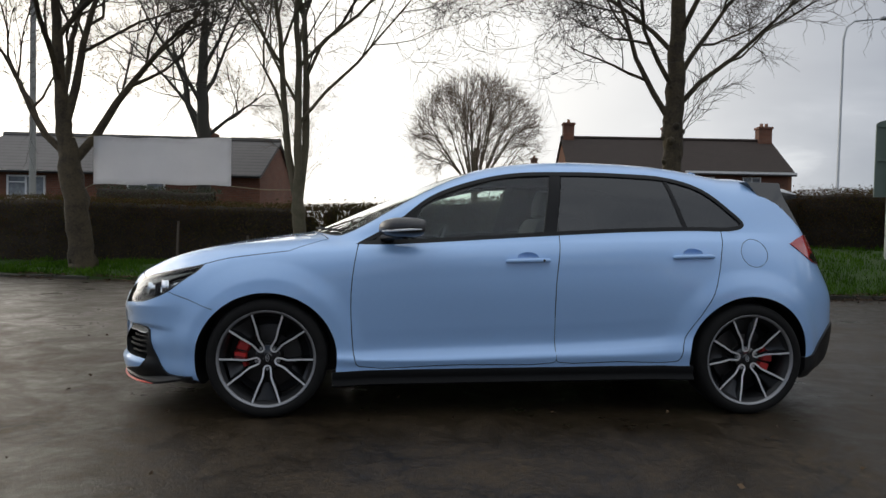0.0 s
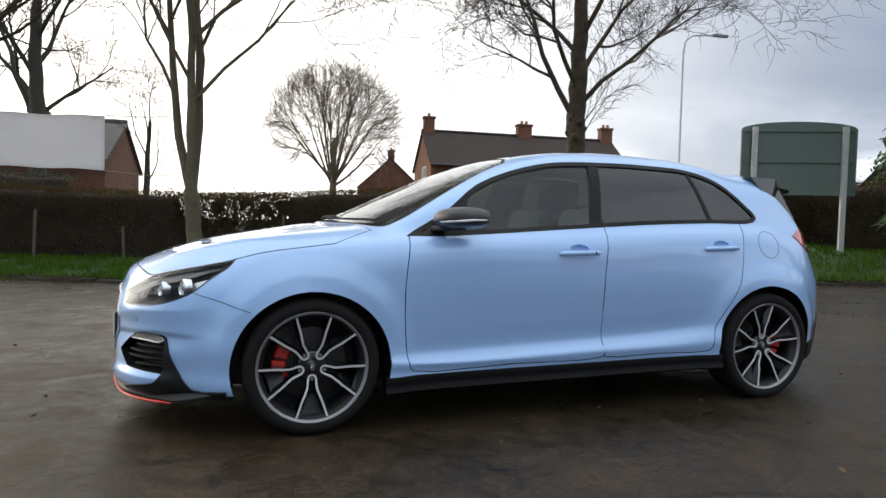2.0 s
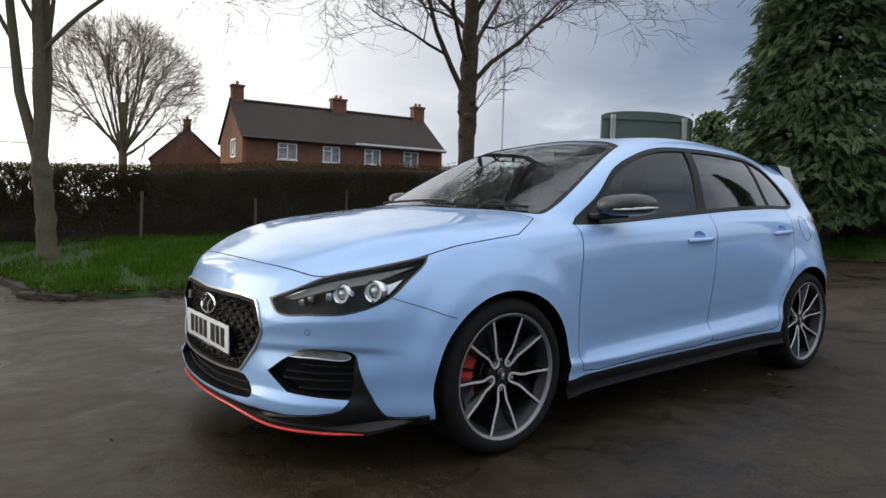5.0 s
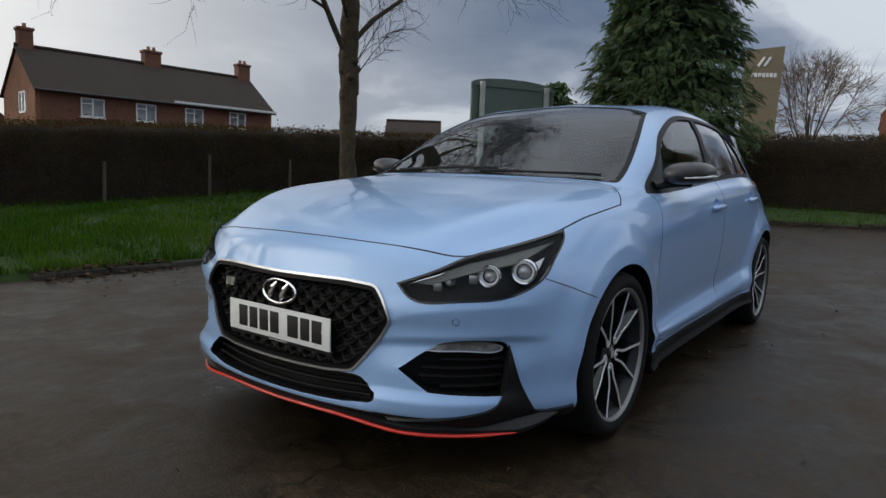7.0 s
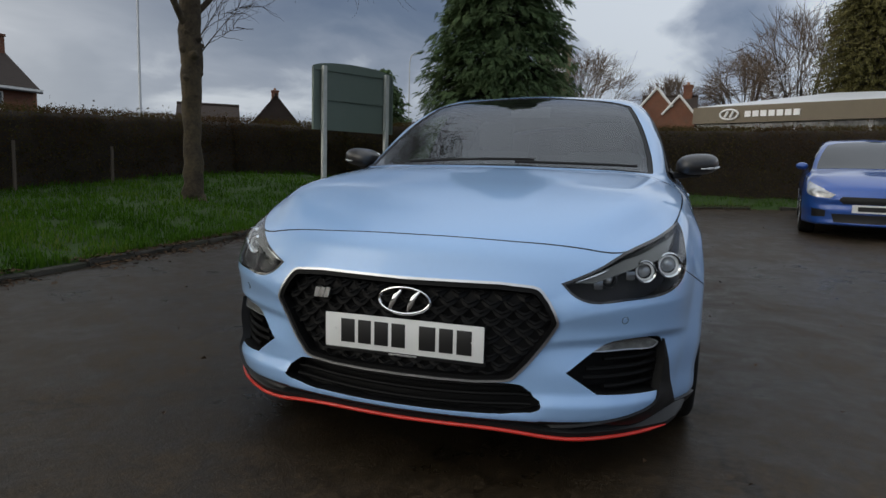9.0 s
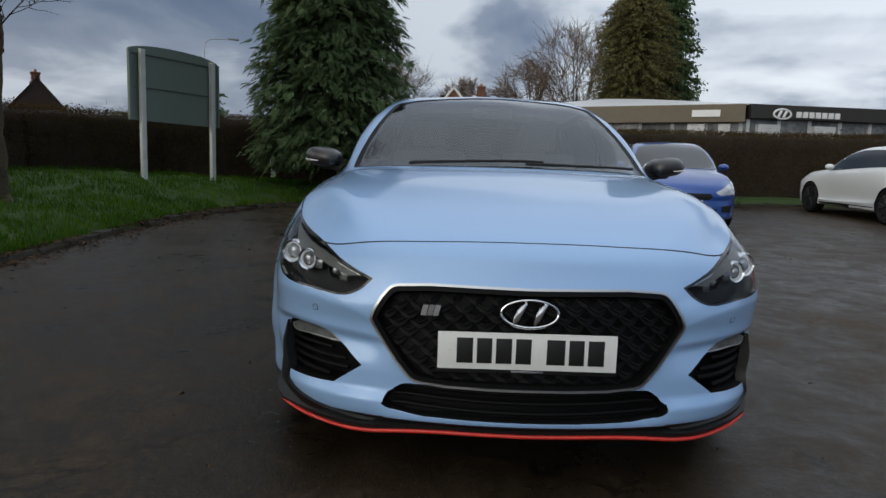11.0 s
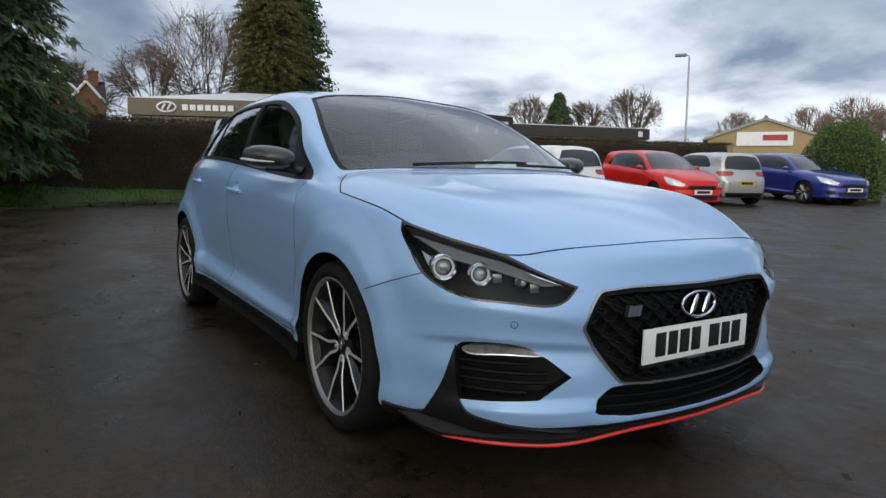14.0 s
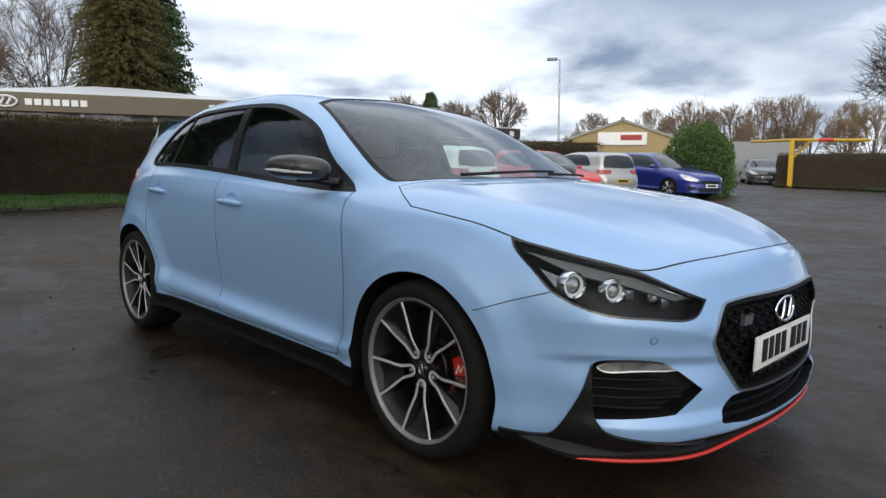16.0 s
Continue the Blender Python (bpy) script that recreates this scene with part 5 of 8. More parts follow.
    part("fog_lamp_edge", place(frame_band(CORNER, FOG_LAMP, 0.0, 0.0035, -0.002, 0.012)), SATIN, lamp2, "thin chrome edge")
    blade = smooth_loop([(-0.630, 0.765, 0.447), (-0.594, 0.777, 0.345), (-0.540, 0.795, 0.250), (-0.508, 0.806, 0.219), (-0.355, 0.85, 0.219), (-0.355, 0.84, 0.185), (-0.55, 0.80, 0.192), (-0.70, 0.70, 0.195), (-0.80, 0.60, 0.195), (-0.868, 0.47, 0.198), (-0.80, 0.575, 0.216), (-0.72, 0.672, 0.232), (-0.655, 0.727, 0.252), (-0.632, 0.745, 0.285), (-0.628, 0.757, 0.36)], 3, (0, 4, 5, 9))
    part("bumper_blade", place(patch(CORNER, flat_of(CORNER, blade), 0.010, 0.03, 0.02)), BLACK, car, "black blade at the bumper corner", True, 40)


def hero_front(car):
    """Grille, plate, emblem, splitter."""
    grille = part("grille", patch(FRONT, grown(GRILLE_OUT, 0.006), -0.034, 0.006, 0.03), mat("dark grille plastic", (0.004, 0.004, 0.0042), 0.5, 0, (0.006, 0.006, 0.006), 30, spec=0.12), car, "black honeycomb grille in a thin chrome frame")
    # rows of small scale-like ridges
    bm = bm_new()
    loop = grown(GRILLE_OUT, -0.012)

    def inside(q):
        c = False
        for (x0, y0), (x1, y1) in zip(loop, loop[1:] + loop[:1]):
            if (y0 > q[1]) != (y1 > q[1]) and q[0] < (x1 - x0) * (q[1] - y0) / (y1 - y0) + x0:
                c = not c
        return c

    z, row = 0.345, 0
    while z < 0.592:
        y = -0.46 + (0.0325 if row % 2 else 0.0)
        while y < 0.47:
            q = FRONT.flat((-0.9, y, z))
            if inside(q):
                pts = []
                for dy, dz, up in ((-0.0325, 0.020, -0.030), (-0.018, 0.004, -0.022), (0.0, -0.003, -0.014), (0.018, 0.004, -0.022), (0.0325, 0.020, -0.030)):
                    loc, _ = FRONT.on_skin(FRONT.flat((-0.9, y + dy, z + dz)))
                    if loc is not None:
                        pts.append(loc + Vector((-1, 0, 0)) * (up + 0.002))
                if len(pts) == 5:
                    tube(bm, pts, [0.0018, 0.0026, 0.0036, 0.0026, 0.0018], 5)
                    a = [bm.verts.new(p + Vector((0.010, 0, 0.004))) for p in pts]
                    b = [bm.verts.new(p + Vector((0.002, 0, -0.016))) for p in pts]
                    for k in range(4):
                        bm.faces.new((a[k], a[k + 1], b[k + 1], b[k]))
            y += 0.065
        z += 0.0265
        row += 1
    part("grille_mesh", bm, mat("dark grille plastic", (0.004, 0.004, 0.0042), 0.5, 0, (0.006, 0.006, 0.006), 30, spec=0.12), grille, "moulded scale pattern", True, 40)
    part("grille_surround", frame_band(FRONT, GRILLE_OUT, -0.016, 0.0, 0.003, 0.04), MATS["dark grille plastic"], grille, "black inner surround")
    part("grille_frame", frame_band(FRONT, GRILLE_OUT, -0.0030, 0.0040, 0.007, 0.02), SATIN, grille, "thin satin chrome frame")
    low = part("lower_grille", patch(FRONT, grown(LOWER_OUT, 0.004), -0.06, 0.006, 0.03), MATS["dark grille plastic"], car, "black lower air intake with bars")
    for z in (0.302, 0.277, 0.252):
        w = 0.395 if z < 0.29 else 0.37
        line = [FRONT.flat((-0.9, y, z + 0.012 * (y / 0.4) ** 2)) for y in np.linspace(-w, w, 24)]
        part("bar", ribbon(FRONT, line, -0.030, 0.0065, 1, 8), MATS["dark grille plastic"], low)
    # number plate on the grille, written in plain bars
    plate = new("number_plate")
    plate.parent = car
    plate.matrix_basis = pose(-0.893, 0.0035, 0.435, 90 + 1.0, 0, -90)
    tagged(plate, "white number plate with plain dark bars")
    bm = bm_new()
    box(bm, -0.26, -0.0545, -0.003, 0.26, 0.0545, 0.003, 0.0012)
    part("plate", bm, PLATE_WHITE, plate)
    x = -0.205
    for k, w in enumerate((0.047, 0.044, 0.046, 0.045, 0.0, 0.053, 0.044, 0.047)):
        if w:
            bm = bm_new()
            box(bm, x, -0.0365, 0.002, x + w, 0.0385, 0.0042, 0.0006)
            part("character_bar", bm, INK, plate, "plain dark bar")
        x += (w or 0.022) + 0.0115
    for x in (-0.225, 0.225):
        bm = bm_new()
        lathe(bm, [(0.0, 0.0045), (0.004, 0.0042), (0.0055, 0.002)], "z", 12, (x, 0.004, 0))
        part("screw_cap", bm, PLATE_WHITE, plate)
    bm = bm_new()
    box(bm, -0.265, -0.0675, -0.012, 0.265, -0.052, -0.001, 0.002)
    holder = part("plate_holder", bm, BLACK, plate, "black plate holder")
    bm = bm_new()
    box(bm, -0.045, -0.0645, -0.0015, 0.048, -0.0585, 0.0, 0.0004)
    part("holder_bar", bm, SATIN, holder, "small pale bar of lettering")
    # oval emblem and slanted side mark
    badge = new("emblem")
    badge.parent = car
    badge.matrix_basis = pose(-0.893, 0.0, 0.547, 90 - 4, 0, -90)
    tagged(badge, "oval chrome emblem with plain slanted bars")
    bm = bm_new()
    loop = [(0.083 * math.cos(a), 0.040 * math.sin(a), 0.006 * math.cos(a) ** 2 * -1) for a in np.linspace(0, 2 * math.pi, 49)]
    tube(bm, loop, 0.0052, 10, False)
    part("oval", bm, CHROME, badge)
    for off in (-0.030, 0.030):
        bm = bm_new()
        pts = [(off - 0.017, -0.032, 0.0), (off - 0.008, -0.014, 0.004), (off + 0.004, 0.012, 0.004), (off + 0.020, 0.031, 0.0)]
        tube(bm, pts, [0.004, 0.010, 0.010, 0.004], 8)
        for v in bm.verts:
            v.co.z *= 0.6
        part("slanted_bar", bm, CHROME, badge)
    mark = new("side_mark")
    mark.parent = car
    loc, _ = FRONT.on_skin(FRONT.flat((-0.9, 0.283, 0.547)))
    mark.matrix_basis = Matrix.Translation(loc + Vector((0.004, 0, 0))) @ pose(0, 0, 0, 90, 0, -90 - 3)
    tagged(mark, "small chrome mark of slanted bars")
    for k, (c, m_) in enumerate(((-0.022, SATIN), (-0.004, CHROME), (0.014, SATIN))):
        bm = bm_new()
        prism(bm, [(c - 0.012, -0.016, -0.012), (c + 0.004, -0.016, -0.012), (c + 0.012, 0.016, -0.012), (c - 0.004, 0.016, -0.012)], (0, 0, 0.016))
        part("bar", bm, m_, mark)
    # splitter: a thin lip under the bumper with a red edge
    lip_y = np.linspace(-0.785, 0.785, 61)
    lip_z = curve_of([(0.0, 0.180), (0.36, 0.175), (0.46, 0.163), (0.52, 0.158), (0.66, 0.157), (0.78, 0.163)])
    lip_x = curve_of([(0.0, -0.899), (0.22, -0.888), (0.40, -0.858), (0.50, -0.825), (0.62, -0.752), (0.72, -0.667), (0.785, -0.595)])
    bm = bm_new()
    rings = []

    def lip_tail(s):
        """The lip runs out into the guard in front of the tyre."""
        out = []
        for x, y, z, k in ((-0.545, 0.812, 0.172, 0.42), (-0.490, 0.832, 0.184, 0.34), (-0.430, 0.846, 0.198, 0.22)):
            i = Vector((0.6, -0.55 * y * s, 0)).normalized()
            out.append([bm.verts.new(Vector((x, y * s, z)) + i * a * k + Vector((0, 0, b * k))) for a, b in ((0.0, 0.006), (-0.004, 0.020), (0.06, 0.085), (0.12, -0.010), (0.006, -0.010), (0.0, -0.006))])
        return out

    for y in lip_y:
        x, z = lip_x(abs(y)), lip_z(abs(y))
        high = 0.060 + 0.030 * min(1.0, max(0.0, (abs(y) - 0.42) / 0.12))
        i = Vector((0.9 if abs(y) < 0.5 else 0.6, -0.55 * y, 0)).normalized()
        p = Vector((x, y, z))
        thin = min(1.0, 0.55 + (0.785 - abs(y)) * 4.0)
        rings.append([bm.verts.new(p + i * a * thin + Vector((0, 0, b * thin))) for a, b in ((0.0, 0.006), (-0.004, 0.020), (0.06, high), (0.12, -0.010), (0.006, -0.010), (0.0, -0.006))])
    rings = lip_tail(-1)[::-1] + rings + lip_tail(1)
    for a, b in zip(rings, rings[1:]):
        for k in range(6):
            bm.faces.new((a[k], a[(k + 1) % 6], b[(k + 1) % 6], b[k]))
    bm.faces.new(rings[0])
    bm.faces.new(rings[-1][::-1])
    bmesh.ops.recalc_face_normals(bm, faces=bm.faces)
    split = part("splitter", bm, BLACK, car, "black front splitter")
    bm = bm_new()
    tube(bm, [Vector((lip_x(abs(y)) - 0.003, y, lip_z(abs(y)) + 0.001)) for y in lip_y], [0.0058 * min(1.0, 0.3 + (0.785 - abs(y)) * 12) for y in lip_y], 8)
    part("red_edge", bm, RED_TRIM, split, "thin bright red edge")
    for s in (-1, 1):
        loc, _ = CORNER.on_skin(CORNER.flat((-0.742, 0.636, 0.519)))
        n = skin_normal(loc)[0]
        bm = bm_new()
        lathe(bm, [(0.0, 0.0015), (0.0085, 0.0015), (0.0095, 0.0), (0.0095, -0.004)], "z", 20)
        bmesh.ops.transform(bm, matrix=Matrix.Translation(loc) @ n.to_track_quat("Z", "Y").to_matrix().to_4x4(), verts=bm.verts)
        sen = part("parking_sensor", bm if s > 0 else mirror_mesh(bm), PAINT, car)
        bm = bm_new()
        tube(bm, [loc + n.to_track_quat("Z", "Y") @ Vector((0.0105 * math.cos(a), 0.0105 * math.sin(a), 0.0)) for a in np.linspace(0, 2 * math.pi, 25)], 0.0011, 5, False)
        part("sensor_ring", bm if s > 0 else mirror_mesh(bm), INK, sen, "dark ring round the sensor")
        seam = flat_of(CORNER, [(-0.512, 0.815, 0.648), (-0.39, 0.85, 0.610), (-0.262, 0.878, 0.568)])
        part("bumper_seam", ribbon(CORNER, seam, 0.0002, 0.0017, s, 6), INK, car, "dark joint between bumper and wing")


def hero_sides(car, s):
    def place(bm):
        return mirror_mesh(bm) if s < 0 else bm

    def side(pts):
        return in_side(pts)

    # window frame, pillar and panes
    part("window_surround", place(frame_band(SIDE, GLASS_OUT, -0.020, 0.002, 0.0015, 0.022)), RUBBER, car, "black window surround")
    fwd = smooth_loop([(0.70, 0.934), (0.80, 1.13), (0.87, 1.18), (1.036, 1.247), (1.30, 1.312), (1.548, 1.332), (1.478, 0.994), (1.1, 0.965)], 4, (0, 5, 6))
    part("front_pane", place(patch(SIDE, side(fwd), -0.006, 0.0, 0.05)), DOOR_GLASS, car, "clear front door glass", True, 0).visible_shadow = False
    part("mirror_corner", place(patch(SIDE, side([(0.475, 0.924), (0.66, 1.02), (0.80, 1.128), (0.72, 0.936), (0.70, 0.932)]), -0.002, 0.02, 0.03)), BLACK, car, "black triangular mirror corner")
    part("centre_pillar", place(patch(SIDE, side([(1.470, 0.984), (1.545, 0.988), (1.602, 1.345), (1.540, 1.344)]), 0.0, 0.02, 0.04)), RUBBER, car, "black pillar trim")
    aft = [(1.549, 0.992), (1.606, 1.340), (1.97, 1.341), (2.215, 1.327), (2.292, 1.034), (1.918, 1.016)]
    part("rear_pane", place(patch(SIDE, side(aft), -0.006, 0.0, 0.05)), DARK_GLASS, car, "dark tinted rear door glass", True, 0).visible_shadow = False
    part("rear_divider", place(patch(SIDE, side([(2.213, 1.330), (2.235, 1.328), (2.318, 1.036), (2.292, 1.034)]), -0.002, 0.02, 0.04)), RUBBER, car, "thin black window divider")
    quarter = smooth_loop([(2.235, 1.326), (2.44, 1.264), (2.586, 1.150), (2.652, 1.075), (2.615, 1.050), (2.318, 1.037)], 3, (0, 5))
    part("quarter_pane", place(patch(SIDE, side(quarter), -0.006, 0.0, 0.05)), DARK_GLASS, car, "dark tinted quarter glass", True, 0).visible_shadow = False
    joint = [(1.5655, 1.03), (1.559, 0.986), (1.5312, 0.73), (1.5312, 0.546), (1.5408, 0.31)]
    part("door_joint", place(ribbon(SIDE, side(joint), -0.0012, 0.0022)), INK, car, "dark joint between the doors")
    # door handles
    for x0, x1, z0, z1 in ((1.252, 1.49, 0.8395, 0.8475), (2.19, 2.43, 0.876, 0.884)):
        pts, rad = [], []
        for t in np.linspace(0, 1, 14):
            loc, n = SIDE.on_skin(SIDE.flat((x0 + (x1 - x0) * t, 0, z0 + (z1 - z0) * t)))
            out = 0.020 * min(1.0, 4.5 * min(t, 1 - t) + 0.25)
            pts.append(loc + skin_normal(loc)[0] * out)
            rad.append(0.0125 if 0 < t < 1 else 0.009)
        bm = bm_new()
        tube(bm, pts, rad, 12)
        c = sum(pts, Vector()) / len(pts)
        for v in bm.verts:
            v.co.y = c.y + (v.co.y - c.y) * 0.85
        h = part("door_handle", place(bm), PAINT, car, "body-coloured door handle", True, 60)
        if x0 < 2 and s < 0:
            bm = bm_new()
            lathe(bm, [(0.0, 0.0), (0.006, 0.0), (0.008, -0.004), (0.008, -0.01)], "y", 14, tuple(pts[-3] + Vector((0, 0.011, 0))))
            part("lock", place(bm), INK, h, "small dark key lock")
    # sill skirt
    for x0, x1 in ((0.338, 2.310),):
        bm = bm_new()
        rings = []
        for x in np.linspace(x0, x1, 30):
            zt = 0.246 + (x - x0) / (x1 - x0) * 0.034
            loc, _ = SIDE.on_skin(SIDE.flat((x, 0, zt + 0.01)))
            y = loc.y
            rings.append([bm.verts.new((x, y + a, z)) for a, z in ((-0.02, zt + 0.004), (0.004, zt), (0.008, zt - 0.012), (0.004, zt - 0.035), (0.004, zt - 0.046), (0.012, zt - 0.062), (0.016, zt - 0.070), (0.010, zt - 0.078), (-0.05, zt - 0.088), (-0.05, zt))])
        n = len(rings[0])
        for a, b in zip(rings, rings[1:]):
            for k in range(n):
                bm.faces.new((a[k], a[(k + 1) % n], b[(k + 1) % n], b[k]))
        bm.faces.new(rings[0])
        bm.faces.new(rings[-1][::-1])
        bmesh.ops.recalc_face_normals(bm, faces=bm.faces)
        part("sill_skirt", place(bm), mat("dark grille plastic", (0.004, 0.004, 0.0042), 0.5, 0, (0.006, 0.006, 0.006), 30, spec=0.12), car, "black side skirt", True, 50)
    # mirror
    bm = bm_new()
    bmesh.ops.create_uvsphere(bm, u_segments=32, v_segments=20, radius=1.0)
    for v in bm.verts:
        x, y, z = v.co
        p = 2.6
        k = (abs(x) ** p + abs(y) ** p + abs(z) ** p) ** (-1 / p)
        x, y, z = x * k, y * k, z * k
        x = min(x, 0.62 + 0.05 * z)
        v.co = (0.700 + x * 0.125 + 0.035 * y, 0.892 + y * 0.098, 1.004 + z * (0.056 if z > 0 else 0.046) + 0.008 * y)
    shell_ = part("door_mirror", place(bm), mat("dark woven mirror shell", (0.020, 0.019, 0.019), 0.38, 0.1, (0.042, 0.040, 0.040), 160, 0.8, coat=0.4), car, "dark carbon-look door mirror", True, 50)
    bm = bm_new()
    arm = [(0.60, 0.765, 0.945), (0.625, 0.80, 0.950), (0.665, 0.85, 0.962), (0.70, 0.90, 0.967)]
    tube(bm, arm, [0.034, 0.027, 0.024, 0.024], 12)
    for v in bm.verts:
        v.co.z = 0.957 + (v.co.z - 0.957) * 0.62
    part("mirror_arm", place(bm), BLACK, shell_, "black mirror arm")
    bm = bm_new()
    tube(bm, [(0.583, 0.905, 0.987), (0.610, 0.945, 0.990), (0.66, 0.977, 0.994), (0.72, 0.993, 0.999), (0.785, 0.995, 1.001)], [0.003, 0.0055, 0.0065, 0.006, 0.003], 8)
    part("mirror_lamp", place(bm), mat("pale strip lens", (0.75, 0.76, 0.76), 0.2, coat=0.6), shell_, "white strip lamp on the mirror")
    bm = bm_new()
    bmesh.ops.create_uvsphere(bm, u_segments=24, v_segments=8, radius=1.0)
    for v in bm.verts:
        v.co = (0.779 + v.co.x * 0.003, 0.893 + v.co.y * 0.085, 1.006 + v.co.z * 0.044)
    part("mirror_glass", place(bm), mat("mirror", (0.9, 0.9, 0.9), 0.02, 1.0), shell_, "mirror glass")
    # rear lamp and rear bumper
    tail = smooth_loop([(2.944, 0.752, 0.965), (3.06, 0.690, 1.015), (3.20, 0.58, 1.000), (3.245, 0.48, 0.985), (3.24, 0.50, 0.87), (3.19, 0.63, 0.845), (3.10, 0.72, 0.860), (3.02, 0.757, 0.908)], 3, (0,))
    lamp = part("tail_light", place(patch(REAR, flat_of(REAR, tail), 0.006, 0.02, 0.02)), mat("red lamp lens", (0.42, 0.02, 0.02), 0.12, coat=0.8), car, "red tail light")
    tlow = smooth_loop([(3.06, 0.735, 0.895), (3.19, 0.62, 0.905), (3.20, 0.60, 0.858), (3.12, 0.71, 0.858)], 3, ())
    part("tail_light_base", place(patch(REAR, flat_of(REAR, tlow), 0.009, 0.006, 0.015)), GLOSS, lamp, "dark lower lens")
    rear = smooth_loop([(2.985, 0.83, 0.205), (2.985, 0.835, 0.318), (3.08, 0.805, 0.335), (3.20, 0.72, 0.45), (3.29, 0.64, 0.50), (3.36, 0.45, 0.47), (3.42, 0.02, 0.46), (3.34, 0.02, 0.235), (3.25, 0.55, 0.23), (3.10, 0.75, 0.212)], 2, (0, 1, 6, 7))
    fin = bm_new()
    prism(fin, [(2.765, 0.585, 1.333), (2.985, 0.57, 1.330), (2.992, 0.59, 1.262), (3.062, 0.655, 1.075), (2.995, 0.665, 1.068), (2.885, 0.637, 1.165)], (0, -0.09, 0))
    part("spoiler_fin", place(fin), GLOSS, car, "gloss black fin beside the rear window", False)
    part("rear_bumper_trim", place(patch(REAR, flat_of(REAR, rear), 0.010, 0.03, 0.03)), BLACK, car, "black lower rear bumper")
    if s < 0:
        ring = [SIDE.flat((2.688 + 0.083 * math.cos(a), 0, 0.909 + 0.078 * math.sin(a))) for a in np.linspace(0, 2 * math.pi, 41)]
        part("fuel_flap_joint", place(ribbon(SIDE, ring, 0.0002, 0.0015)), INK, car, "round joint of the fuel flap")


def hero_top(car):
    part("windscreen", patch(SCREEN, grown(SCREEN_OUT, -0.002), -0.004, 0.0, 0.05), SCREEN_GLASS, car, "clear windscreen reflecting sky and branches", True, 0).visible_shadow = False
    part("windscreen_edge", frame_band(SCREEN, SCREEN_OUT, -0.022, 0.001, -0.003, 0.010), RUBBER, car, "black band round the windscreen")
    # cowl and wipers
    bm = bm_new()
    rings = []
    for y in np.linspace(-0.69, 0.69, 31):
        x = 0.115 + 0.20 * (abs(y) / 0.69) ** 2.2
        z = 0.958 - 0.012 * (abs(y) / 0.69) ** 2
        rings.append([bm.verts.new((x + a, y, z + b)) for a, b in ((-0.02, -0.012), (0.01, -0.004), (0.06, 0.006), (0.06, -0.03), (-0.02, -0.03))])
    for a, b in zip(rings, rings[1:]):
        for k in range(5):
            bm.faces.new((a[k], a[(k + 1) % 5], b[(k + 1) % 5], b[k]))
    bmesh.ops.recalc_face_normals(bm, faces=bm.faces)
    part("cowl", bm, BLACK, car, "black cowl under the windscreen")
    for y0, y1, up in ((0.42, -0.18, 0.012), (-0.10, -0.62, 0.010)):
        bm = bm_new()
        pts = []
        for t in np.linspace(0, 1, 14):
            y = y0 + (y1 - y0) * t
            x = 0.185 + 0.16 * (abs(y) / 0.69) ** 2.2 + 0.035 * t
            loc, _ = SCREEN.on_skin(SCREEN.flat((x, y, 0.97)))
            pts.append(loc + skin_normal(loc)[0] * up)
        tube(bm, pts, [0.007] * 4 + [0.006] * 10, 6)
        part("wiper", bm, TRIM_DARK, car, "black wiper blade")
    # roof aerial, spoiler, rear glass
    bm = bm_new()
    rows = []
    for y in np.linspace(-0.56, 0.56, 25):
        e = 1 - 0.10 * (y / 0.56) ** 2
        zr = 1.352 - 0.085 * (abs(y) / 0.56) ** 2.2
        rows.append([bm.verts.new((2.80 + a, y, zr + b)) for a, b in ((0.02, 0.022), (0.15, 0.020), (0.345 * e, -0.004), (0.350 * e, -0.020), (0.20, -0.05), (0.06, -0.04))])
    for a, b in zip(rows, rows[1:]):
        for k in range(6):
            bm.faces.new((a[k], a[(k + 1) % 6], b[(k + 1) % 6], b[k]))
    bm.faces.new(rows[0])
    bm.faces.new(rows[-1][::-1])
    bmesh.ops.recalc_face_normals(bm, faces=bm.faces)
    part("roof_spoiler", bm, GLOSS, car, "gloss black roof spoiler")
    bm = bm_new()
    prism(bm, [(2.60, -0.012, 1.405), (2.72, -0.012, 1.385), (2.74, -0.010, 1.42), (2.70, -0.006, 1.437)], (0, 0.022, 0))
    part("aerial", bm, PAINT, car, "shark-fin aerial")


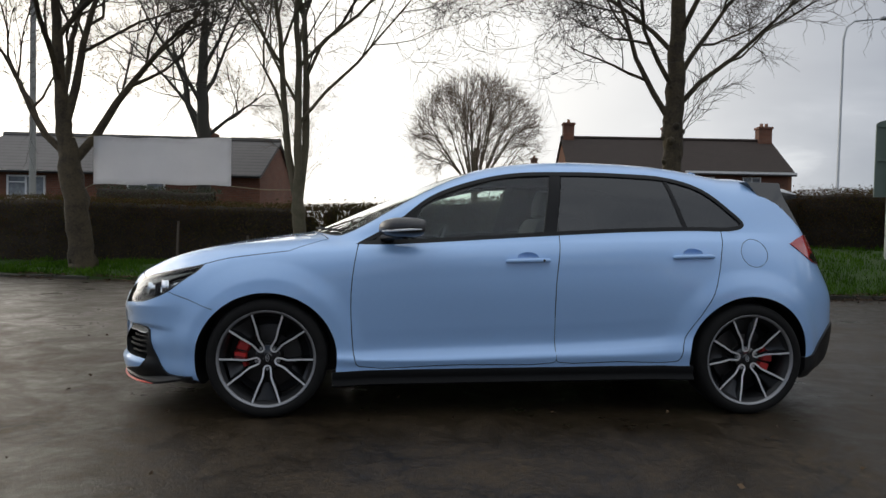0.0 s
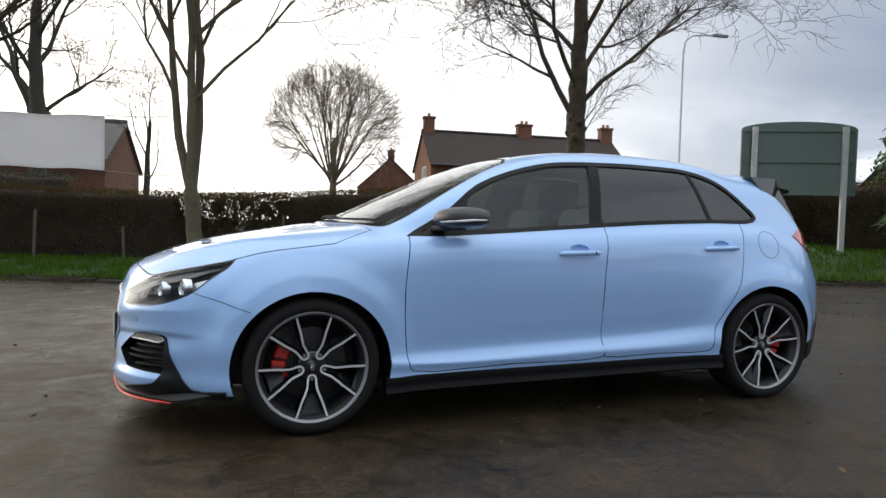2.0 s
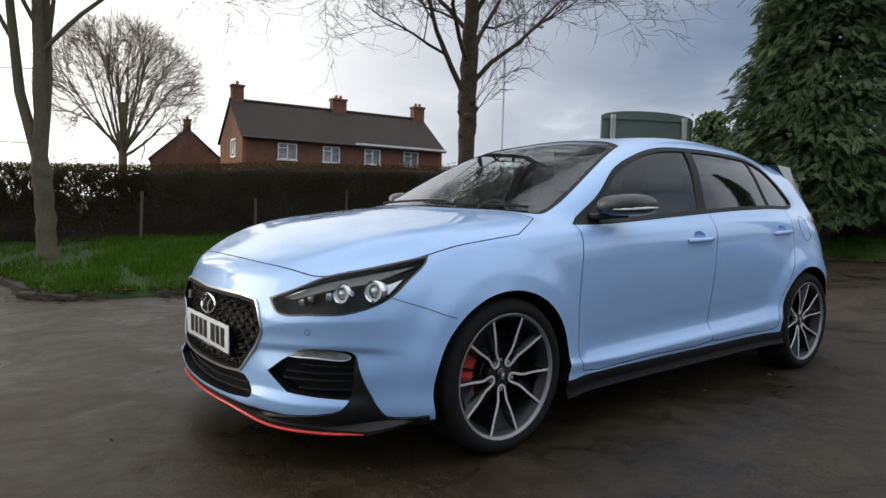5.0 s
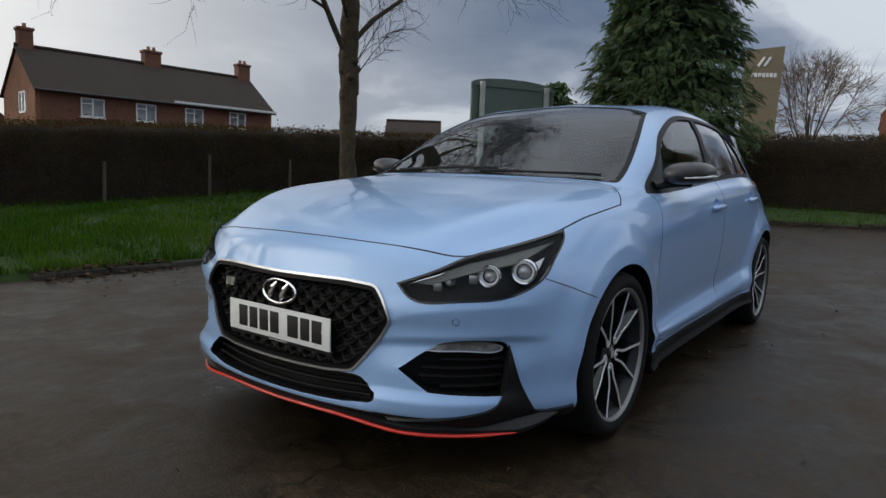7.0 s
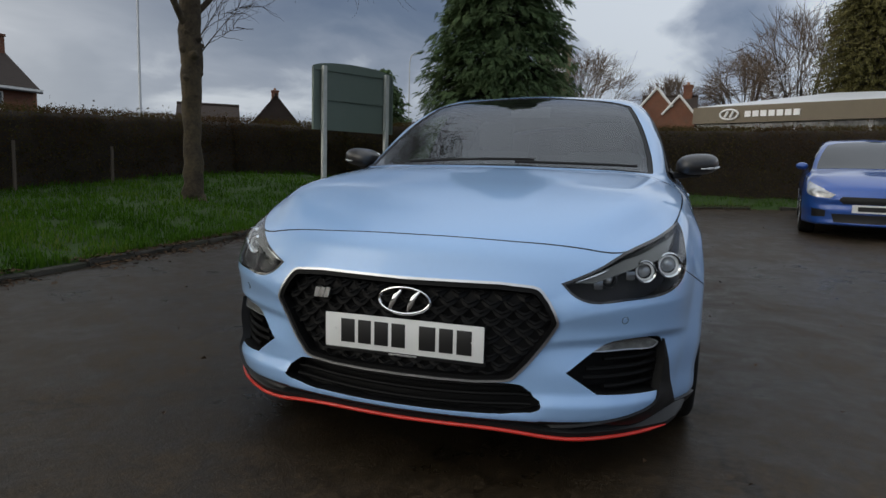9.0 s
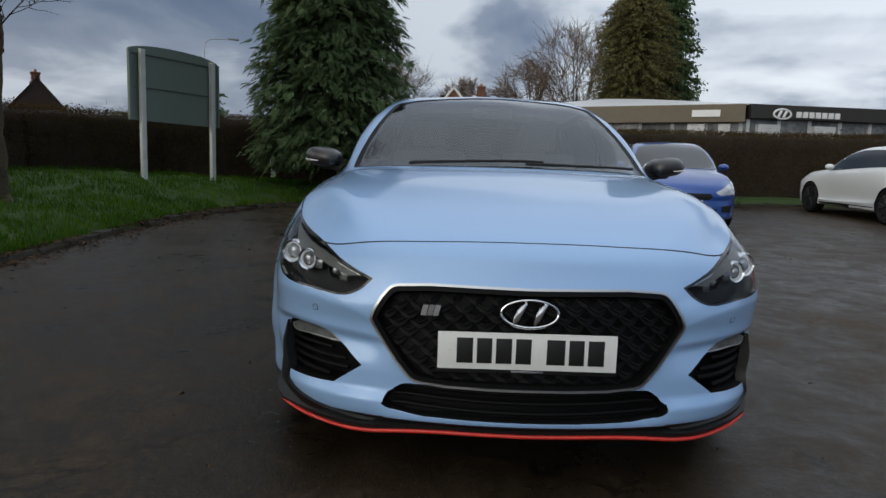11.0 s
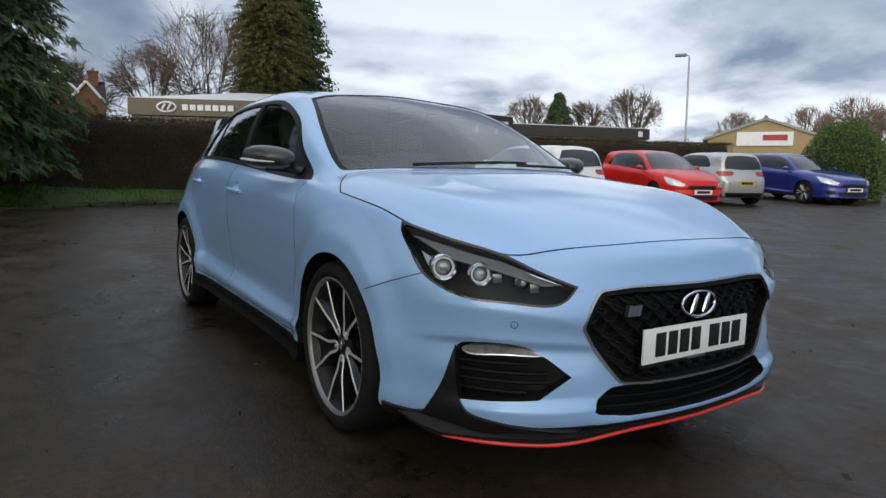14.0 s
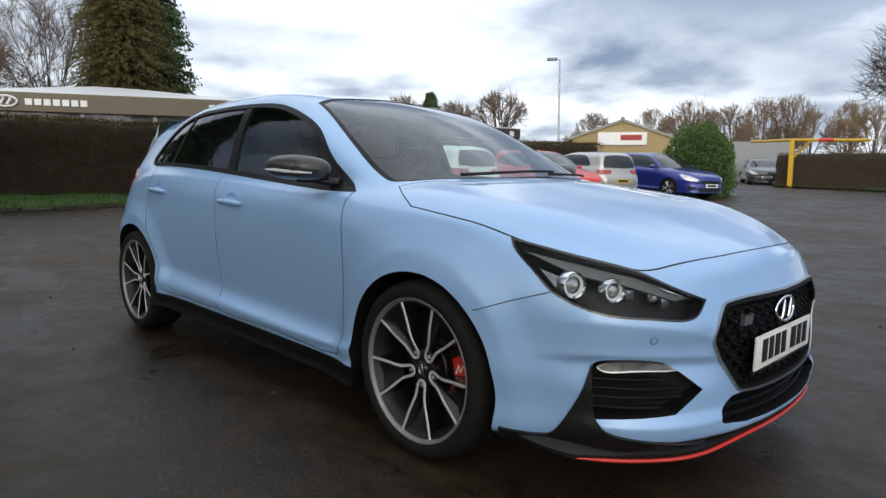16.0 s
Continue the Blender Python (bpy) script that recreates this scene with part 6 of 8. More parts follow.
def hero_cabin(car):
    """Seats, dash and wheel, seen through the panes."""
    bm = bm_new()
    box(bm, 0.42, -0.72, 0.70, 0.86, 0.72, 0.93, 0.05)
    box(bm, 0.20, -0.66, 0.80, 0.50, 0.66, 0.935, 0.03)
    part("dashboard", bm, CABIN, car, "dark dashboard")
    bm = bm_new()
    tube(bm, [(0.98 + 0.07 * math.sin(a), 0.37 + 0.175 * math.cos(a), 0.86 + 0.165 * math.sin(a)) for a in np.linspace(0, 2 * math.pi, 33)], 0.015, 8, False)
    tube(bm, [(0.98, 0.20, 0.86), (0.96, 0.37, 0.85), (0.98, 0.54, 0.86)], [0.014, 0.05, 0.014], 8)
    part("steering_wheel", bm, CABIN, car, "dark steering wheel")
    for x, y in ((1.32, 0.37), (1.32, -0.37), (2.12, 0.40), (2.12, 0.0), (2.12, -0.40)):
        front = x < 2
        bm = bm_new()
        w = 0.25 if front else 0.2
        box(bm, x - 0.28, y - w, 0.42, x + 0.25, y + w, 0.62, 0.06)
        box(bm, 0, -w, 0, 0.14, w, 0.62, 0.06, Matrix.Translation((x + 0.16, y, 0.52)) @ Matrix.Rotation(radians(18), 4, "Y"))
        part("seat", bm, SEATS, car, "dark cloth seat")
        bm = bm_new()
        box(bm, 0, -0.12, 0, 0.09, 0.12, 0.19, 0.04, Matrix.Translation((x + 0.37, y, 1.115 if front else 1.08)) @ Matrix.Rotation(radians(12), 4, "Y"))
        part("headrest", bm, SEATS, car, "dark headrest")
    bm = bm_new()
    box(bm, 1.02, -0.115, 1.255, 1.05, 0.115, 1.32, 0.014)
    part("rear_view_mirror", bm, TRIM_DARK, car, "black rear-view mirror")


def hero_car():
    car = empty("car", "light blue hatchback with red-edged splitter on wet asphalt", "car")
    hero_body(car)
    for ax, s, turn, spun in ((0.0, -1, 0, 90), (0.0, 1, 180, 90), (AXLE, -1, 180, -90 + 8), (AXLE, 1, 0, -90 + 15)):
        hero_wheel(car, ax, s, turn, spun)
    for s in (1, -1):
        hero_lamps(car, s)
        hero_sides(car, s)
    hero_front(car)
    hero_top(car)
    hero_cabin(car)
    return car


hero_car()
# ---- trees ----
class Tubes:
    """Many tapered tubes gathered into one mesh."""

    def __init__(self):
        self.v, self.f = [], []

    def add(self, pts, radii, sides):
        rings, prev = [], None
        for i, p in enumerate(pts):
            d = (pts[min(i + 1, len(pts) - 1)] - pts[max(i - 1, 0)]).normalized()
            a = d.orthogonal() if prev is None else prev - d * prev.dot(d)
            a.normalize()
            prev = a
            b = d.cross(a)
            j = len(self.v)
            for k in range(sides):
                t = 2 * math.pi * k / sides
                self.v.append(tuple(p + (a * math.cos(t) + b * math.sin(t)) * radii[i]))
            rings.append(j)
        for r0, r1 in zip(rings, rings[1:]):
            for k in range(sides):
                self.f.append((r0 + k, r0 + (k + 1) % sides, r1 + (k + 1) % sides, r1 + k))

    def mesh(self, name):
        me = bpy.data.meshes.new(name)
        me.from_pydata(self.v, [], self.f)
        return me


BARK = mat("grey-green bark", (0.15, 0.115, 0.075), 0.9, 0, (0.075, 0.075, 0.04), 5.0, 0.9, bump=0.9, bump_scale=28)
BARK_DARK = mat("dark bark", (0.05, 0.042, 0.034), 0.9, 0, (0.035, 0.038, 0.025), 6.0, 0.8, bump=0.7, bump_scale=30)
# twigs of far trees: haze and sky bleed put into a paler colour
HAZED_TWIGS = mat("haze-paled twigs", (0.13, 0.095, 0.068), 0.9, 0, (0.17, 0.125, 0.085), 0.5, 0.8)
BARK_MID = mat("dark mottled bark", (0.026, 0.019, 0.012), 0.9, 0, (0.100, 0.075, 0.040), 3.6, 1.0, bump=1.0, bump_scale=16)
TWIGS = mat("winter twigs", (0.048, 0.038, 0.030), 0.85, 0, (0.07, 0.055, 0.042), 5.0, 0.7)


def grow(limbs, twigs, rnd, p, d, length, radius, level, depth, spread, up, sides=(9, 7, 5, 4, 3), fine=0.0045):
    """One branch with its side branches."""
    n = 5 if level < 2 else 4
    pts, rad = [p.copy()], [radius]
    d = d.normalized()
    for k in range(n):
        wob = Vector((rnd.gauss(0, 1), rnd.gauss(0, 1), rnd.gauss(0, 0.6))) * (0.13 + 0.06 * level)
        d = (d + wob + Vector((0, 0, up))).normalized()
        p = p + d * (length / n)
        pts.append(p.copy())
        rad.append(radius * (1 - 0.72 * (k + 1) / n))
    (limbs if level < 2 else twigs).add(pts, rad, sides[min(level, 4)])
    if level >= depth:
        return
    kids = (6, 7, 6, 5, 4)[min(level, 4)]
    for k in range(kids):
        f = 0.25 + 0.75 * (k + rnd.random()) / kids
        i = min(int(f * n), n - 1)
        q = pts[i].lerp(pts[i + 1], f * n - i)
        axis = (pts[i + 1] - pts[i]).normalized()
        side = axis.orthogonal().normalized()
        side.rotate(Matrix.Rotation(rnd.uniform(0, 6.28), 3, axis))
        nd = (axis + side * rnd.uniform(0.55, 1.15) * spread).normalized()
        grow(limbs, twigs, rnd, q, nd, length * rnd.uniform(0.48, 0.76), max(rad[i] * rnd.uniform(0.42, 0.60), fine), level + 1, depth, spread, up, sides, fine)


def bare_tree(label, at, stem, limbs_list, seed, depth=3, bark=BARK, spread=1.0, up=0.06, category="tree", thin=0.72, stretch=1.2, fine=0.0045, knobs=()):
    """A leafless tree: stem is a list of (dx, dy, height, radius); limbs are (height, heading, rise, length, radius)."""
    rnd = random.Random(seed)
    tree = empty("tree", label, category, at)
    st = Tubes()
    pts = [Vector((x, y, z)) for x, y, z, _ in stem]
    rad = [r for *_, r in stem]
    fine_p, fine_r = [], []
    for i in range(len(pts) - 1):
        for t in np.linspace(0, 1, 5, endpoint=False):
            fine_p.append(pts[i].lerp(pts[i + 1], t) + Vector((rnd.gauss(0, 1), rnd.gauss(0, 1), 0)) * 0.012)
            fine_r.append((rad[i] + (rad[i + 1] - rad[i]) * t) * rnd.uniform(0.94, 1.07))
    fine_p.append(pts[-1])
    fine_r.append(rad[-1])
    st.add(fine_p, fine_r, 14)
    for z, heading, size in knobs:
        i = min(range(len(fine_p)), key=lambda k: abs(fine_p[k].z - z))
        out = Vector((math.cos(radians(heading)), math.sin(radians(heading)), 0.35))
        a = fine_p[i] + out * fine_r[i] * 0.6
        st.add([a, a + out * size * 0.55, a + out * size * 0.9, a + out * size * 1.05], [size * 0.75, size * 0.62, size * 0.40, size * 0.08], 8)
    link("trunk", st.mesh("trunk"), bark, tree, "", True, 0)
    twigs = Tubes()
    for z, heading, rise, length, radius in limbs_list:
        i = min(range(len(fine_p)), key=lambda k: abs(fine_p[k].z - z))
        h, e = radians(heading), radians(rise)
        limb = Tubes()
        reach = depth if length > 1.3 else 2
        grow(limb, twigs, rnd, fine_p[i].copy(), Vector((math.cos(h) * math.cos(e), math.sin(h) * math.cos(e), math.sin(e))), length * stretch, radius * thin, 0, reach, spread, up, fine=fine)
        link("limb", limb.mesh("limb"), bark, tree, "", True, 0)
    tagged(link("crown", twigs.mesh("crown"), TWIGS if at[1] < 15 and at[0] < 15 else HAZED_TWIGS, tree, "", False), "fine bare twigs", kind="stuff")
    return tree


def near_trees():
    rnd = random.Random(4)
    # thick stem that forks low, beside the banner
    x, y = -4.87, 8.32
    bare_tree("bare thick-stemmed tree on the grass holding a banner", (x, y, verge(x, y) - 0.05), [(0.05, 0, -0.1, 0.30), (0.0, 0, 0.12, 0.235), (-0.06, 0, 0.9, 0.205), (-0.22, 0.0, 1.9, 0.20), (-0.36, 0.05, 2.7, 0.13), (-0.42, 0, 3.6, 0.10), (-0.5, 0, 5.2, 0.06)],
              [(1.9, 20, 55, 3.2, 0.13), (2.0, 165, 35, 2.6, 0.10), (2.5, 30, 62, 3.6, 0.12), (3.0, 120, 60, 3.2, 0.10), (3.4, 280, 55, 2.8, 0.08), (5.0, 80, 75, 3.0, 0.08), (5.0, 200, 55, 2.8, 0.07), (4.2, 350, 50, 3.0, 0.07)], 11, 4, BARK_MID)
    # slender tree with three stems
    x, y = -0.70, 6.85
    bare_tree("slender bare tree with three pale stems on the grass", (x, y, verge(x, y) - 0.05), [(0, 0, -0.1, 0.165), (0.0, 0, 0.15, 0.115), (-0.03, 0, 0.8, 0.108), (-0.06, 0, 1.15, 0.125), (-0.08, 0, 1.4, 0.070), (-0.10, 0.0, 2.6, 0.065), (-0.12, 0.02, 4.2, 0.05), (-0.15, 0.05, 5.6, 0.03)],
              [(1.16, 172, 78, 4.2, 0.100), (1.22, 8, 83, 4.6, 0.105), (2.9, 200, 55, 2.2, 0.04), (3.4, 20, 42, 3.0, 0.05), (2.6, 350, 48, 3.0, 0.045), (4.0, 90, 55, 2.2, 0.04), (4.4, 10, 40, 2.8, 0.04), (4.6, 320, 60, 2.0, 0.035), (5.4, 120, 75, 2.0, 0.03)], 23, 4, BARK, 0.85)
    # upright tree with a knobbly trunk
    x, y = 5.38, 5.88
    bare_tree("upright bare tree with a knobbly trunk on the grass", (x, y, verge(x, y) - 0.06), [(0, 0, -0.1, 0.21), (0, 0, 0.15, 0.150), (-0.02, 0, 0.9, 0.130), (-0.03, 0, 1.7, 0.135), (-0.04, -0.03, 2.1, 0.165), (-0.03, 0.0, 2.5, 0.150), (-0.02, 0, 3.3, 0.140), (0, 0, 4.6, 0.115), (0.02, 0, 6.4, 0.06)],
              [(2.45, 160, 55, 3.0, 0.075), (2.6, 330, 55, 2.8, 0.065), (2.9, 200, 50, 2.8, 0.06), (3.2, 20, 48, 2.8, 0.07), (3.6, 120, 55, 2.8, 0.06), (3.9, 290, 50, 2.8, 0.065), (4.4, 180, 45, 2.6, 0.06), (4.6, 350, 50, 2.8, 0.06), (5.4, 240, 55, 2.2, 0.05), (5.6, 60, 60, 2.2, 0.05), (6.2, 100, 75, 2.0, 0.05), (2.0, 300, 60, 0.9, 0.018), (2.15, 330, 70, 1.1, 0.016)], 37, 4, BARK_MID, stretch=1.05, knobs=[(1.62, 250, 0.07), (1.75, 190, 0.09), (1.9, 300, 0.08), (2.0, 120, 0.07), (2.1, 230, 0.11), (2.2, 170, 0.10), (2.28, 330, 0.09), (2.35, 270, 0.10), (2.45, 200, 0.08), (2.6, 150, 0.08), (2.75, 260, 0.07), (3.0, 220, 0.07), (1.2, 210, 0.05)])
    # farther trees across the road
    bare_tree("large bare tree standing behind the low houses", (-6.1, 21.5, 0.3), [(0, 0, 0, 0.36), (0, 0, 2.2, 0.27), (0.0, 0, 4.0, 0.25), (-0.1, 0, 6.0, 0.20), (0.0, 0, 8.5, 0.13)],
              [(3.6, 160, 48, 4.4, 0.17), (4.2, 25, 40, 2.6, 0.11), (4.6, 140, 40, 4.0, 0.12), (5.2, 200, 55, 3.8, 0.12), (5.6, 40, 50, 3.6, 0.12), (6.4, 330, 55, 3.4, 0.11), (7.2, 110, 60, 3.4, 0.10), (8.2, 60, 70, 3.2, 0.09)], 41, 4, BARK_DARK)
    bare_tree("small bare tree between the low house and the hedge", (-3.0, 24.5, 0.3), [(0, 0, 0, 0.16), (0, 0, 2.0, 0.12), (0.1, 0, 4.5, 0.06)],
              [(2.2, 30, 60, 2.0, 0.05), (2.8, 150, 60, 2.2, 0.05), (3.3, 270, 60, 2.0, 0.04), (4.3, 80, 75, 2.0, 0.04)], 43, 3, BARK_DARK)


def crown_tree(label, at, fork, middle, wide, tall, seed, limbs=10, seconds=7, thirds=6, fine=0.007, stem_r=0.34, bark=BARK_DARK, twig=None):
    """A bare tree whose boughs fan upwards and outwards into a rounded crown round its middle height."""
    tree = empty("tree", label, "tree", at)
    boughs, sprigs = Tubes(), Tubes()
    fan_crown(boughs, sprigs, Vector((0, 0, 0)), random.Random(seed), fork, middle, wide, tall, limbs, seconds, thirds, fine, stem_r)
    link("trunk", boughs.mesh("trunk"), bark, tree, "", True, 0)
    tagged(link("crown", sprigs.mesh("crown"), twig or TWIGS, tree, "", False), "fine bare twigs", kind="stuff")
    return tree


def fan_crown(boughs, sprigs, foot, rnd, fork, middle, wide, tall, limbs, seconds, thirds, fine, stem_r):
    def shell(d, f):
        """The point a share f of the way out through the crown along a direction."""
        return foot + Vector((d.x * wide * f, d.y * wide * f, middle + d.z * tall * f))

    def near(d, wide_):
        return (d + Vector((rnd.gauss(0, 1), rnd.gauss(0, 1), rnd.gauss(0, 1))) * wide_).normalized()

    def bend(a, b, way, share, n=4):
        """Points from a to b that set out along way."""
        k = a + way * (b - a).length * share
        return [a * (1 - t) ** 2 + k * 2 * t * (1 - t) + b * t * t for t in [i / n for i in range(n + 1)]]

    up = Vector((0, 0, 1))
    top = foot + Vector((rnd.uniform(-0.1, 0.1), 0, fork))
    boughs.add([foot, foot.lerp(top, 0.5), top, top.lerp(shell(up, 0.35), 0.6)], [stem_r, stem_r * 0.8, stem_r * 0.72, stem_r * 0.4], 9)
    for i in range(limbs):
        a = 2.39996 * i + rnd.uniform(-0.2, 0.2)
        rise = math.sin(radians(-20 + 100 * (i + 0.5) / limbs))
        d = Vector((math.cos(a) * math.sqrt(1 - rise * rise), math.sin(a) * math.sqrt(1 - rise * rise), rise))
        root = top + Vector((0, 0, rnd.uniform(-0.12, 0.10) * fork))
        main = bend(root, shell(d, 0.62), (d + up * 0.9).normalized(), 0.45, 5)
        r = stem_r * rnd.uniform(0.26, 0.36)
        boughs.add(main, [r, r * 0.85, r * 0.7, r * 0.55, r * 0.42, r * 0.3], 6)
        for j in range(seconds):
            k = 1 + int(4 * (j + rnd.random()) / seconds)
            d2 = near(d, 0.34)
            p = main[k].lerp(main[min(k + 1, 5)], rnd.random())
            second = bend(p, shell(d2, 0.85), (main[5] - main[3]).normalized() + up * 0.2, 0.4)
            r2 = max(r * 0.32, fine * 1.6)
            boughs.add(second, [r2, r2 * 0.8, r2 * 0.6, r2 * 0.45, r2 * 0.3], 4)
            for m in range(thirds):
                q = second[1 + m % 3].lerp(second[2 + m % 3], rnd.random())
                d3 = near(d2, 0.20)
                tip = shell(d3, rnd.uniform(0.88, 1.03))
                sprig = bend(q, tip, (second[4] - second[2]).normalized(), 0.4, 3)
                sprigs.add(sprig, [fine * 1.5, fine * 1.2, fine, fine * 0.5], 3)
                for h in range(4):
                    q2 = sprig[1 + h % 2].lerp(sprig[2 + h % 2], rnd.random())
                    w = ((tip - q).normalized() + Vector((rnd.gauss(0, 0.4), rnd.gauss(0, 0.4), rnd.gauss(0.12, 0.3)))) * wide * rnd.uniform(0.08, 0.20)
                    sprigs.add([q2, q2 + w * 0.5, q2 + w + Vector((0, 0, 0.02 * wide))], [fine, fine * 0.8, fine * 0.4], 3)


def far_trees():
    crown_tree("rounded bare pollarded tree across the road", (8.45, 47.5, 0.5), 3.6, 7.6, 5.6, 5.4, 51, 15, 8, 9, 0.010, 0.38, BARK, HAZED_TWIGS)
    for k, (x, y, tr, r, top) in enumerate([(62, 6.5, 4, 5.5, 12), (60, -1.5, 3.5, 3.5, 9), (58, -7.5, 4, 4.5, 10.5), (52, -10.5, 4, 5.5, 12.5), (42.4, -35.5, 3, 2.6, 7.2), (39.2, -39.0, 3, 2.4, 6.8), (36.3, -41.8, 3, 2.8, 7.9), (29, 46, 3, 3, 7)]):
        half = (top - tr * 0.8) / 2
        crown_tree("bare winter tree far behind the buildings", (x, y, 0.8), tr * 0.8, top - half, r * 0.9, half, 60 + k, 10, 6, 7, 0.015, 0.22, BARK_DARK, HAZED_TWIGS)
    # a line of bare trees far off, counted as one
    rnd = random.Random(9)
    limbs, twigs = Tubes(), Tubes()
    for k in range(24):
        a = radians(-56 - 30 * k / 23 + rnd.uniform(-0.6, 0.6))
        dist = rnd.uniform(72, 92)
        p = Vector((-1.6 + math.cos(a) * dist, 2.3 + math.sin(a) * dist, 0.8))
        h = rnd.uniform(5.2, 8.8)
        fan_crown(limbs, twigs, p, rnd, h * 0.28, h * 0.60, h * rnd.uniform(0.30, 0.40), h * 0.40, 8, 5, 8, 0.016, 0.20)
    far = empty("far_trees", "line of bare brown winter trees in the distance", "trees", kind="stuff")
    # bark and twigs lightened to stand in for distance haze
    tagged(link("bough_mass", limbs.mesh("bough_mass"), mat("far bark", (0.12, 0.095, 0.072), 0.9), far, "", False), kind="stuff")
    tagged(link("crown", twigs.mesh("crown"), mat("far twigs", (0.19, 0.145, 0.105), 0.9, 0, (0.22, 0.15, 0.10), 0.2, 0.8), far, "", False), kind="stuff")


NEEDLES = leafy("dark conifer sprays", [(0.040, 0.066, 0.030), (0.078, 0.122, 0.054), (0.118, 0.170, 0.078), (0.165, 0.205, 0.10)], 0.85, 0.9, 0.30)
NEEDLES_WARM = leafy("olive climber leaves", [(0.085, 0.085, 0.028), (0.135, 0.125, 0.045), (0.18, 0.155, 0.065)], 0.7, 0.4, 0.3)


def conifer(label, at, height, shape, seed, sprays, size, needles=NEEDLES, trunk_r=0.2, bare=0.0, per=34, droop=0.10, width=(0.20, 0.42)):
    """An evergreen of drooping sprays; shape gives the crown's radius by height."""
    rnd = random.Random(seed)
    tree = empty("tree", label, "tree", at)
    st = Tubes()
    st.add([Vector((0, 0, -0.1)), Vector((0.03, 0, height * 0.3)), Vector((0, 0.03, height * 0.7)), Vector((0, 0, height))], [trunk_r * 1.3, trunk_r, trunk_r * 0.6, 0.02], 10)
    link("trunk", st.mesh("trunk"), BARK_DARK, tree, "", True, 0)
    limbs = Tubes()
    vs, fs = [], []
    spread_ = size * (0.64 if per == 34 else 1.9)
    for k in range(int(sprays / per)):
        z = bare + (height - bare) * ((k + rnd.random()) / (sprays / per)) ** 0.9
        r = shape(z) * rnd.uniform(0.55, 1.10)
        a = rnd.uniform(0, 2 * math.pi)
        d = Vector((math.cos(a), math.sin(a), 0))
        tip = d * r + Vector((0, 0, z - droop * r))
        root = Vector((0, 0, z + 0.06 * r))
        mid = root.lerp(tip, 0.55) + Vector((0, 0, 0.10 * r))
        limbs.add([root, mid, tip], [0.022, 0.015, 0.004], 4)
        for j in range(per):
            f = rnd.uniform(0.30, 1.04) ** 0.7
            c = (root.lerp(mid, f / 0.55) if f < 0.55 else mid.lerp(tip, (f - 0.55) / 0.45))
            c = c + Vector((rnd.gauss(0, 1), rnd.gauss(0, 1), rnd.gauss(-0.35, 0.45))) * spread_
            way = (d * rnd.uniform(0.2, 0.9) + Vector((rnd.gauss(0, 0.5), rnd.gauss(0, 0.5), rnd.uniform(-1.2, -0.2)))).normalized()
            side = way.cross(Vector((rnd.gauss(0, 0.4), rnd.gauss(0, 0.4), 1))).normalized()
            ln, wd = size * rnd.uniform(0.7, 1.6), size * rnd.uniform(*width)
            n0 = len(vs)
            vs += [tuple(c), tuple(c + way * ln * 0.45 + side * wd), tuple(c + way * ln), tuple(c + way * ln * 0.45 - side * wd)]
            fs.append((n0, n0 + 1, n0 + 2, n0 + 3))
    tagged(link("bough_mass", limbs.mesh("bough_mass"), BARK_DARK, tree, "", True, 0), kind="stuff")
    me = bpy.data.meshes.new("foliage")
    me.from_pydata(vs, [], fs)
    tagged(link("foliage", me, needles, tree, "", False), "drooping evergreen sprays", kind="stuff")
    return tree


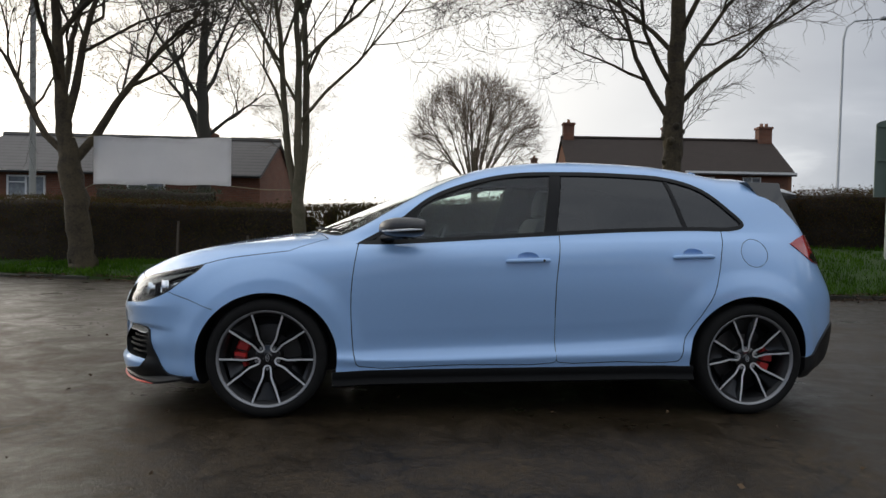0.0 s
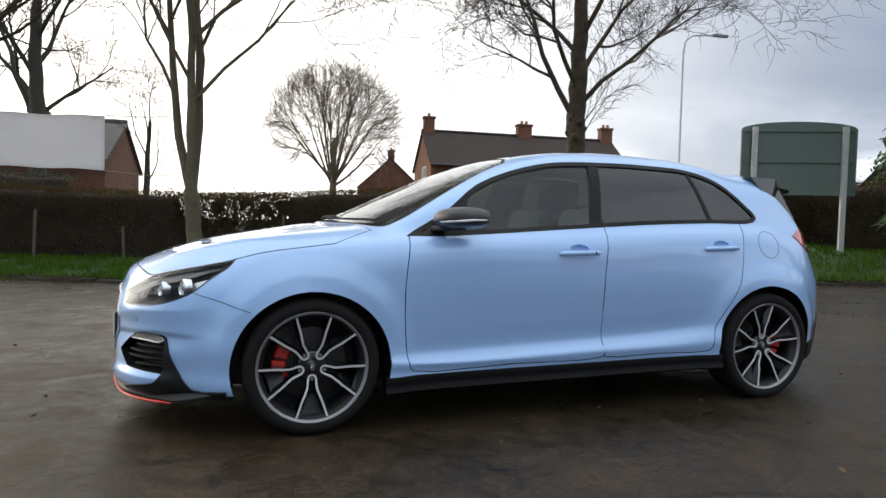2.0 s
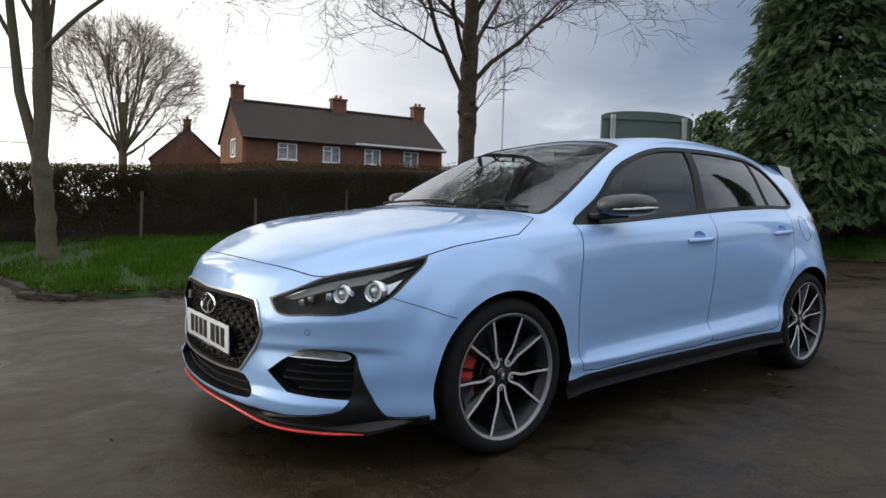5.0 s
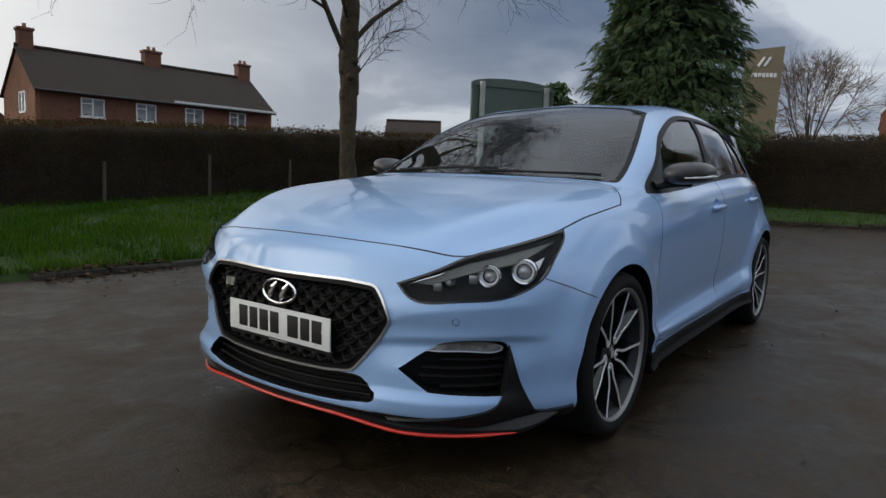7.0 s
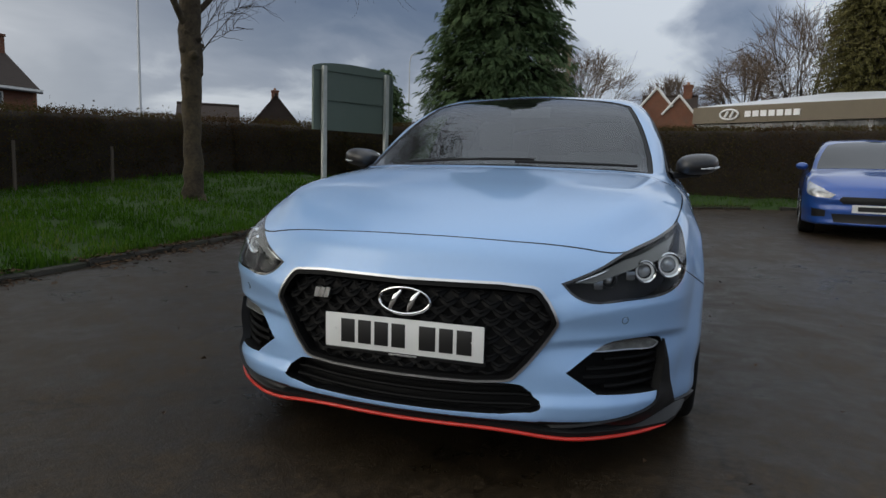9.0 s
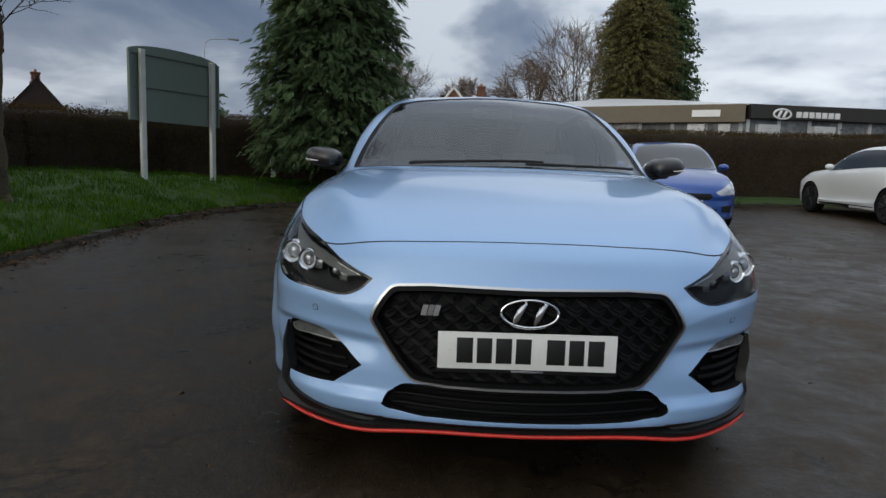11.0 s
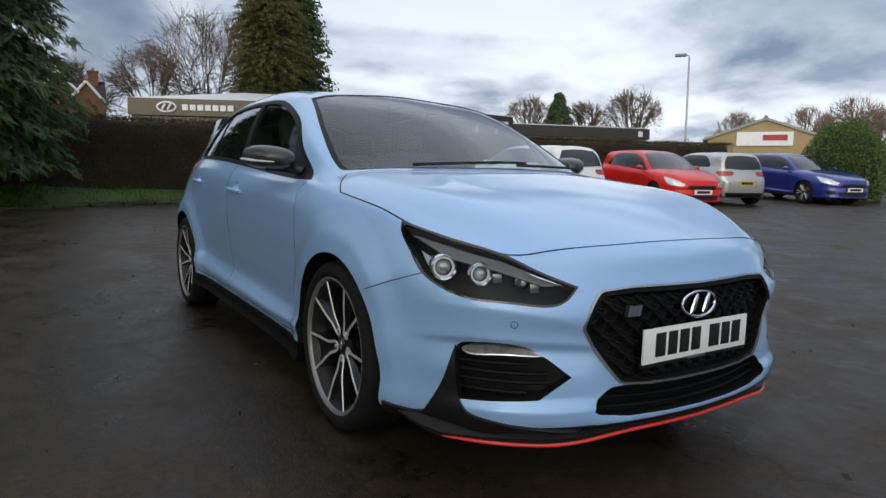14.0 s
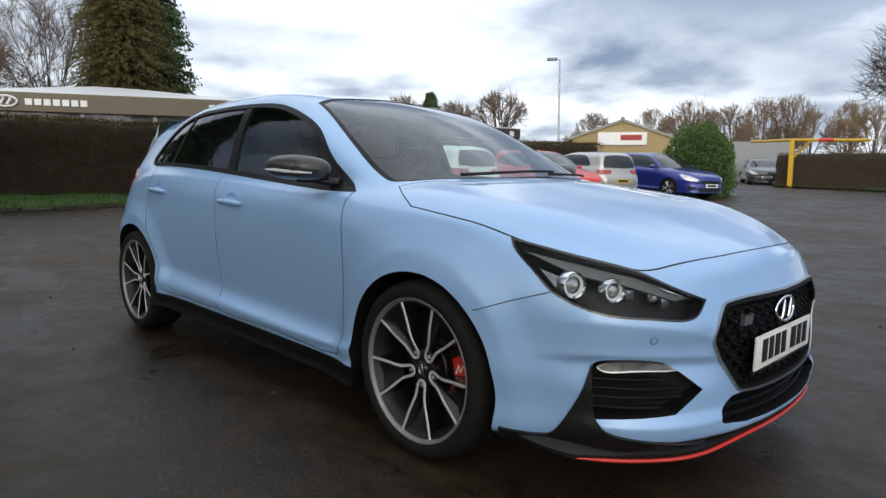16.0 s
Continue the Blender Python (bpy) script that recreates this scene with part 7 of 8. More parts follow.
def frond_conifer(label, at, height, shape, seed, boughs, fronds, length):
    """An evergreen of tiered boughs hung with flat drooping fronds, each with paired leaflets."""
    rnd = random.Random(seed)
    tree = empty("tree", label, "tree", at)
    st, limbs = Tubes(), Tubes()
    st.add([Vector((0, 0, -0.1)), Vector((0.03, 0, height * 0.3)), Vector((0, 0.03, height * 0.7)), Vector((0, 0, height))], [0.26, 0.20, 0.12, 0.02], 10)
    link("trunk", st.mesh("trunk"), BARK_DARK, tree, "", True, 0)
    vs, fs = [], []
    for k in range(boughs):
        z = 0.75 + (height - 0.8) * ((k + rnd.random()) / boughs) ** 1.15
        a = 2.39996 * k + rnd.uniform(-0.5, 0.5)
        d = Vector((math.cos(a), math.sin(a), 0))
        r = shape(z) * rnd.uniform(0.72, 1.10) * (1 + 0.14 * noise.noise((d.x * 2, d.y * 2, z * 1.3)))
        root, tip = Vector((0, 0, z + 0.12 * r)), d * r + Vector((0, 0, z - 0.22 * r))
        mid = root.lerp(tip, 0.55) + Vector((0, 0, 0.14 * r))
        limbs.add([root, mid, tip], [0.024, 0.016, 0.004], 4)
        across = Vector((-d.y, d.x, 0))
        for j in range(fronds):
            f = 0.30 + 0.72 * rnd.random() ** 0.65
            c = root * (1 - f) ** 2 + mid * 2 * f * (1 - f) + tip * f * f
            c = c + across * rnd.gauss(0, 0.16 + 0.10 * r * f) + Vector((0, 0, rnd.gauss(-0.02, 0.05)))
            way = (d * rnd.uniform(0.35, 1.0) + across * rnd.gauss(0, 0.45) + Vector((0, 0, rnd.uniform(-0.80, 0.10)))).normalized()
            side = way.cross(Vector((rnd.gauss(0, 0.25), rnd.gauss(0, 0.25), 1))).normalized()
            ln = length * rnd.uniform(0.65, 1.25)
            for m in range(9):
                t = (m + 0.5) / 9
                o = c + way * ln * t - Vector((0, 0, 0.28 * ln * t * t))
                for g in (-1, 1):
                    w = (way * 0.75 + side * g * 0.8 + Vector((0, 0, -0.25 - 0.5 * t))).normalized()
                    s1 = ln * (0.50 - 0.28 * t) * rnd.uniform(0.8, 1.2)
                    e = (way * 0.8 - side * g * 0.6).normalized() * s1 * 0.15
                    n0 = len(vs)
                    vs += [tuple(o), tuple(o + w * s1 * 0.5 + e), tuple(o + w * s1), tuple(o + w * s1 * 0.5 - e)]
                    fs.append((n0, n0 + 1, n0 + 2, n0 + 3))
    tagged(link("bough_mass", limbs.mesh("bough_mass"), BARK_DARK, tree, "", True, 0), kind="stuff")
    me = bpy.data.meshes.new("foliage")
    me.from_pydata(vs, [], fs)
    tagged(link("foliage", me, NEEDLES, tree, "", False), "drooping evergreen fronds", kind="stuff")
    return tree


def conifers():
    x, y = 11.55, 2.72
    frond_conifer("dense dark green conifer at the corner of the yard", (x, y, verge(x, y) - 0.05), 8.6, curve_of([(0, 0.6), (0.6, 1.25), (1.5, 1.58), (2.6, 1.58), (4.0, 1.38), (5.5, 0.98), (7.0, 0.55), (8.6, 0.1)]), 71, 500, 54, 0.20)
    conifer("tall dark conifer behind the showroom", (45.0, -14.8, 0.8), 21, curve_of([(0, 3.3), (6, 3.0), (10, 2.5), (13, 1.9), (18, 1.1), (21, 0.1)]), 72, 60000, 0.26, NEEDLES, 0.4, 1.0)
    conifer("bushy tree wrapped in olive climbers behind the showroom", (42.5, -12.4, 0.8), 13.2, curve_of([(0, 2.6), (5, 3.0), (9, 2.9), (11.5, 2.2), (13.2, 0.5)]), 75, 110000, 0.12, NEEDLES_WARM, 0.4, 1.0)
    conifer("small dark conifer far behind the showroom", (38.5, -35.4, 0.8), 7.2, curve_of([(0, 2.0), (3, 1.7), (5.5, 1.0), (7.2, 0.1)]), 73, 26000, 0.16, NEEDLES, 0.3, 0.5)
    conifer("leafy dark tree beyond the hedge", (15.9, 7.5, 0.5), 3.5, curve_of([(0, 0.7), (1.5, 0.95), (2.7, 0.7), (3.5, 0.1)]), 74, 6000, 0.14, NEEDLES, 0.15, 0.5)


def bush():
    """A rounded evergreen shrub."""
    rnd = random.Random(15)
    x, y = 8.75, -20.8
    thing = empty("bush", "rounded bright green evergreen bush beside the parked cars", "bush", (x, y, lie(x, y)))
    vs, fs = [], []
    for k in range(21000):
        d = Vector((rnd.gauss(0, 1), rnd.gauss(0, 1), rnd.gauss(0, 1)))
        d.normalize()
        if d.z < -0.93:
            continue
        lump = 1 + 0.12 * noise.noise(d * 2.2) + 0.06 * noise.noise(d * 6)
        c = Vector((d.x * 1.20, d.y * 1.20, 1.05 + d.z * 1.50))
        low = 1.0 if d.z > -0.1 else 1.0 + 0.25 * (-0.1 - d.z)
        c = Vector((c.x * lump * low, c.y * lump * low, max(0.02, 1.05 + (c.z - 1.05) * lump))) + d * rnd.uniform(-0.22, 0.04)
        w = (d + Vector((rnd.gauss(0, 0.7), rnd.gauss(0, 0.7), rnd.gauss(0, 0.7)))).normalized()
        o = w.orthogonal().normalized()
        o.rotate(Matrix.Rotation(rnd.uniform(0, 6.28), 3, w))
        s = rnd.uniform(0.04, 0.075)
        n0 = len(vs)
        vs += [tuple(c), tuple(c + w * s * 0.5 + o * s * 0.4), tuple(c + w * s), tuple(c + w * s * 0.5 - o * s * 0.4)]
        fs.append((n0, n0 + 1, n0 + 2, n0 + 3))
    me = bpy.data.meshes.new("leaves")
    me.from_pydata(vs, [], fs)
    tagged(link("leaves", me, mat("bush leaves", (0.085, 0.15, 0.022), 0.6, 0, (0.045, 0.085, 0.016), 4.0, 0.8), thing, "", False), kind="stuff")
    bm = bm_new()
    bmesh.ops.create_icosphere(bm, subdivisions=3, radius=1.0)
    for v in bm.verts:
        v.co = Vector((v.co.x * 1.02, v.co.y * 1.02, max(0.0, 1.0 + v.co.z * 1.28))) * (1 + 0.05 * noise.noise(v.co * 3))
    part("shaded_heart", bm, mat("bush shade", (0.02, 0.035, 0.01), 0.9), thing)


near_trees()
far_trees()
conifers()
bush()
# ---- buildings and street furniture ----
def brick_mat(name, a, b, mortar=(0.16, 0.115, 0.085)):
    m = bpy.data.materials.new(name)
    m.use_nodes = True
    n = Nodes(m.node_tree)
    pos = n.add("TexCoord", out=3)
    sep = n.add("SeparateXYZ", out=None, Vector=pos)
    flat = n.add("CombineXYZ", X=n.math("ADD", sep.outputs[0], sep.outputs[1]), Y=sep.outputs[2], Z=0.0)
    br = n.add("TexBrick", out=None, Vector=flat, Color1=(*a, 1), Color2=(*b, 1), Mortar=(*mortar, 1), Scale=1.0)
    br.inputs["Mortar Size"].default_value = 0.008
    br.inputs["Brick Width"].default_value = 0.225
    br.inputs["Row Height"].default_value = 0.075
    stain = n.noise(0.8, 5, 0.6, pos)
    col = n.mix(0.6, br.outputs[0], n.ramp(stain, [(0.3, (0.55, 0.52, 0.50)), (0.65, (1.0, 1.0, 1.0))]), "MULTIPLY")
    bs = n.add("BsdfPrincipled", out=None, Roughness=0.9)
    n.tree.links.new(col, bs.inputs["Base Color"])
    n.add("OutputMaterial", out=None, Surface=bs.outputs[0])
    return m


def tile_mat(name, a, b, pitch=0.30):
    """Roof tiles: dark courses, each darker along its lower edge."""
    m = bpy.data.materials.new(name)
    m.use_nodes = True
    n = Nodes(m.node_tree)
    pos = n.add("TexCoord", out=3)
    sep = n.add("SeparateXYZ", out=None, Vector=pos)
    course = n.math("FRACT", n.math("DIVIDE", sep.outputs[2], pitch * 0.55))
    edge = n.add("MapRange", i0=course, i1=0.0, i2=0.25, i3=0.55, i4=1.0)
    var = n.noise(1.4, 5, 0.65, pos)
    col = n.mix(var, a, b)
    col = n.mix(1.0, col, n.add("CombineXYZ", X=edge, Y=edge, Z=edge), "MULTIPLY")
    bs = n.add("BsdfPrincipled", out=None, Roughness=0.85)
    n.tree.links.new(col, bs.inputs["Base Color"])
    bump = n.add("Bump", Strength=0.6, Distance=0.05, Height=course)
    n.tree.links.new(bump, bs.inputs["Normal"])
    n.add("OutputMaterial", out=None, Surface=bs.outputs[0])
    return m


BRICK = brick_mat("red brown brick", (0.190, 0.068, 0.034), (0.140, 0.050, 0.027))
# gable copy of the brick, low sun put into a paler, warmer colour
BRICK_SUNLIT = brick_mat("sunlit brick", (0.30, 0.13, 0.06), (0.25, 0.10, 0.05))
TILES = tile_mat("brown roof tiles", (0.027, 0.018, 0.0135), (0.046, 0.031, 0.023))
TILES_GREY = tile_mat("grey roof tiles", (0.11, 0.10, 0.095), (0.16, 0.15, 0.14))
UPVC = mat("white window frame", (0.72, 0.72, 0.70), 0.4, 0, (0.6, 0.6, 0.58), 3)
PANE = mat("dark window glass", (0.07, 0.08, 0.09), 0.05, 0, (0.34, 0.36, 0.37), 0.9, 0.8)
FASCIA_WHITE = mat("white fascia board", (0.70, 0.70, 0.68), 0.5)
POT = mat("clay pot", (0.28, 0.14, 0.08), 0.8)


def house_window(parent, x, z, w, h, y):
    """A casement with frame, sill and panes on a wall that faces -y at y."""
    win = new("window")
    win.parent = parent
    win.matrix_basis = Matrix.Translation((x, y, z))
    bm = bm_new()
    for a in ((-w / 2, -h / 2, w / 2, -h / 2 + 0.07), (-w / 2, h / 2 - 0.07, w / 2, h / 2), (-w / 2, -h / 2 + 0.07, -w / 2 + 0.07, h / 2 - 0.07), (w / 2 - 0.07, -h / 2 + 0.07, w / 2, h / 2 - 0.07), (-0.04, -h / 2 + 0.07, 0.04, h / 2 - 0.07)):
        box(bm, a[0], -0.05, a[1], a[2], 0.03, a[3])
    box(bm, -w / 2 + 0.07, -0.05, h * 0.18, -0.04, 0.03, h * 0.18 + 0.05)
    part("frame", bm, UPVC, win, "", False)
    bm = bm_new()
    box(bm, -w / 2 - 0.06, -0.12, -h / 2 - 0.07, w / 2 + 0.06, 0.02, -h / 2)
    part("sill", bm, UPVC, win, "", False)
    for a, b in ((-w / 2 + 0.07, -0.04), (0.04, w / 2 - 0.07)):
        bm = bm_new()
        box(bm, a, -0.01, -h / 2 + 0.07, b, 0.005, h / 2 - 0.07)
        part("pane", bm, PANE, win, "", False)


def gabled_house(label, origin, rz, length, depth, eaves, ridge, windows=(), chimneys=(), brick=BRICK, gable=None, tiles=TILES, over=0.25, gable_window=None):
    """A brick house: front along +x at y = 0 facing -y, gables at the ends."""
    h = empty("house", label, "house", origin, rz)
    bm = bm_new()
    prism(bm, [(0, 0, -0.5), (0, depth, -0.5), (0, depth, eaves), (0, depth / 2, ridge - 0.12), (0, 0, eaves)], (0.24, 0, 0))
    part("gable_wall", bm, gable or brick, h, "", False)
    bm = bm_new()
    prism(bm, [(length - 0.24, 0, -0.5), (length - 0.24, depth, -0.5), (length - 0.24, depth, eaves), (length - 0.24, depth / 2, ridge - 0.12), (length - 0.24, 0, eaves)], (0.24, 0, 0))
    part("gable_wall", bm, gable or brick, h, "", False)
    for y0, y1 in ((0.0, 0.24), (depth - 0.24, depth)):
        bm = bm_new()
        box(bm, 0.24, y0, -0.5, length - 0.24, y1, eaves)
        part("wall", bm, brick, h, "", False)
    for s in (0, 1):
        bm = bm_new()
        slope = (ridge - eaves) / (depth / 2)
        ya, yb = (-over, depth / 2) if s == 0 else (depth + over, depth / 2)
        za = eaves - over * slope
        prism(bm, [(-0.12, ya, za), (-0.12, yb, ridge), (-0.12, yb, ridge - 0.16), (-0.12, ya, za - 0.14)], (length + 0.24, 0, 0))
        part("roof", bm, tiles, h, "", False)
    bm = bm_new()
    tube(bm, [(-0.12, depth / 2, ridge + 0.0), (length + 0.12, depth / 2, ridge + 0.0)], 0.13, 8)
    part("ridge", bm, tiles, h, "", True)
    bm = bm_new()
    za = eaves - over * slope
    tube(bm, [(-0.1, -over - 0.06, za - 0.08), (length + 0.1, -over - 0.06, za - 0.08)], 0.06, 8)
    part("gutter", bm, mat("gutter", (0.03, 0.03, 0.03), 0.4), h)
    for x, z, w, hh in windows:
        house_window(h, x, z, w, hh, -0.01)
    for x, w, tall in chimneys:
        ch = new("chimney")
        ch.parent = h
        ch.matrix_basis = Matrix.Translation((x, depth / 2, ridge))
        bm = bm_new()
        box(bm, -w / 2, -0.32, -0.7, w / 2, 0.32, tall - 0.16, 0.02)
        box(bm, -w / 2 - 0.06, -0.38, tall - 0.16, w / 2 + 0.06, 0.38, tall, 0.02)
        part("shaft", bm, brick, ch, "", False)
        for k in range(max(1, int(w / 0.4))):
            bm = bm_new()
            lathe(bm, [(0.13, tall), (0.10, tall + 0.22), (0.12, tall + 0.25), (0.08, tall + 0.25), (0.08, tall)], "z", 12, ((k - (max(1, int(w / 0.4)) - 1) / 2) * 0.34, 0, 0))
            part("chimney_pot", bm, POT, ch)
    if gable_window:
        y, z, w, hh = gable_window
        win = new("window")
        win.parent = h
        win.matrix_basis = Matrix.Translation((-0.02, y, z)) @ Matrix.Rotation(-math.pi / 2, 4, "Z")
        bm = bm_new()
        for k in (-1, 0, 1):
            box(bm, k * w / 2 - 0.05, -0.05, -hh / 2, k * w / 2 + 0.05, 0.04, hh / 2)
        for k in (-1, 1):
            box(bm, -w / 2 + 0.05, -0.05, k * hh / 2 - 0.05, w / 2 - 0.05, 0.04, k * hh / 2 + 0.05)
        part("frame", bm, UPVC, win, "", False)
        bm = bm_new()
        box(bm, -w / 2, 0.0, -hh / 2, w / 2, 0.03, hh / 2)
        part("pane", bm, PANE, win, "", False)
    return h


def houses():
    # brick pair across the road
    h = gabled_house("red brick house with a brown tiled roof and three chimneys", (13.03, 36.9, 0.3), -7.5, 14.35, 6.6, 4.98, 7.35, [(2.85, 3.95, 1.25, 1.05), (5.82, 3.95, 1.18, 1.05), (8.80, 3.98, 1.18, 1.05), (11.78, 4.0, 1.18, 1.05)], [(0.40, 0.75, 1.0), (7.5, 1.05, 0.85), (13.95, 0.9, 0.95)], BRICK, BRICK_SUNLIT, TILES, 0.35, (2.3, 4.1, 1.3, 1.1))
    bm = bm_new()
    box(bm, 7.4, -0.40, 4.70, 14.5, -0.36, 4.84)
    part("fascia", bm, FASCIA_WHITE, h, "white fascia board", False)
    gabled_house("low brick house with a grey tiled roof", (-17.2, 25.0, 0.3), -4, 12.8, 7.0, 3.0, 4.75, [(3.0, 2.1, 1.6, 1.0), (8.0, 2.1, 1.6, 1.0)], [(9.5, 0.6, 0.3)], BRICK, BRICK, TILES_GREY, 0.35)
    gabled_house("distant red brick house end with chimneys", (18.3, 55.6, 0.3), 74.5, 8.0, 6.0, 4.25, 7.0, [], [(2.0, 0.8, 0.9), (5.5, 0.7, 0.8)], BRICK, BRICK, TILES, 0.15)
    gabled_house("small house with a dark roof far beyond the hedge", (55.1, 33.0, 0.4), 37, 5.6, 5.6, 4.2, 7.6, [], [(1.2, 0.7, 0.5)], BRICK, TILES, TILES, 0.3)
    gabled_house("small house with a dark roof beyond the tall sign", (38.5, 34.4, 0.4), -53, 4.5, 5.0, 3.8, 5.4, [], [], BRICK, BRICK, TILES, 0.3)
    # gabled red house near the showroom
    h = gabled_house("red brick gabled house with white bargeboards", (54.0, 0.9, 0.6), -94, 4.2, 5.0, 5.2, 7.2, [], [(3.5, 0.7, 0.9)], BRICK, BRICK, TILES, 0.3)
    for x0 in (0.0, 1.75):
        bm = bm_new()
        top = 7.55 - x0 * 0.36
        for a, b in (((x0, top - 1.5), (x0 + 1.25, top)), ((x0 + 1.25, top), (x0 + 2.5, top - 1.5))):
            tube(bm, [(a[0], -0.6, a[1]), (b[0], -0.6, b[1])], 0.10, 5)
        part("bargeboard", bm, FASCIA_WHITE, h, "white bargeboard")
        bm = bm_new()
        d0 = -0.55 + x0 * 0.02
        prism(bm, [(x0, d0, 2.0), (x0 + 2.5, d0, 2.0), (x0 + 2.5, d0, top - 1.5), (x0 + 1.25, d0, top), (x0, d0, top - 1.5)], (0, 0.6, 0))
        part("gable_front", bm, BRICK, h, "", False)


BRONZE = mat("bronze cladding", (0.13, 0.105, 0.068), 0.5, 0.1, (0.10, 0.082, 0.055), 0.6, 0.6)
# the wing's dark fascia; also the showroom's shadow side, put into the colour
DARK_SHADED = mat("dark and shaded cladding", (0.034, 0.031, 0.028), 0.5, 0.1, (0.026, 0.024, 0.022), 0.6, 0.6)
PANEL_WHITE = mat("white roof sheeting", (0.62, 0.63, 0.64), 0.4, 0, (0.5, 0.51, 0.52), 0.4, 0.5)
SIGN_WHITE = mat("white sign shapes", (0.8, 0.8, 0.8), 0.4)


def wall_run(thing, a, b, z0, z1, thick, material, name):
    """A straight wall panel between two plan points."""
    a, b = Vector((*a, 0)), Vector((*b, 0))
    t = (b - a).normalized()
    n = Vector((t.y, -t.x, 0)) * thick
    bm = bm_new()
    prism(bm, [a + Vector((0, 0, z0)), b + Vector((0, 0, z0)), b + Vector((0, 0, z1)), a + Vector((0, 0, z1))], n)
    return part(name, bm, material, thing, "", False)


def showroom():
    """Long low car showroom with a bronze fascia."""
    L, C, R, E = (31.8, -2.4), (26.4, -13.0), (27.2, -21.2), (24.4, -29.6)
    s = empty("showroom", "low car showroom with a bronze fascia and white columns", "building")
    for a, b, top in ((L, C, 4.35), (C, R, 4.35)):
        wall_run(s, a, b, 0.0, 3.8, -0.4, PANE, "glazing")
        # the run from C to R is coloured darker for its shadow side
        wall_run(s, a, b, 3.58 if a is L else 3.76, top, 0.45, BRONZE if a is L else DARK_SHADED, "fascia")
        va, vb = Vector((*a, 0)), Vector((*b, 0))
        t = (vb - va).normalized()
        n = int((vb - va).length / 1.45)
        for k in range(n + 1):
            p = va + t * (0.12 + k * 1.45)
            bm2 = bm_new()
            box(bm2, p.x - 0.07, p.y - 0.07, 0.0, p.x + 0.07, p.y + 0.07, 3.57 if a is L else 3.75)
            part("column", bm2, PANEL_WHITE, s, "", False)
    # white reception bay and panels by the corner
    for f0, f1 in ((0.80, 0.86), (0.91, 0.95)):
        a = Vector((*L, 0)).lerp(Vector((*C, 0)), f0)
        b = Vector((*L, 0)).lerp(Vector((*C, 0)), f1)
        wall_run(s, a[:2], b[:2], 1.5, 3.52, 0.25, PANEL_WHITE, "white_panel")
    for f0, f1 in ((0.06, 0.18), (0.38, 0.50)):
        a = Vector((*C, 0)).lerp(Vector((*R, 0)), f0)
        b = Vector((*C, 0)).lerp(Vector((*R, 0)), f1)
        wall_run(s, a[:2], b[:2], 1.5, 3.52, 0.25, PANEL_WHITE, "white_panel")
    # shallow white roof rising behind the fascia
    bm = bm_new()
    va, vb = Vector((*L, 4.42)), Vector((*C, 4.42))
    inward = Vector((0.89, -0.45, 0))
    for p, q in ((va, vb),):
        r0, r1 = q + inward * 10 + Vector((4, 5.5, 1.6)), p + inward * 9 + Vector((0, -3.5, 1.6))
        prism(bm, [p, q, r0, r1], (0, 0, -0.18))
    prism(bm, [vb, Vector((*R, 4.42)), Vector((*R, 5.0)) + Vector((10, 2, 0)), vb + inward * 10 + Vector((4, 5.5, 1.6))], (0, 0, -0.18))
    part("roof", bm, PANEL_WHITE, s, "white sheeted roof", False)
    # emblem and lettering as plain shapes
    def shapes(a, b, start, oval, bars, z, gap, size):
        va, vb = Vector((*a, 0)), Vector((*b, 0))
        t = (vb - va).normalized()
        out = Vector((t.y, -t.x, 0)) * 0.50
        if oval:
            bm = bm_new()
            c = va + t * start + out + Vector((0, 0, z))
            tube(bm, [c + t * size * 0.95 * math.cos(k) + Vector((0, 0, size * 0.5 * math.sin(k))) for k in np.linspace(0, 6.283, 25)], 0.045, 6, False)
            tube(bm, [c - t * size * 0.45 - Vector((0, 0, size * 0.3)), c - t * size * 0.12 + Vector((0, 0, size * 0.32))], 0.06, 6)
            tube(bm, [c + t * size * 0.12 - Vector((0, 0, size * 0.32)), c + t * size * 0.45 + Vector((0, 0, size * 0.3))], 0.06, 6)
            part("emblem_shape", bm, SIGN_WHITE, s, "plain white oval sign shape")
            start += size * 1.6
        for k in range(bars):
            p = va + t * (start + k * gap) + out
            bm = bm_new()
            prism(bm, [p + Vector((0, 0, z - size * 0.30)), p + t * gap * 0.74 + Vector((0, 0, z - size * 0.30)), p + t * gap * 0.74 + Vector((0, 0, z + size * 0.30)), p + Vector((0, 0, z + size * 0.30))], -out * 0.1)
            part("letter_bar", bm, SIGN_WHITE, s, "plain white sign bar", False)

    shapes(L, C, 1.75, True, 7, 3.96, 0.345, 0.44)
    shapes(L, C, 9.7, False, 1, 3.96, 1.6, 0.5)
    shapes(C, R, 1.4, True, 7, 3.96, 0.30, 0.42)
    shapes(C, R, 7.1, False, 1, 3.9, 1.0, 0.45)
    wing = empty("workshop_wing", "long low workshop wing with a dark fascia", "building")
    wall_run(wing, R, E, 0.0, 3.36, -0.4, PANEL_WHITE, "wall")
    wall_run(wing, R, E, 3.36, 3.98, 0.35, DARK_SHADED, "fascia")
    wall_run(wing, (R[0] - 0.1, R[1] - 0.1), (E[0], E[1]), 3.98, 4.06, -6, PANEL_WHITE, "roof")
    p = Vector((*R, 0)).lerp(Vector((*E, 0)), 0.88)
    bm = bm_new()
    box(bm, p.x - 0.52, p.y - 0.9, 3.5, p.x - 0.47, p.y - 0.1, 3.82)
    part("letter_bar", bm, SIGN_WHITE, wing, "plain white sign bar", False)
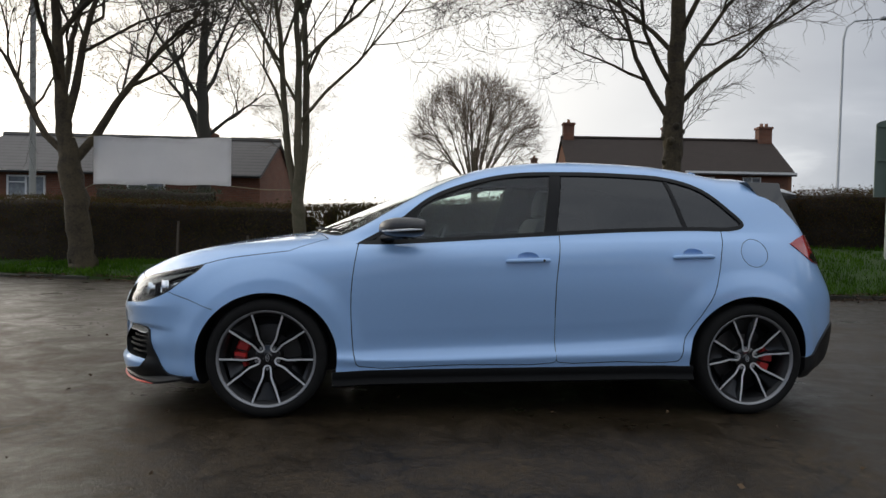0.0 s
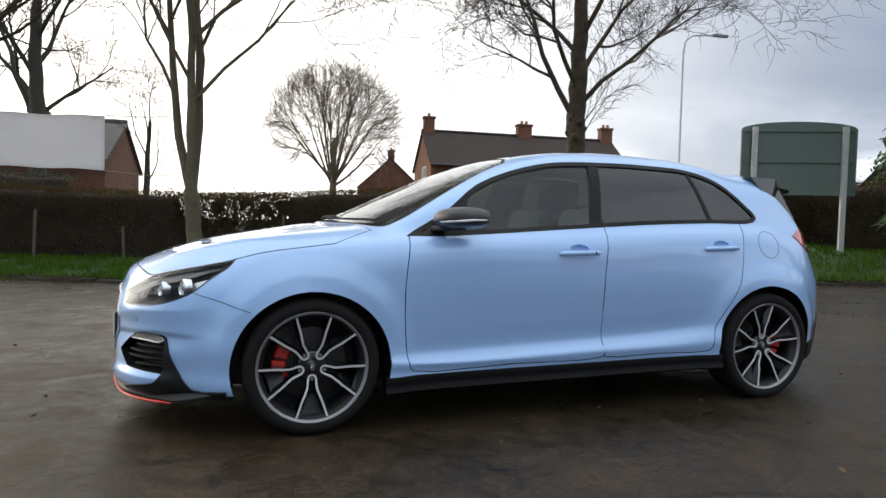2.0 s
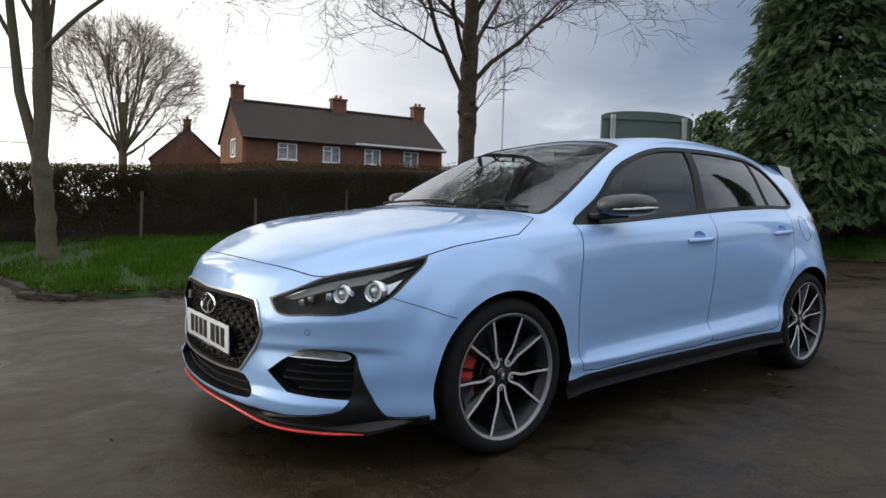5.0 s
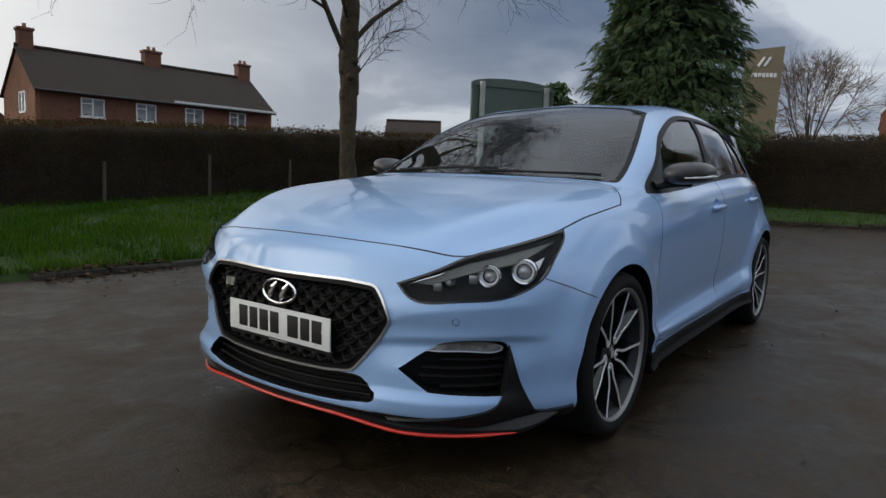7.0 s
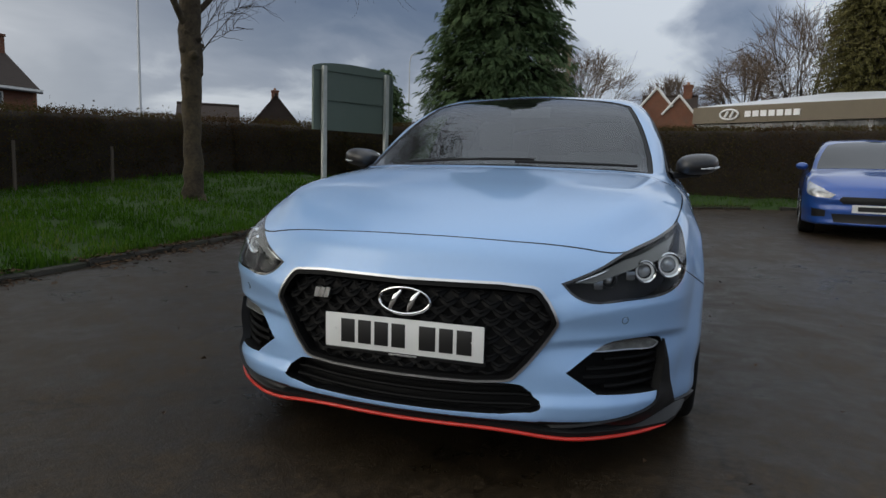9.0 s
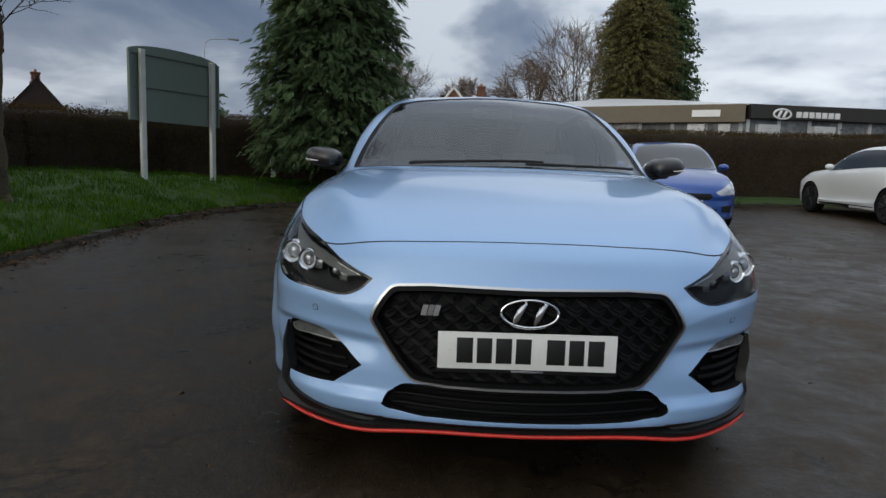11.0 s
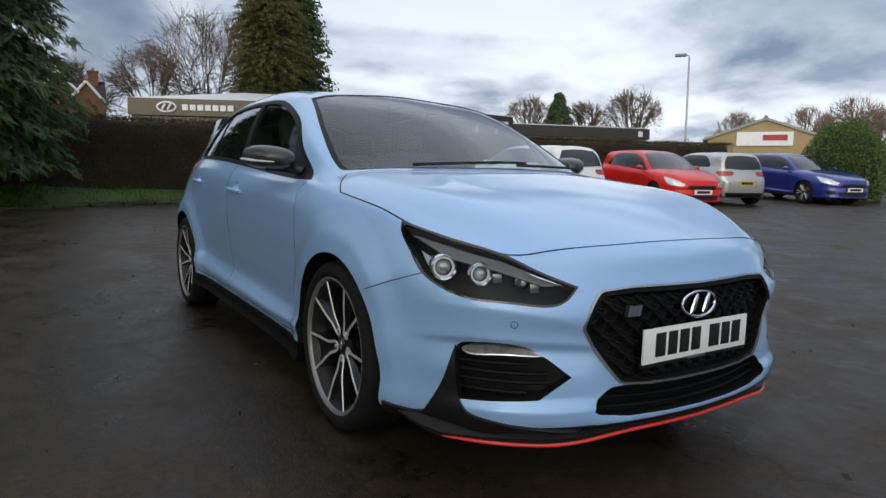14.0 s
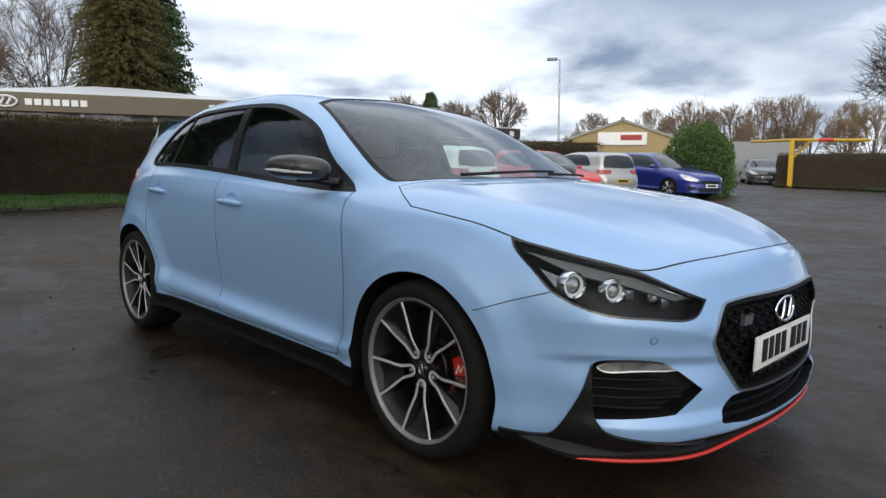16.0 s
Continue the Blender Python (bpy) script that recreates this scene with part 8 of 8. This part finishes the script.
    # tall totem
    t = empty("totem_sign", "tall bronze totem sign with a plain white emblem", "sign", (30.2, 4.45, 0.6), -62)
    bm = bm_new()
    prism(bm, [(-0.75, -0.2, 0), (0.55, -0.2, 0), (0.80, -0.2, 6.75), (-0.80, -0.2, 6.55)], (0, 0.4, 0))
    part("panel", bm, mat("bronze totem", (0.24, 0.19, 0.115), 0.45, 0.1), t, "", False)
    bm = bm_new()
    for x in (-0.14, 0.12):
        tube(bm, [(x - 0.14, -0.23, 5.85), (x + 0.10, -0.23, 6.25)], 0.055, 6)
    part("emblem_shape", bm, SIGN_WHITE, t, "plain white emblem bars")
    for k in range(7):
        bm = bm_new()
        box(bm, -0.58 + k * 0.165, -0.24, 5.38, -0.58 + k * 0.165 + 0.12, -0.205, 5.56)
        part("letter_bar", bm, SIGN_WHITE, t, "plain white sign bar", False)


def tyre_shop():
    h = gabled_house("low tan workshop with a shallow gable and white sign board", (18.6, -38.0, 0.5), 45.0, 12.0, 6.2, 2.9, 4.0, [], [], mat("tan cladding", (0.36, 0.27, 0.13), 0.7, 0, (0.30, 0.22, 0.11), 0.8), None, mat("pale roof sheeting", (0.30, 0.31, 0.28), 0.6, 0, (0.24, 0.25, 0.22), 1.0), 0.3)
    h.matrix_basis = pose(17.5, -36.5, 0.75, 0, 0, -58)
    sgn = new("sign_board")
    sgn.parent = h
    bm = bm_new()
    box(bm, -0.10, 1.6, 2.35, -0.02, 4.6, 3.15)
    part("board", bm, SIGN_WHITE, sgn, "", False)
    bm = bm_new()
    box(bm, -0.13, 1.9, 2.65, -0.10, 3.2, 2.98)
    part("letter_bar", bm, mat("sign red", (0.35, 0.03, 0.03), 0.5), sgn, "plain dark red bar", False)


def green_sign():
    """The back of a green board on two white posts."""
    a, b = Vector((9.14, 5.77, 0)), Vector((10.50, 5.0, 0))
    mid, t = (a + b) / 2, (b - a).normalized()
    s = empty("sign_board", "green painted sign board seen from behind on white posts", "sign", (mid.x, mid.y, verge(mid.x, mid.y)), math.degrees(math.atan2(t.y, t.x)))
    base = verge(mid.x, mid.y)
    half = (b - a).length / 2
    lo, hi = 1.72 - base, 2.95 - base
    w = half + 0.22
    green = mat("dull green board", (0.135, 0.175, 0.145), 0.6, 0, (0.155, 0.195, 0.165), 1.5, 0.6)
    bm = bm_new()
    arc = [(w * math.cos(u), 0.05, hi + 0.14 * math.sin(u) ** 1.0) for u in np.linspace(0, math.pi, 17)]
    arc = [(x, y, z) for x, y, z in arc]
    prism(bm, [(-w, 0.05, lo), (w, 0.05, lo)] + arc, (0, 0.03, 0))
    part("board", bm, green, s, "", False)
    for z in (lo + 0.02, lo + 0.62, hi - 0.03):
        bm = bm_new()
        box(bm, -w, 0.02, z - 0.02, w, 0.05, z + 0.02)
        part("batten", bm, green, s, "", False)
    for x in (-w + 0.02, w - 0.02):
        bm = bm_new()
        box(bm, x - 0.02, 0.018, lo, x + 0.02, 0.05, hi)
        part("edge_batten", bm, green, s, "", False)
    white = mat("white painted post", (0.62, 0.63, 0.60), 0.5, 0, (0.42, 0.44, 0.40), 5.0, 0.6)
    for x in (-half, half):
        bm = bm_new()
        box(bm, x - 0.045, -0.07, -0.3, x + 0.045, 0.016, hi + 0.03, 0.008)
        part("post", bm, white, s, "white painted post", False)


def banner():
    """A plain white sheet strung between the two stems."""
    a, b = Vector((-4.66, 8.28, 0)), Vector((-2.14, 8.05, 0))
    z0, z1 = 1.69, 2.58
    thing = empty("banner", "plain white sheet banner strung between two trees", "banner")
    bm = bm_new()
    cols, rows = 26, 8
    grid = []
    for i in range(cols + 1):
        u = i / cols
        line = []
        for j in range(rows + 1):
            v = j / rows
            p = a.lerp(b, u)
            sag = 0.05 * math.sin(math.pi * u) * (1 if v > 0.5 else -0.3) * -1
            line.append(bm.verts.new((p.x, p.y + 0.04 * math.sin(u * 9) * (1 - v * 0.5), z0 + (z1 - z0) * v + 0.03 * u + sag * 0.6 + 0.01 * math.sin(u * 17))))
        grid.append(line)
    for i in range(cols):
        for j in range(rows):
            bm.faces.new((grid[i][j], grid[i + 1][j], grid[i + 1][j + 1], grid[i][j + 1]))
    r = bmesh.ops.solidify(bm, geom=bm.faces[:], thickness=0.004)
    cloth = leafy("white banner sheet", [(0.70, 0.70, 0.72), (0.78, 0.78, 0.80)], 0.6, 2.0, 0.5)
    part("sheet", bm, cloth, thing, "", True, 0)
    for p, q in (((-2.14, 8.05, z0 + 0.02), (-0.76, 6.95, 1.62)), ((-2.14, 8.05, z1 + 0.03), (-0.80, 6.95, 2.55)), ((-4.66, 8.28, z0), (-4.95, 8.3, 1.60)), ((-4.66, 8.28, z1), (-5.15, 8.3, 2.55))):
        bm = bm_new()
        m = (Vector(p) + Vector(q)) / 2 - Vector((0, 0, 0.03))
        tube(bm, [p, m, q], 0.006, 5)
        part("rope", bm, mat("pale rope", (0.35, 0.30, 0.18), 0.8), thing, "pale cord")


STEEL = mat("galvanised steel", (0.42, 0.44, 0.46), 0.5, 0.2, (0.34, 0.36, 0.38), 3)


def street_lamp(at, height, rz, reach=1.3):
    s = empty("street_lamp", "tall slim grey steel street lamp beyond the hedge", "lamp post", at, rz, "street lamps")
    bm = bm_new()
    if reach < 0.6:
        tube(bm, [(0, 0, 0), (0, 0, 1.2), (0, 0, 1.25), (0.04, 0, height - 0.2), (0.05, 0, height + 0.1), (reach, 0, height + 0.13)], [0.075, 0.075, 0.05, 0.032, 0.03, 0.028], 10)
    else:
        tube(bm, [(0, 0, 0), (0, 0, 1.2), (0, 0, 1.25), (0, 0, height - 0.7), (0.10, 0, height - 0.25), (0.40, 0, height), (reach, 0, height + 0.12)], [0.08, 0.08, 0.055, 0.042, 0.036, 0.032, 0.03], 10)
    part("column", bm, STEEL, s)
    bm = bm_new()
    long = 0.62 if reach > 0.6 else 0.34
    box(bm, reach - 0.1, -0.09, height + 0.07, reach + long, 0.09, height + 0.19, 0.04)
    part("lantern", bm, mat("lantern housing", (0.22, 0.23, 0.24), 0.5), s, "grey lantern head")
    return s


def yellow_barrier():
    p, q = Vector((9.7, -33.6, 0)), Vector((13.0, -37.6, 0))
    yellow = mat("yellow painted steel", (0.62, 0.38, 0.02), 0.45, 0, (0.5, 0.30, 0.02), 2)
    thing = empty("height_barrier", "yellow steel height barrier over the yard exit", "barrier", (9.7, -33.6, 0.6))
    bm = bm_new()
    box(bm, -0.10, -0.10, 0, 0.10, 0.10, 2.4, 0.015)
    part("post", bm, yellow, thing, "", False)
    far = Vector((6.2, -33.1, 0)) - p
    back = Vector((13.2, -37.6, 0)) - p
    bm = bm_new()
    tube(bm, [(back.x, back.y, 2.6), (0, 0, 2.4), (far.x, far.y, 2.25)], 0.075, 8)
    part("beam", bm, yellow, thing)
    bm = bm_new()
    tube(bm, [(0, 0, 1.4), (far.x * 0.25, far.y * 0.25, 2.3)], 0.05, 8)
    part("brace", bm, yellow, thing)
    bm = bm_new()
    tube(bm, [(far.x * 0.36, far.y * 0.36, 2.35), (far.x * 0.56, far.y * 0.56, 2.32)], 0.085, 8)
    part("red_band", bm, RED_TRIM, thing, "red band on the beam")
    bm = bm_new()
    box(bm, -0.12, -3.4, 2.35, 0.12, 0.5, 2.62, 0.015)
    bmesh.ops.transform(bm, matrix=pose(11.2, -25.4, 0.25, 0, 0, 24), verts=bm.verts)
    tagged(part("timber_beam", bm, mat("worn timber post", (0.20, 0.16, 0.11), 0.8, bump=0.2), None, "", False), "worn brown timber beam over two posts at the exit", "beam")
    for x, y in ((11.6, -25.2), (11.0, -26.5)):
        bm = bm_new()
        box(bm, x - 0.09, y - 0.09, 0.3, x + 0.09, y + 0.09, 2.6, 0.01)
        tagged(part("timber_post", bm, mat("worn timber post", (0.20, 0.16, 0.11), 0.8, bump=0.2), None, "", False), "worn timber post at the yard exit", "post", "exit posts")


def far_side():
    hedge("hedge", "clipped hedge on the far side of the exit", [(10.6, -34.5), (7.5, -34.6), (4.5, -34.0)], lambda x, y: 0.7, lambda x, y: 2.35, 1.0, 5000, 17)
    crown_tree("bare tree on the grass past the exit", (4.6, -37.5, 0.6), 2.4, 5.4, 3.4, 3.2, 88, 11, 7, 6, 0.011, 0.22, BARK)
    sheet("far_grass", lines((-6, 10.5, 1.5)), lines((-46, -33.2, 1.2)), lambda x, y: lie(x, y) + 0.06 + 0.03 * noise.noise((x, y, 0)), TURF).name = "far_grass"
    tagged(bpy.data.objects["far_grass"], "mown grass past the yard exit", "grass")
    # grey industrial front seen through the exit
    b = empty("workshop", "pale grey workshop front seen through the exit", "building", (16.0, -45.0, 0.6), 30)
    bm = bm_new()
    box(bm, -1.2, 0, 0, 2, 6, 2.7, 0.03)
    part("wall", bm, mat("grey cladding", (0.28, 0.29, 0.31), 0.6), b, "", False)
    bm = bm_new()
    box(bm, -0.8, -0.08, 0, 1.0, 0.0, 2.4)
    part("shutter", bm, PANE, b, "", False)


houses()
showroom()
tyre_shop()
green_sign()
banner()
street_lamp((17.95, 18.6, 0.3), 8.9, -5, 1.5)
street_lamp((41.3, 16.5, 0.4), 8.9, -68, 1.6)
street_lamp((14.95, -20.8, 0.6), 5.25, 36, 0.25)
yellow_barrier()
far_side()
bm = bm_new()
tube(bm, [(-9.28, 15.41, 0.2), (-9.28, 15.41, 9.0)], [0.10, 0.07], 10)
tagged(part("pole", bm, mat("pale concrete pole", (0.34, 0.33, 0.31), 0.8, bump=0.1)), "pale upright pole behind the hedge", "pole")
hedge("hedge", "low dark green shrub row behind the brown hedge", [(-6.2, 12.3), (-3.4, 12.8)], lambda x, y: 0.3, lambda x, y: 1.86 + 0.08 * noise.noise((x * 2, y, 0)), 1.0, 5000, 23, HEDGE_GREEN)
# ---- the other parked cars ----
BACK = View((0.72, 0, 0.69))
BACK_FLAT = View((1, 0, 0))


def hatch_meshes():
    """Shared meshes for the plainer hatchbacks, shaped on the same lines."""
    global skin_bm, skin_tree
    shell = body_surface(3, True)
    skin_bm = bm_new()
    skin_bm.from_mesh(shell)
    skin_bm.normal_update()
    skin_bm.faces.ensure_lookup_table()
    skin_bm.verts.ensure_lookup_table()
    skin_tree = BVHTree.FromBMesh(skin_bm)

    def arch(b):
        for ax in (0.0, AXLE):
            r = bmesh.ops.create_cone(b, cap_ends=True, segments=40, radius1=0.355, radius2=0.355, depth=0.5)
            bmesh.ops.transform(b, matrix=Matrix.Translation((ax, 0.86, WHEEL_R)) @ Matrix.Rotation(math.pi / 2, 4, "X"), verts=r["verts"])

    shell.materials.append(PAINT)
    b = bm_new()
    arch(b)
    mirrored(b)
    shell = carved(shell, as_mesh(b, BLACK))
    polished(shell)
    out = {"body": shell}

    def keep(key, bm):
        out[key] = as_mesh_open(bm)

    for s in (1, -1):
        keep(("side_glass", s), patch(SIDE, GLASS_OUT, 0.004, 0.012, 0.05, s))
        keep(("headlight", s), patch(CORNER, HEAD_OUT, 0.005, 0.012, 0.03, s))
        tail = smooth_loop([(3.02, 0.80, 0.90), (3.12, 0.74, 0.935), (3.26, 0.60, 0.925), (3.31, 0.44, 0.915), (3.32, 0.45, 0.825), (3.28, 0.56, 0.81), (3.16, 0.77, 0.80)], 3, ())
        keep(("tail_light", s), patch(REAR, flat_of(REAR, tail), 0.008, 0.02, 0.03, s))
        keep(("skirt", s), patch(SIDE, in_side([(0.37, 0.262), (0.37, 0.20), (2.26, 0.21), (2.26, 0.285)]), 0.006, 0.02, 0.06, s))
        fog = flat_of(CORNER, [(-0.66, 0.74, 0.42), (-0.80, 0.57, 0.40), (-0.80, 0.57, 0.31), (-0.66, 0.74, 0.30)])
        keep(("intake", s), patch(CORNER, fog, 0.004, 0.01, 0.03, s))
    keep("windscreen", patch(SCREEN, SCREEN_OUT, 0.004, 0.01, 0.06))
    rear = smooth_loop([(3.02, 0.0, 1.325), (3.01, 0.48, 1.295), (3.10, 0.595, 1.13), (3.19, 0.61, 1.00), (3.25, 0.0, 0.985), (3.19, -0.61, 1.00), (3.10, -0.595, 1.13), (3.01, -0.48, 1.295)], 3, (1, 3, 5, 7))
    keep("rear_glass", patch(BACK, flat_of(BACK, rear), 0.006, 0.012, 0.06))
    keep("grille", patch(FRONT, [FRONT.flat((-0.9, y, z)) for y, z in ((0.38, 0.60), (0.42, 0.55), (0.36, 0.50), (-0.36, 0.50), (-0.42, 0.55), (-0.38, 0.60))], 0.004, 0.012, 0.04))
    keep("lower_grille", patch(FRONT, [FRONT.flat((-0.9, y, z)) for y, z in ((0.50, 0.36), (0.46, 0.24), (-0.46, 0.24), (-0.50, 0.36))], 0.004, 0.012, 0.04))
    keep("rear_apron", patch(BACK_FLAT, [BACK_FLAT.flat((3.4, y, z)) for y, z in ((0.66, 0.36), (0.62, 0.25), (-0.62, 0.25), (-0.66, 0.36))], 0.006, 0.012, 0.05))
    keep("tailgate_joint", frame_band(BACK_FLAT, [BACK_FLAT.flat((3.4, y, z)) for y, z in smooth_loop([(0.56, 0.98), (0.58, 0.72), (0.50, 0.55), (-0.50, 0.55), (-0.58, 0.72), (-0.56, 0.98)], 4, (0, 5))], -0.002, 0.002, 0.001, 0.003))
    bm = bm_new()
    box(bm, -0.26, -0.006, -0.055, 0.26, 0.006, 0.055)
    keep("plate", bm)
    bm = bm_new()
    box(bm, -0.19, -0.009, -0.032, 0.19, -0.0062, 0.032)
    keep("bar", bm)
    bm = bm_new()
    bmesh.ops.create_uvsphere(bm, u_segments=16, v_segments=10, radius=1.0)
    for v in bm.verts:
        v.co = (0.70 + v.co.x * 0.09, 0.895 + v.co.y * 0.09, 0.995 + v.co.z * 0.06)
    keep(("mirror", 1), bm)
    bm = bm_new()
    bmesh.ops.create_uvsphere(bm, u_segments=16, v_segments=10, radius=1.0)
    for v in bm.verts:
        v.co = (0.70 + v.co.x * 0.09, -0.895 + v.co.y * 0.09, 0.995 + v.co.z * 0.06)
    keep(("mirror", -1), bm)
    bm = bm_new()
    lathe(bm, [(0.0, 0.085), (0.06, 0.085), (0.22, 0.092), (0.245, 0.10), (0.25, 0.09)], "y", 40)
    keep("disc", bm)
    bm = bm_new()
    for k in range(5):
        a = 2 * math.pi * k / 5
        for off in (-0.12, 0.12):
            c, s = math.cos(a + off * 0.5), math.sin(a + off * 0.5)
            c2, s2 = math.cos(a + off * 1.6), math.sin(a + off * 1.6)
            tube(bm, [(0.05 * c, 0.094, 0.05 * s), (0.225 * c2, 0.103, 0.225 * s2)], [0.02, 0.016], 6)
    keep("spokes", bm)
    return out


def as_mesh_open(bm):
    me = bpy.data.meshes.new("m")
    bm.to_mesh(me)
    bm.free()
    return me


HATCH = hatch_meshes()
DARK_PANE = mat("dark car glass", (0.012, 0.014, 0.016), 0.04, 0, (0.02, 0.022, 0.024), 3, coat=0.3)
LAMP_CLEAR = mat("clear lamp", (0.42, 0.43, 0.44), 0.10, 0.5, (0.7, 0.71, 0.72), 12, 0.8, coat=1.0)
LAMP_RED = mat("red car lamp", (0.36, 0.018, 0.02), 0.15, 0, (0.20, 0.01, 0.01), 8, coat=0.8)
PLATE_YELLOW = mat("yellow number plate", (0.68, 0.46, 0.04), 0.4)
WHEEL_SILVER = mat("silver wheel", (0.42, 0.42, 0.43), 0.35, 0.8)
WHEEL_BLACK = mat("black wheel", (0.03, 0.03, 0.032), 0.4, 0.4)


def parked_car(label, x, y, rz, paint, scale, wheels=WHEEL_SILVER, trim=BLACK, plate=0.62):
    """A parked hatchback; x, y is under its front axle."""
    car = empty("car", label, "car", (x, y, lie(x, y)), rz, "parked cars")
    rear_x, rear_y = x + math.cos(radians(rz)) * AXLE, y + math.sin(radians(rz)) * AXLE
    pitch = math.atan2(lie(rear_x, rear_y) - lie(x, y), AXLE)
    car.matrix_basis = Matrix.Translation((x, y, lie(x, y))) @ Matrix.Rotation(radians(rz), 4, "Z") @ Matrix.Rotation(-pitch, 4, "Y")

    def put(name, key, material, m=None, label="", parent=car, stretch=True):
        me = HATCH[key]
        if not me.materials:
            me.materials.append(material)
            me.shade_smooth()
            me.set_sharp_from_angle(angle=radians(40))
        ob = new(name, me)
        ob.parent = parent
        slot = ob.material_slots[0]
        slot.link = "OBJECT"
        slot.material = material
        base = Matrix.Diagonal((*scale, 1)) if stretch else Matrix.Identity(4)
        ob.matrix_basis = base @ (m if m is not None else Matrix.Identity(4))
        if label:
            tagged(ob, label)
        return ob

    put("body", "body", paint)
    put("windscreen", "windscreen", DARK_PANE)
    put("rear_glass", "rear_glass", DARK_PANE)
    put("grille", "grille", trim)
    put("lower_grille", "lower_grille", BLACK)
    put("rear_apron", "rear_apron", BLACK)
    put("tailgate_joint", "tailgate_joint", INK)
    for s in (1, -1):
        put("side_glass", ("side_glass", s), DARK_PANE)
        put("headlight", ("headlight", s), LAMP_CLEAR)
        put("tail_light", ("tail_light", s), LAMP_RED)
        put("skirt", ("skirt", s), BLACK)
        put("intake", ("intake", s), BLACK)
        put("door_mirror", ("mirror", s), paint)
    for fx, fz, turn, col in ((-0.918, 0.44, -90, PLATE_WHITE), (3.405, plate, 90, PLATE_YELLOW)):
        pl = put("number_plate", "plate", col, pose(fx, 0, fz, 0, 0, turn))
        put("plate_bar", "bar", INK, None, "plain dark bar", pl, False)
    for ax in (0.0, AXLE):
        for s in (-1, 1):
            w = new("wheel")
            w.parent = car
            w.matrix_basis = Matrix.Translation((ax * scale[0], s * 0.775 * scale[1], WHEEL_R * scale[2])) @ Matrix.Rotation(0 if s > 0 else math.pi, 4, "Z") @ Matrix.Diagonal((scale[2],) * 3 + (1,))
            t = new("tyre", PARTS["tyre"])
            t.parent = w
            put("disc", "disc", WHEEL_BLACK, None, "", w, False)
            put("spokes", "spokes", wheels, None, "", w, False)
    return car


def parked_cars():
    white = mat("white car paint", (0.72, 0.73, 0.72), 0.3, 0, (0.66, 0.67, 0.66), 3, 0.5, coat=1.0)
    red = mat("red car paint", (0.58, 0.012, 0.008), 0.35, 0, (0.52, 0.011, 0.008), 3, 0.5, coat=0.5, spec=0.3)
    silver = mat("silver car paint", (0.44, 0.44, 0.42), 0.3, 0.5, (0.38, 0.38, 0.36), 3, 0.5, coat=1.0)
    blue = mat("deep blue car paint", (0.018, 0.03, 0.24), 0.28, 0.3, (0.015, 0.025, 0.2), 3, 0.5, coat=1.0)
    bright = mat("bright blue car paint", (0.02, 0.085, 0.36), 0.28, 0.3, (0.016, 0.07, 0.31), 3, 0.5, coat=1.0)
    grey = mat("dark grey car paint", (0.04, 0.045, 0.05), 0.3, 0.3, coat=1.0)
    parked_car("bright blue hatchback parked nose out by the hedge", 8.42, -3.72, -10, bright, (1.0, 1.0, 1.0))
    parked_car("white hatchback parked with its tail to the yard", 11.58, -8.67, 179.0, white, (0.98, 0.99, 1.0), WHEEL_BLACK, BLACK, 0.46)
    parked_car("red hatchback parked nose out beside a white one", 8.30, -11.97, -17.5, red, (0.92, 0.94, 0.98), WHEEL_BLACK)
    parked_car("silver hatchback parked with its tail to the yard", 10.86, -15.14, 162.5, silver, (0.88, 0.92, 0.98))
    parked_car("deep blue hatchback parked nose out beside a silver one", 8.0, -18.35, -17.5, blue, (1.04, 1.02, 1.02))
    parked_car("dark grey car waiting far off by the exit", 11.8, -36.0, -62, grey, (1.0, 1.0, 1.0))


parked_cars()
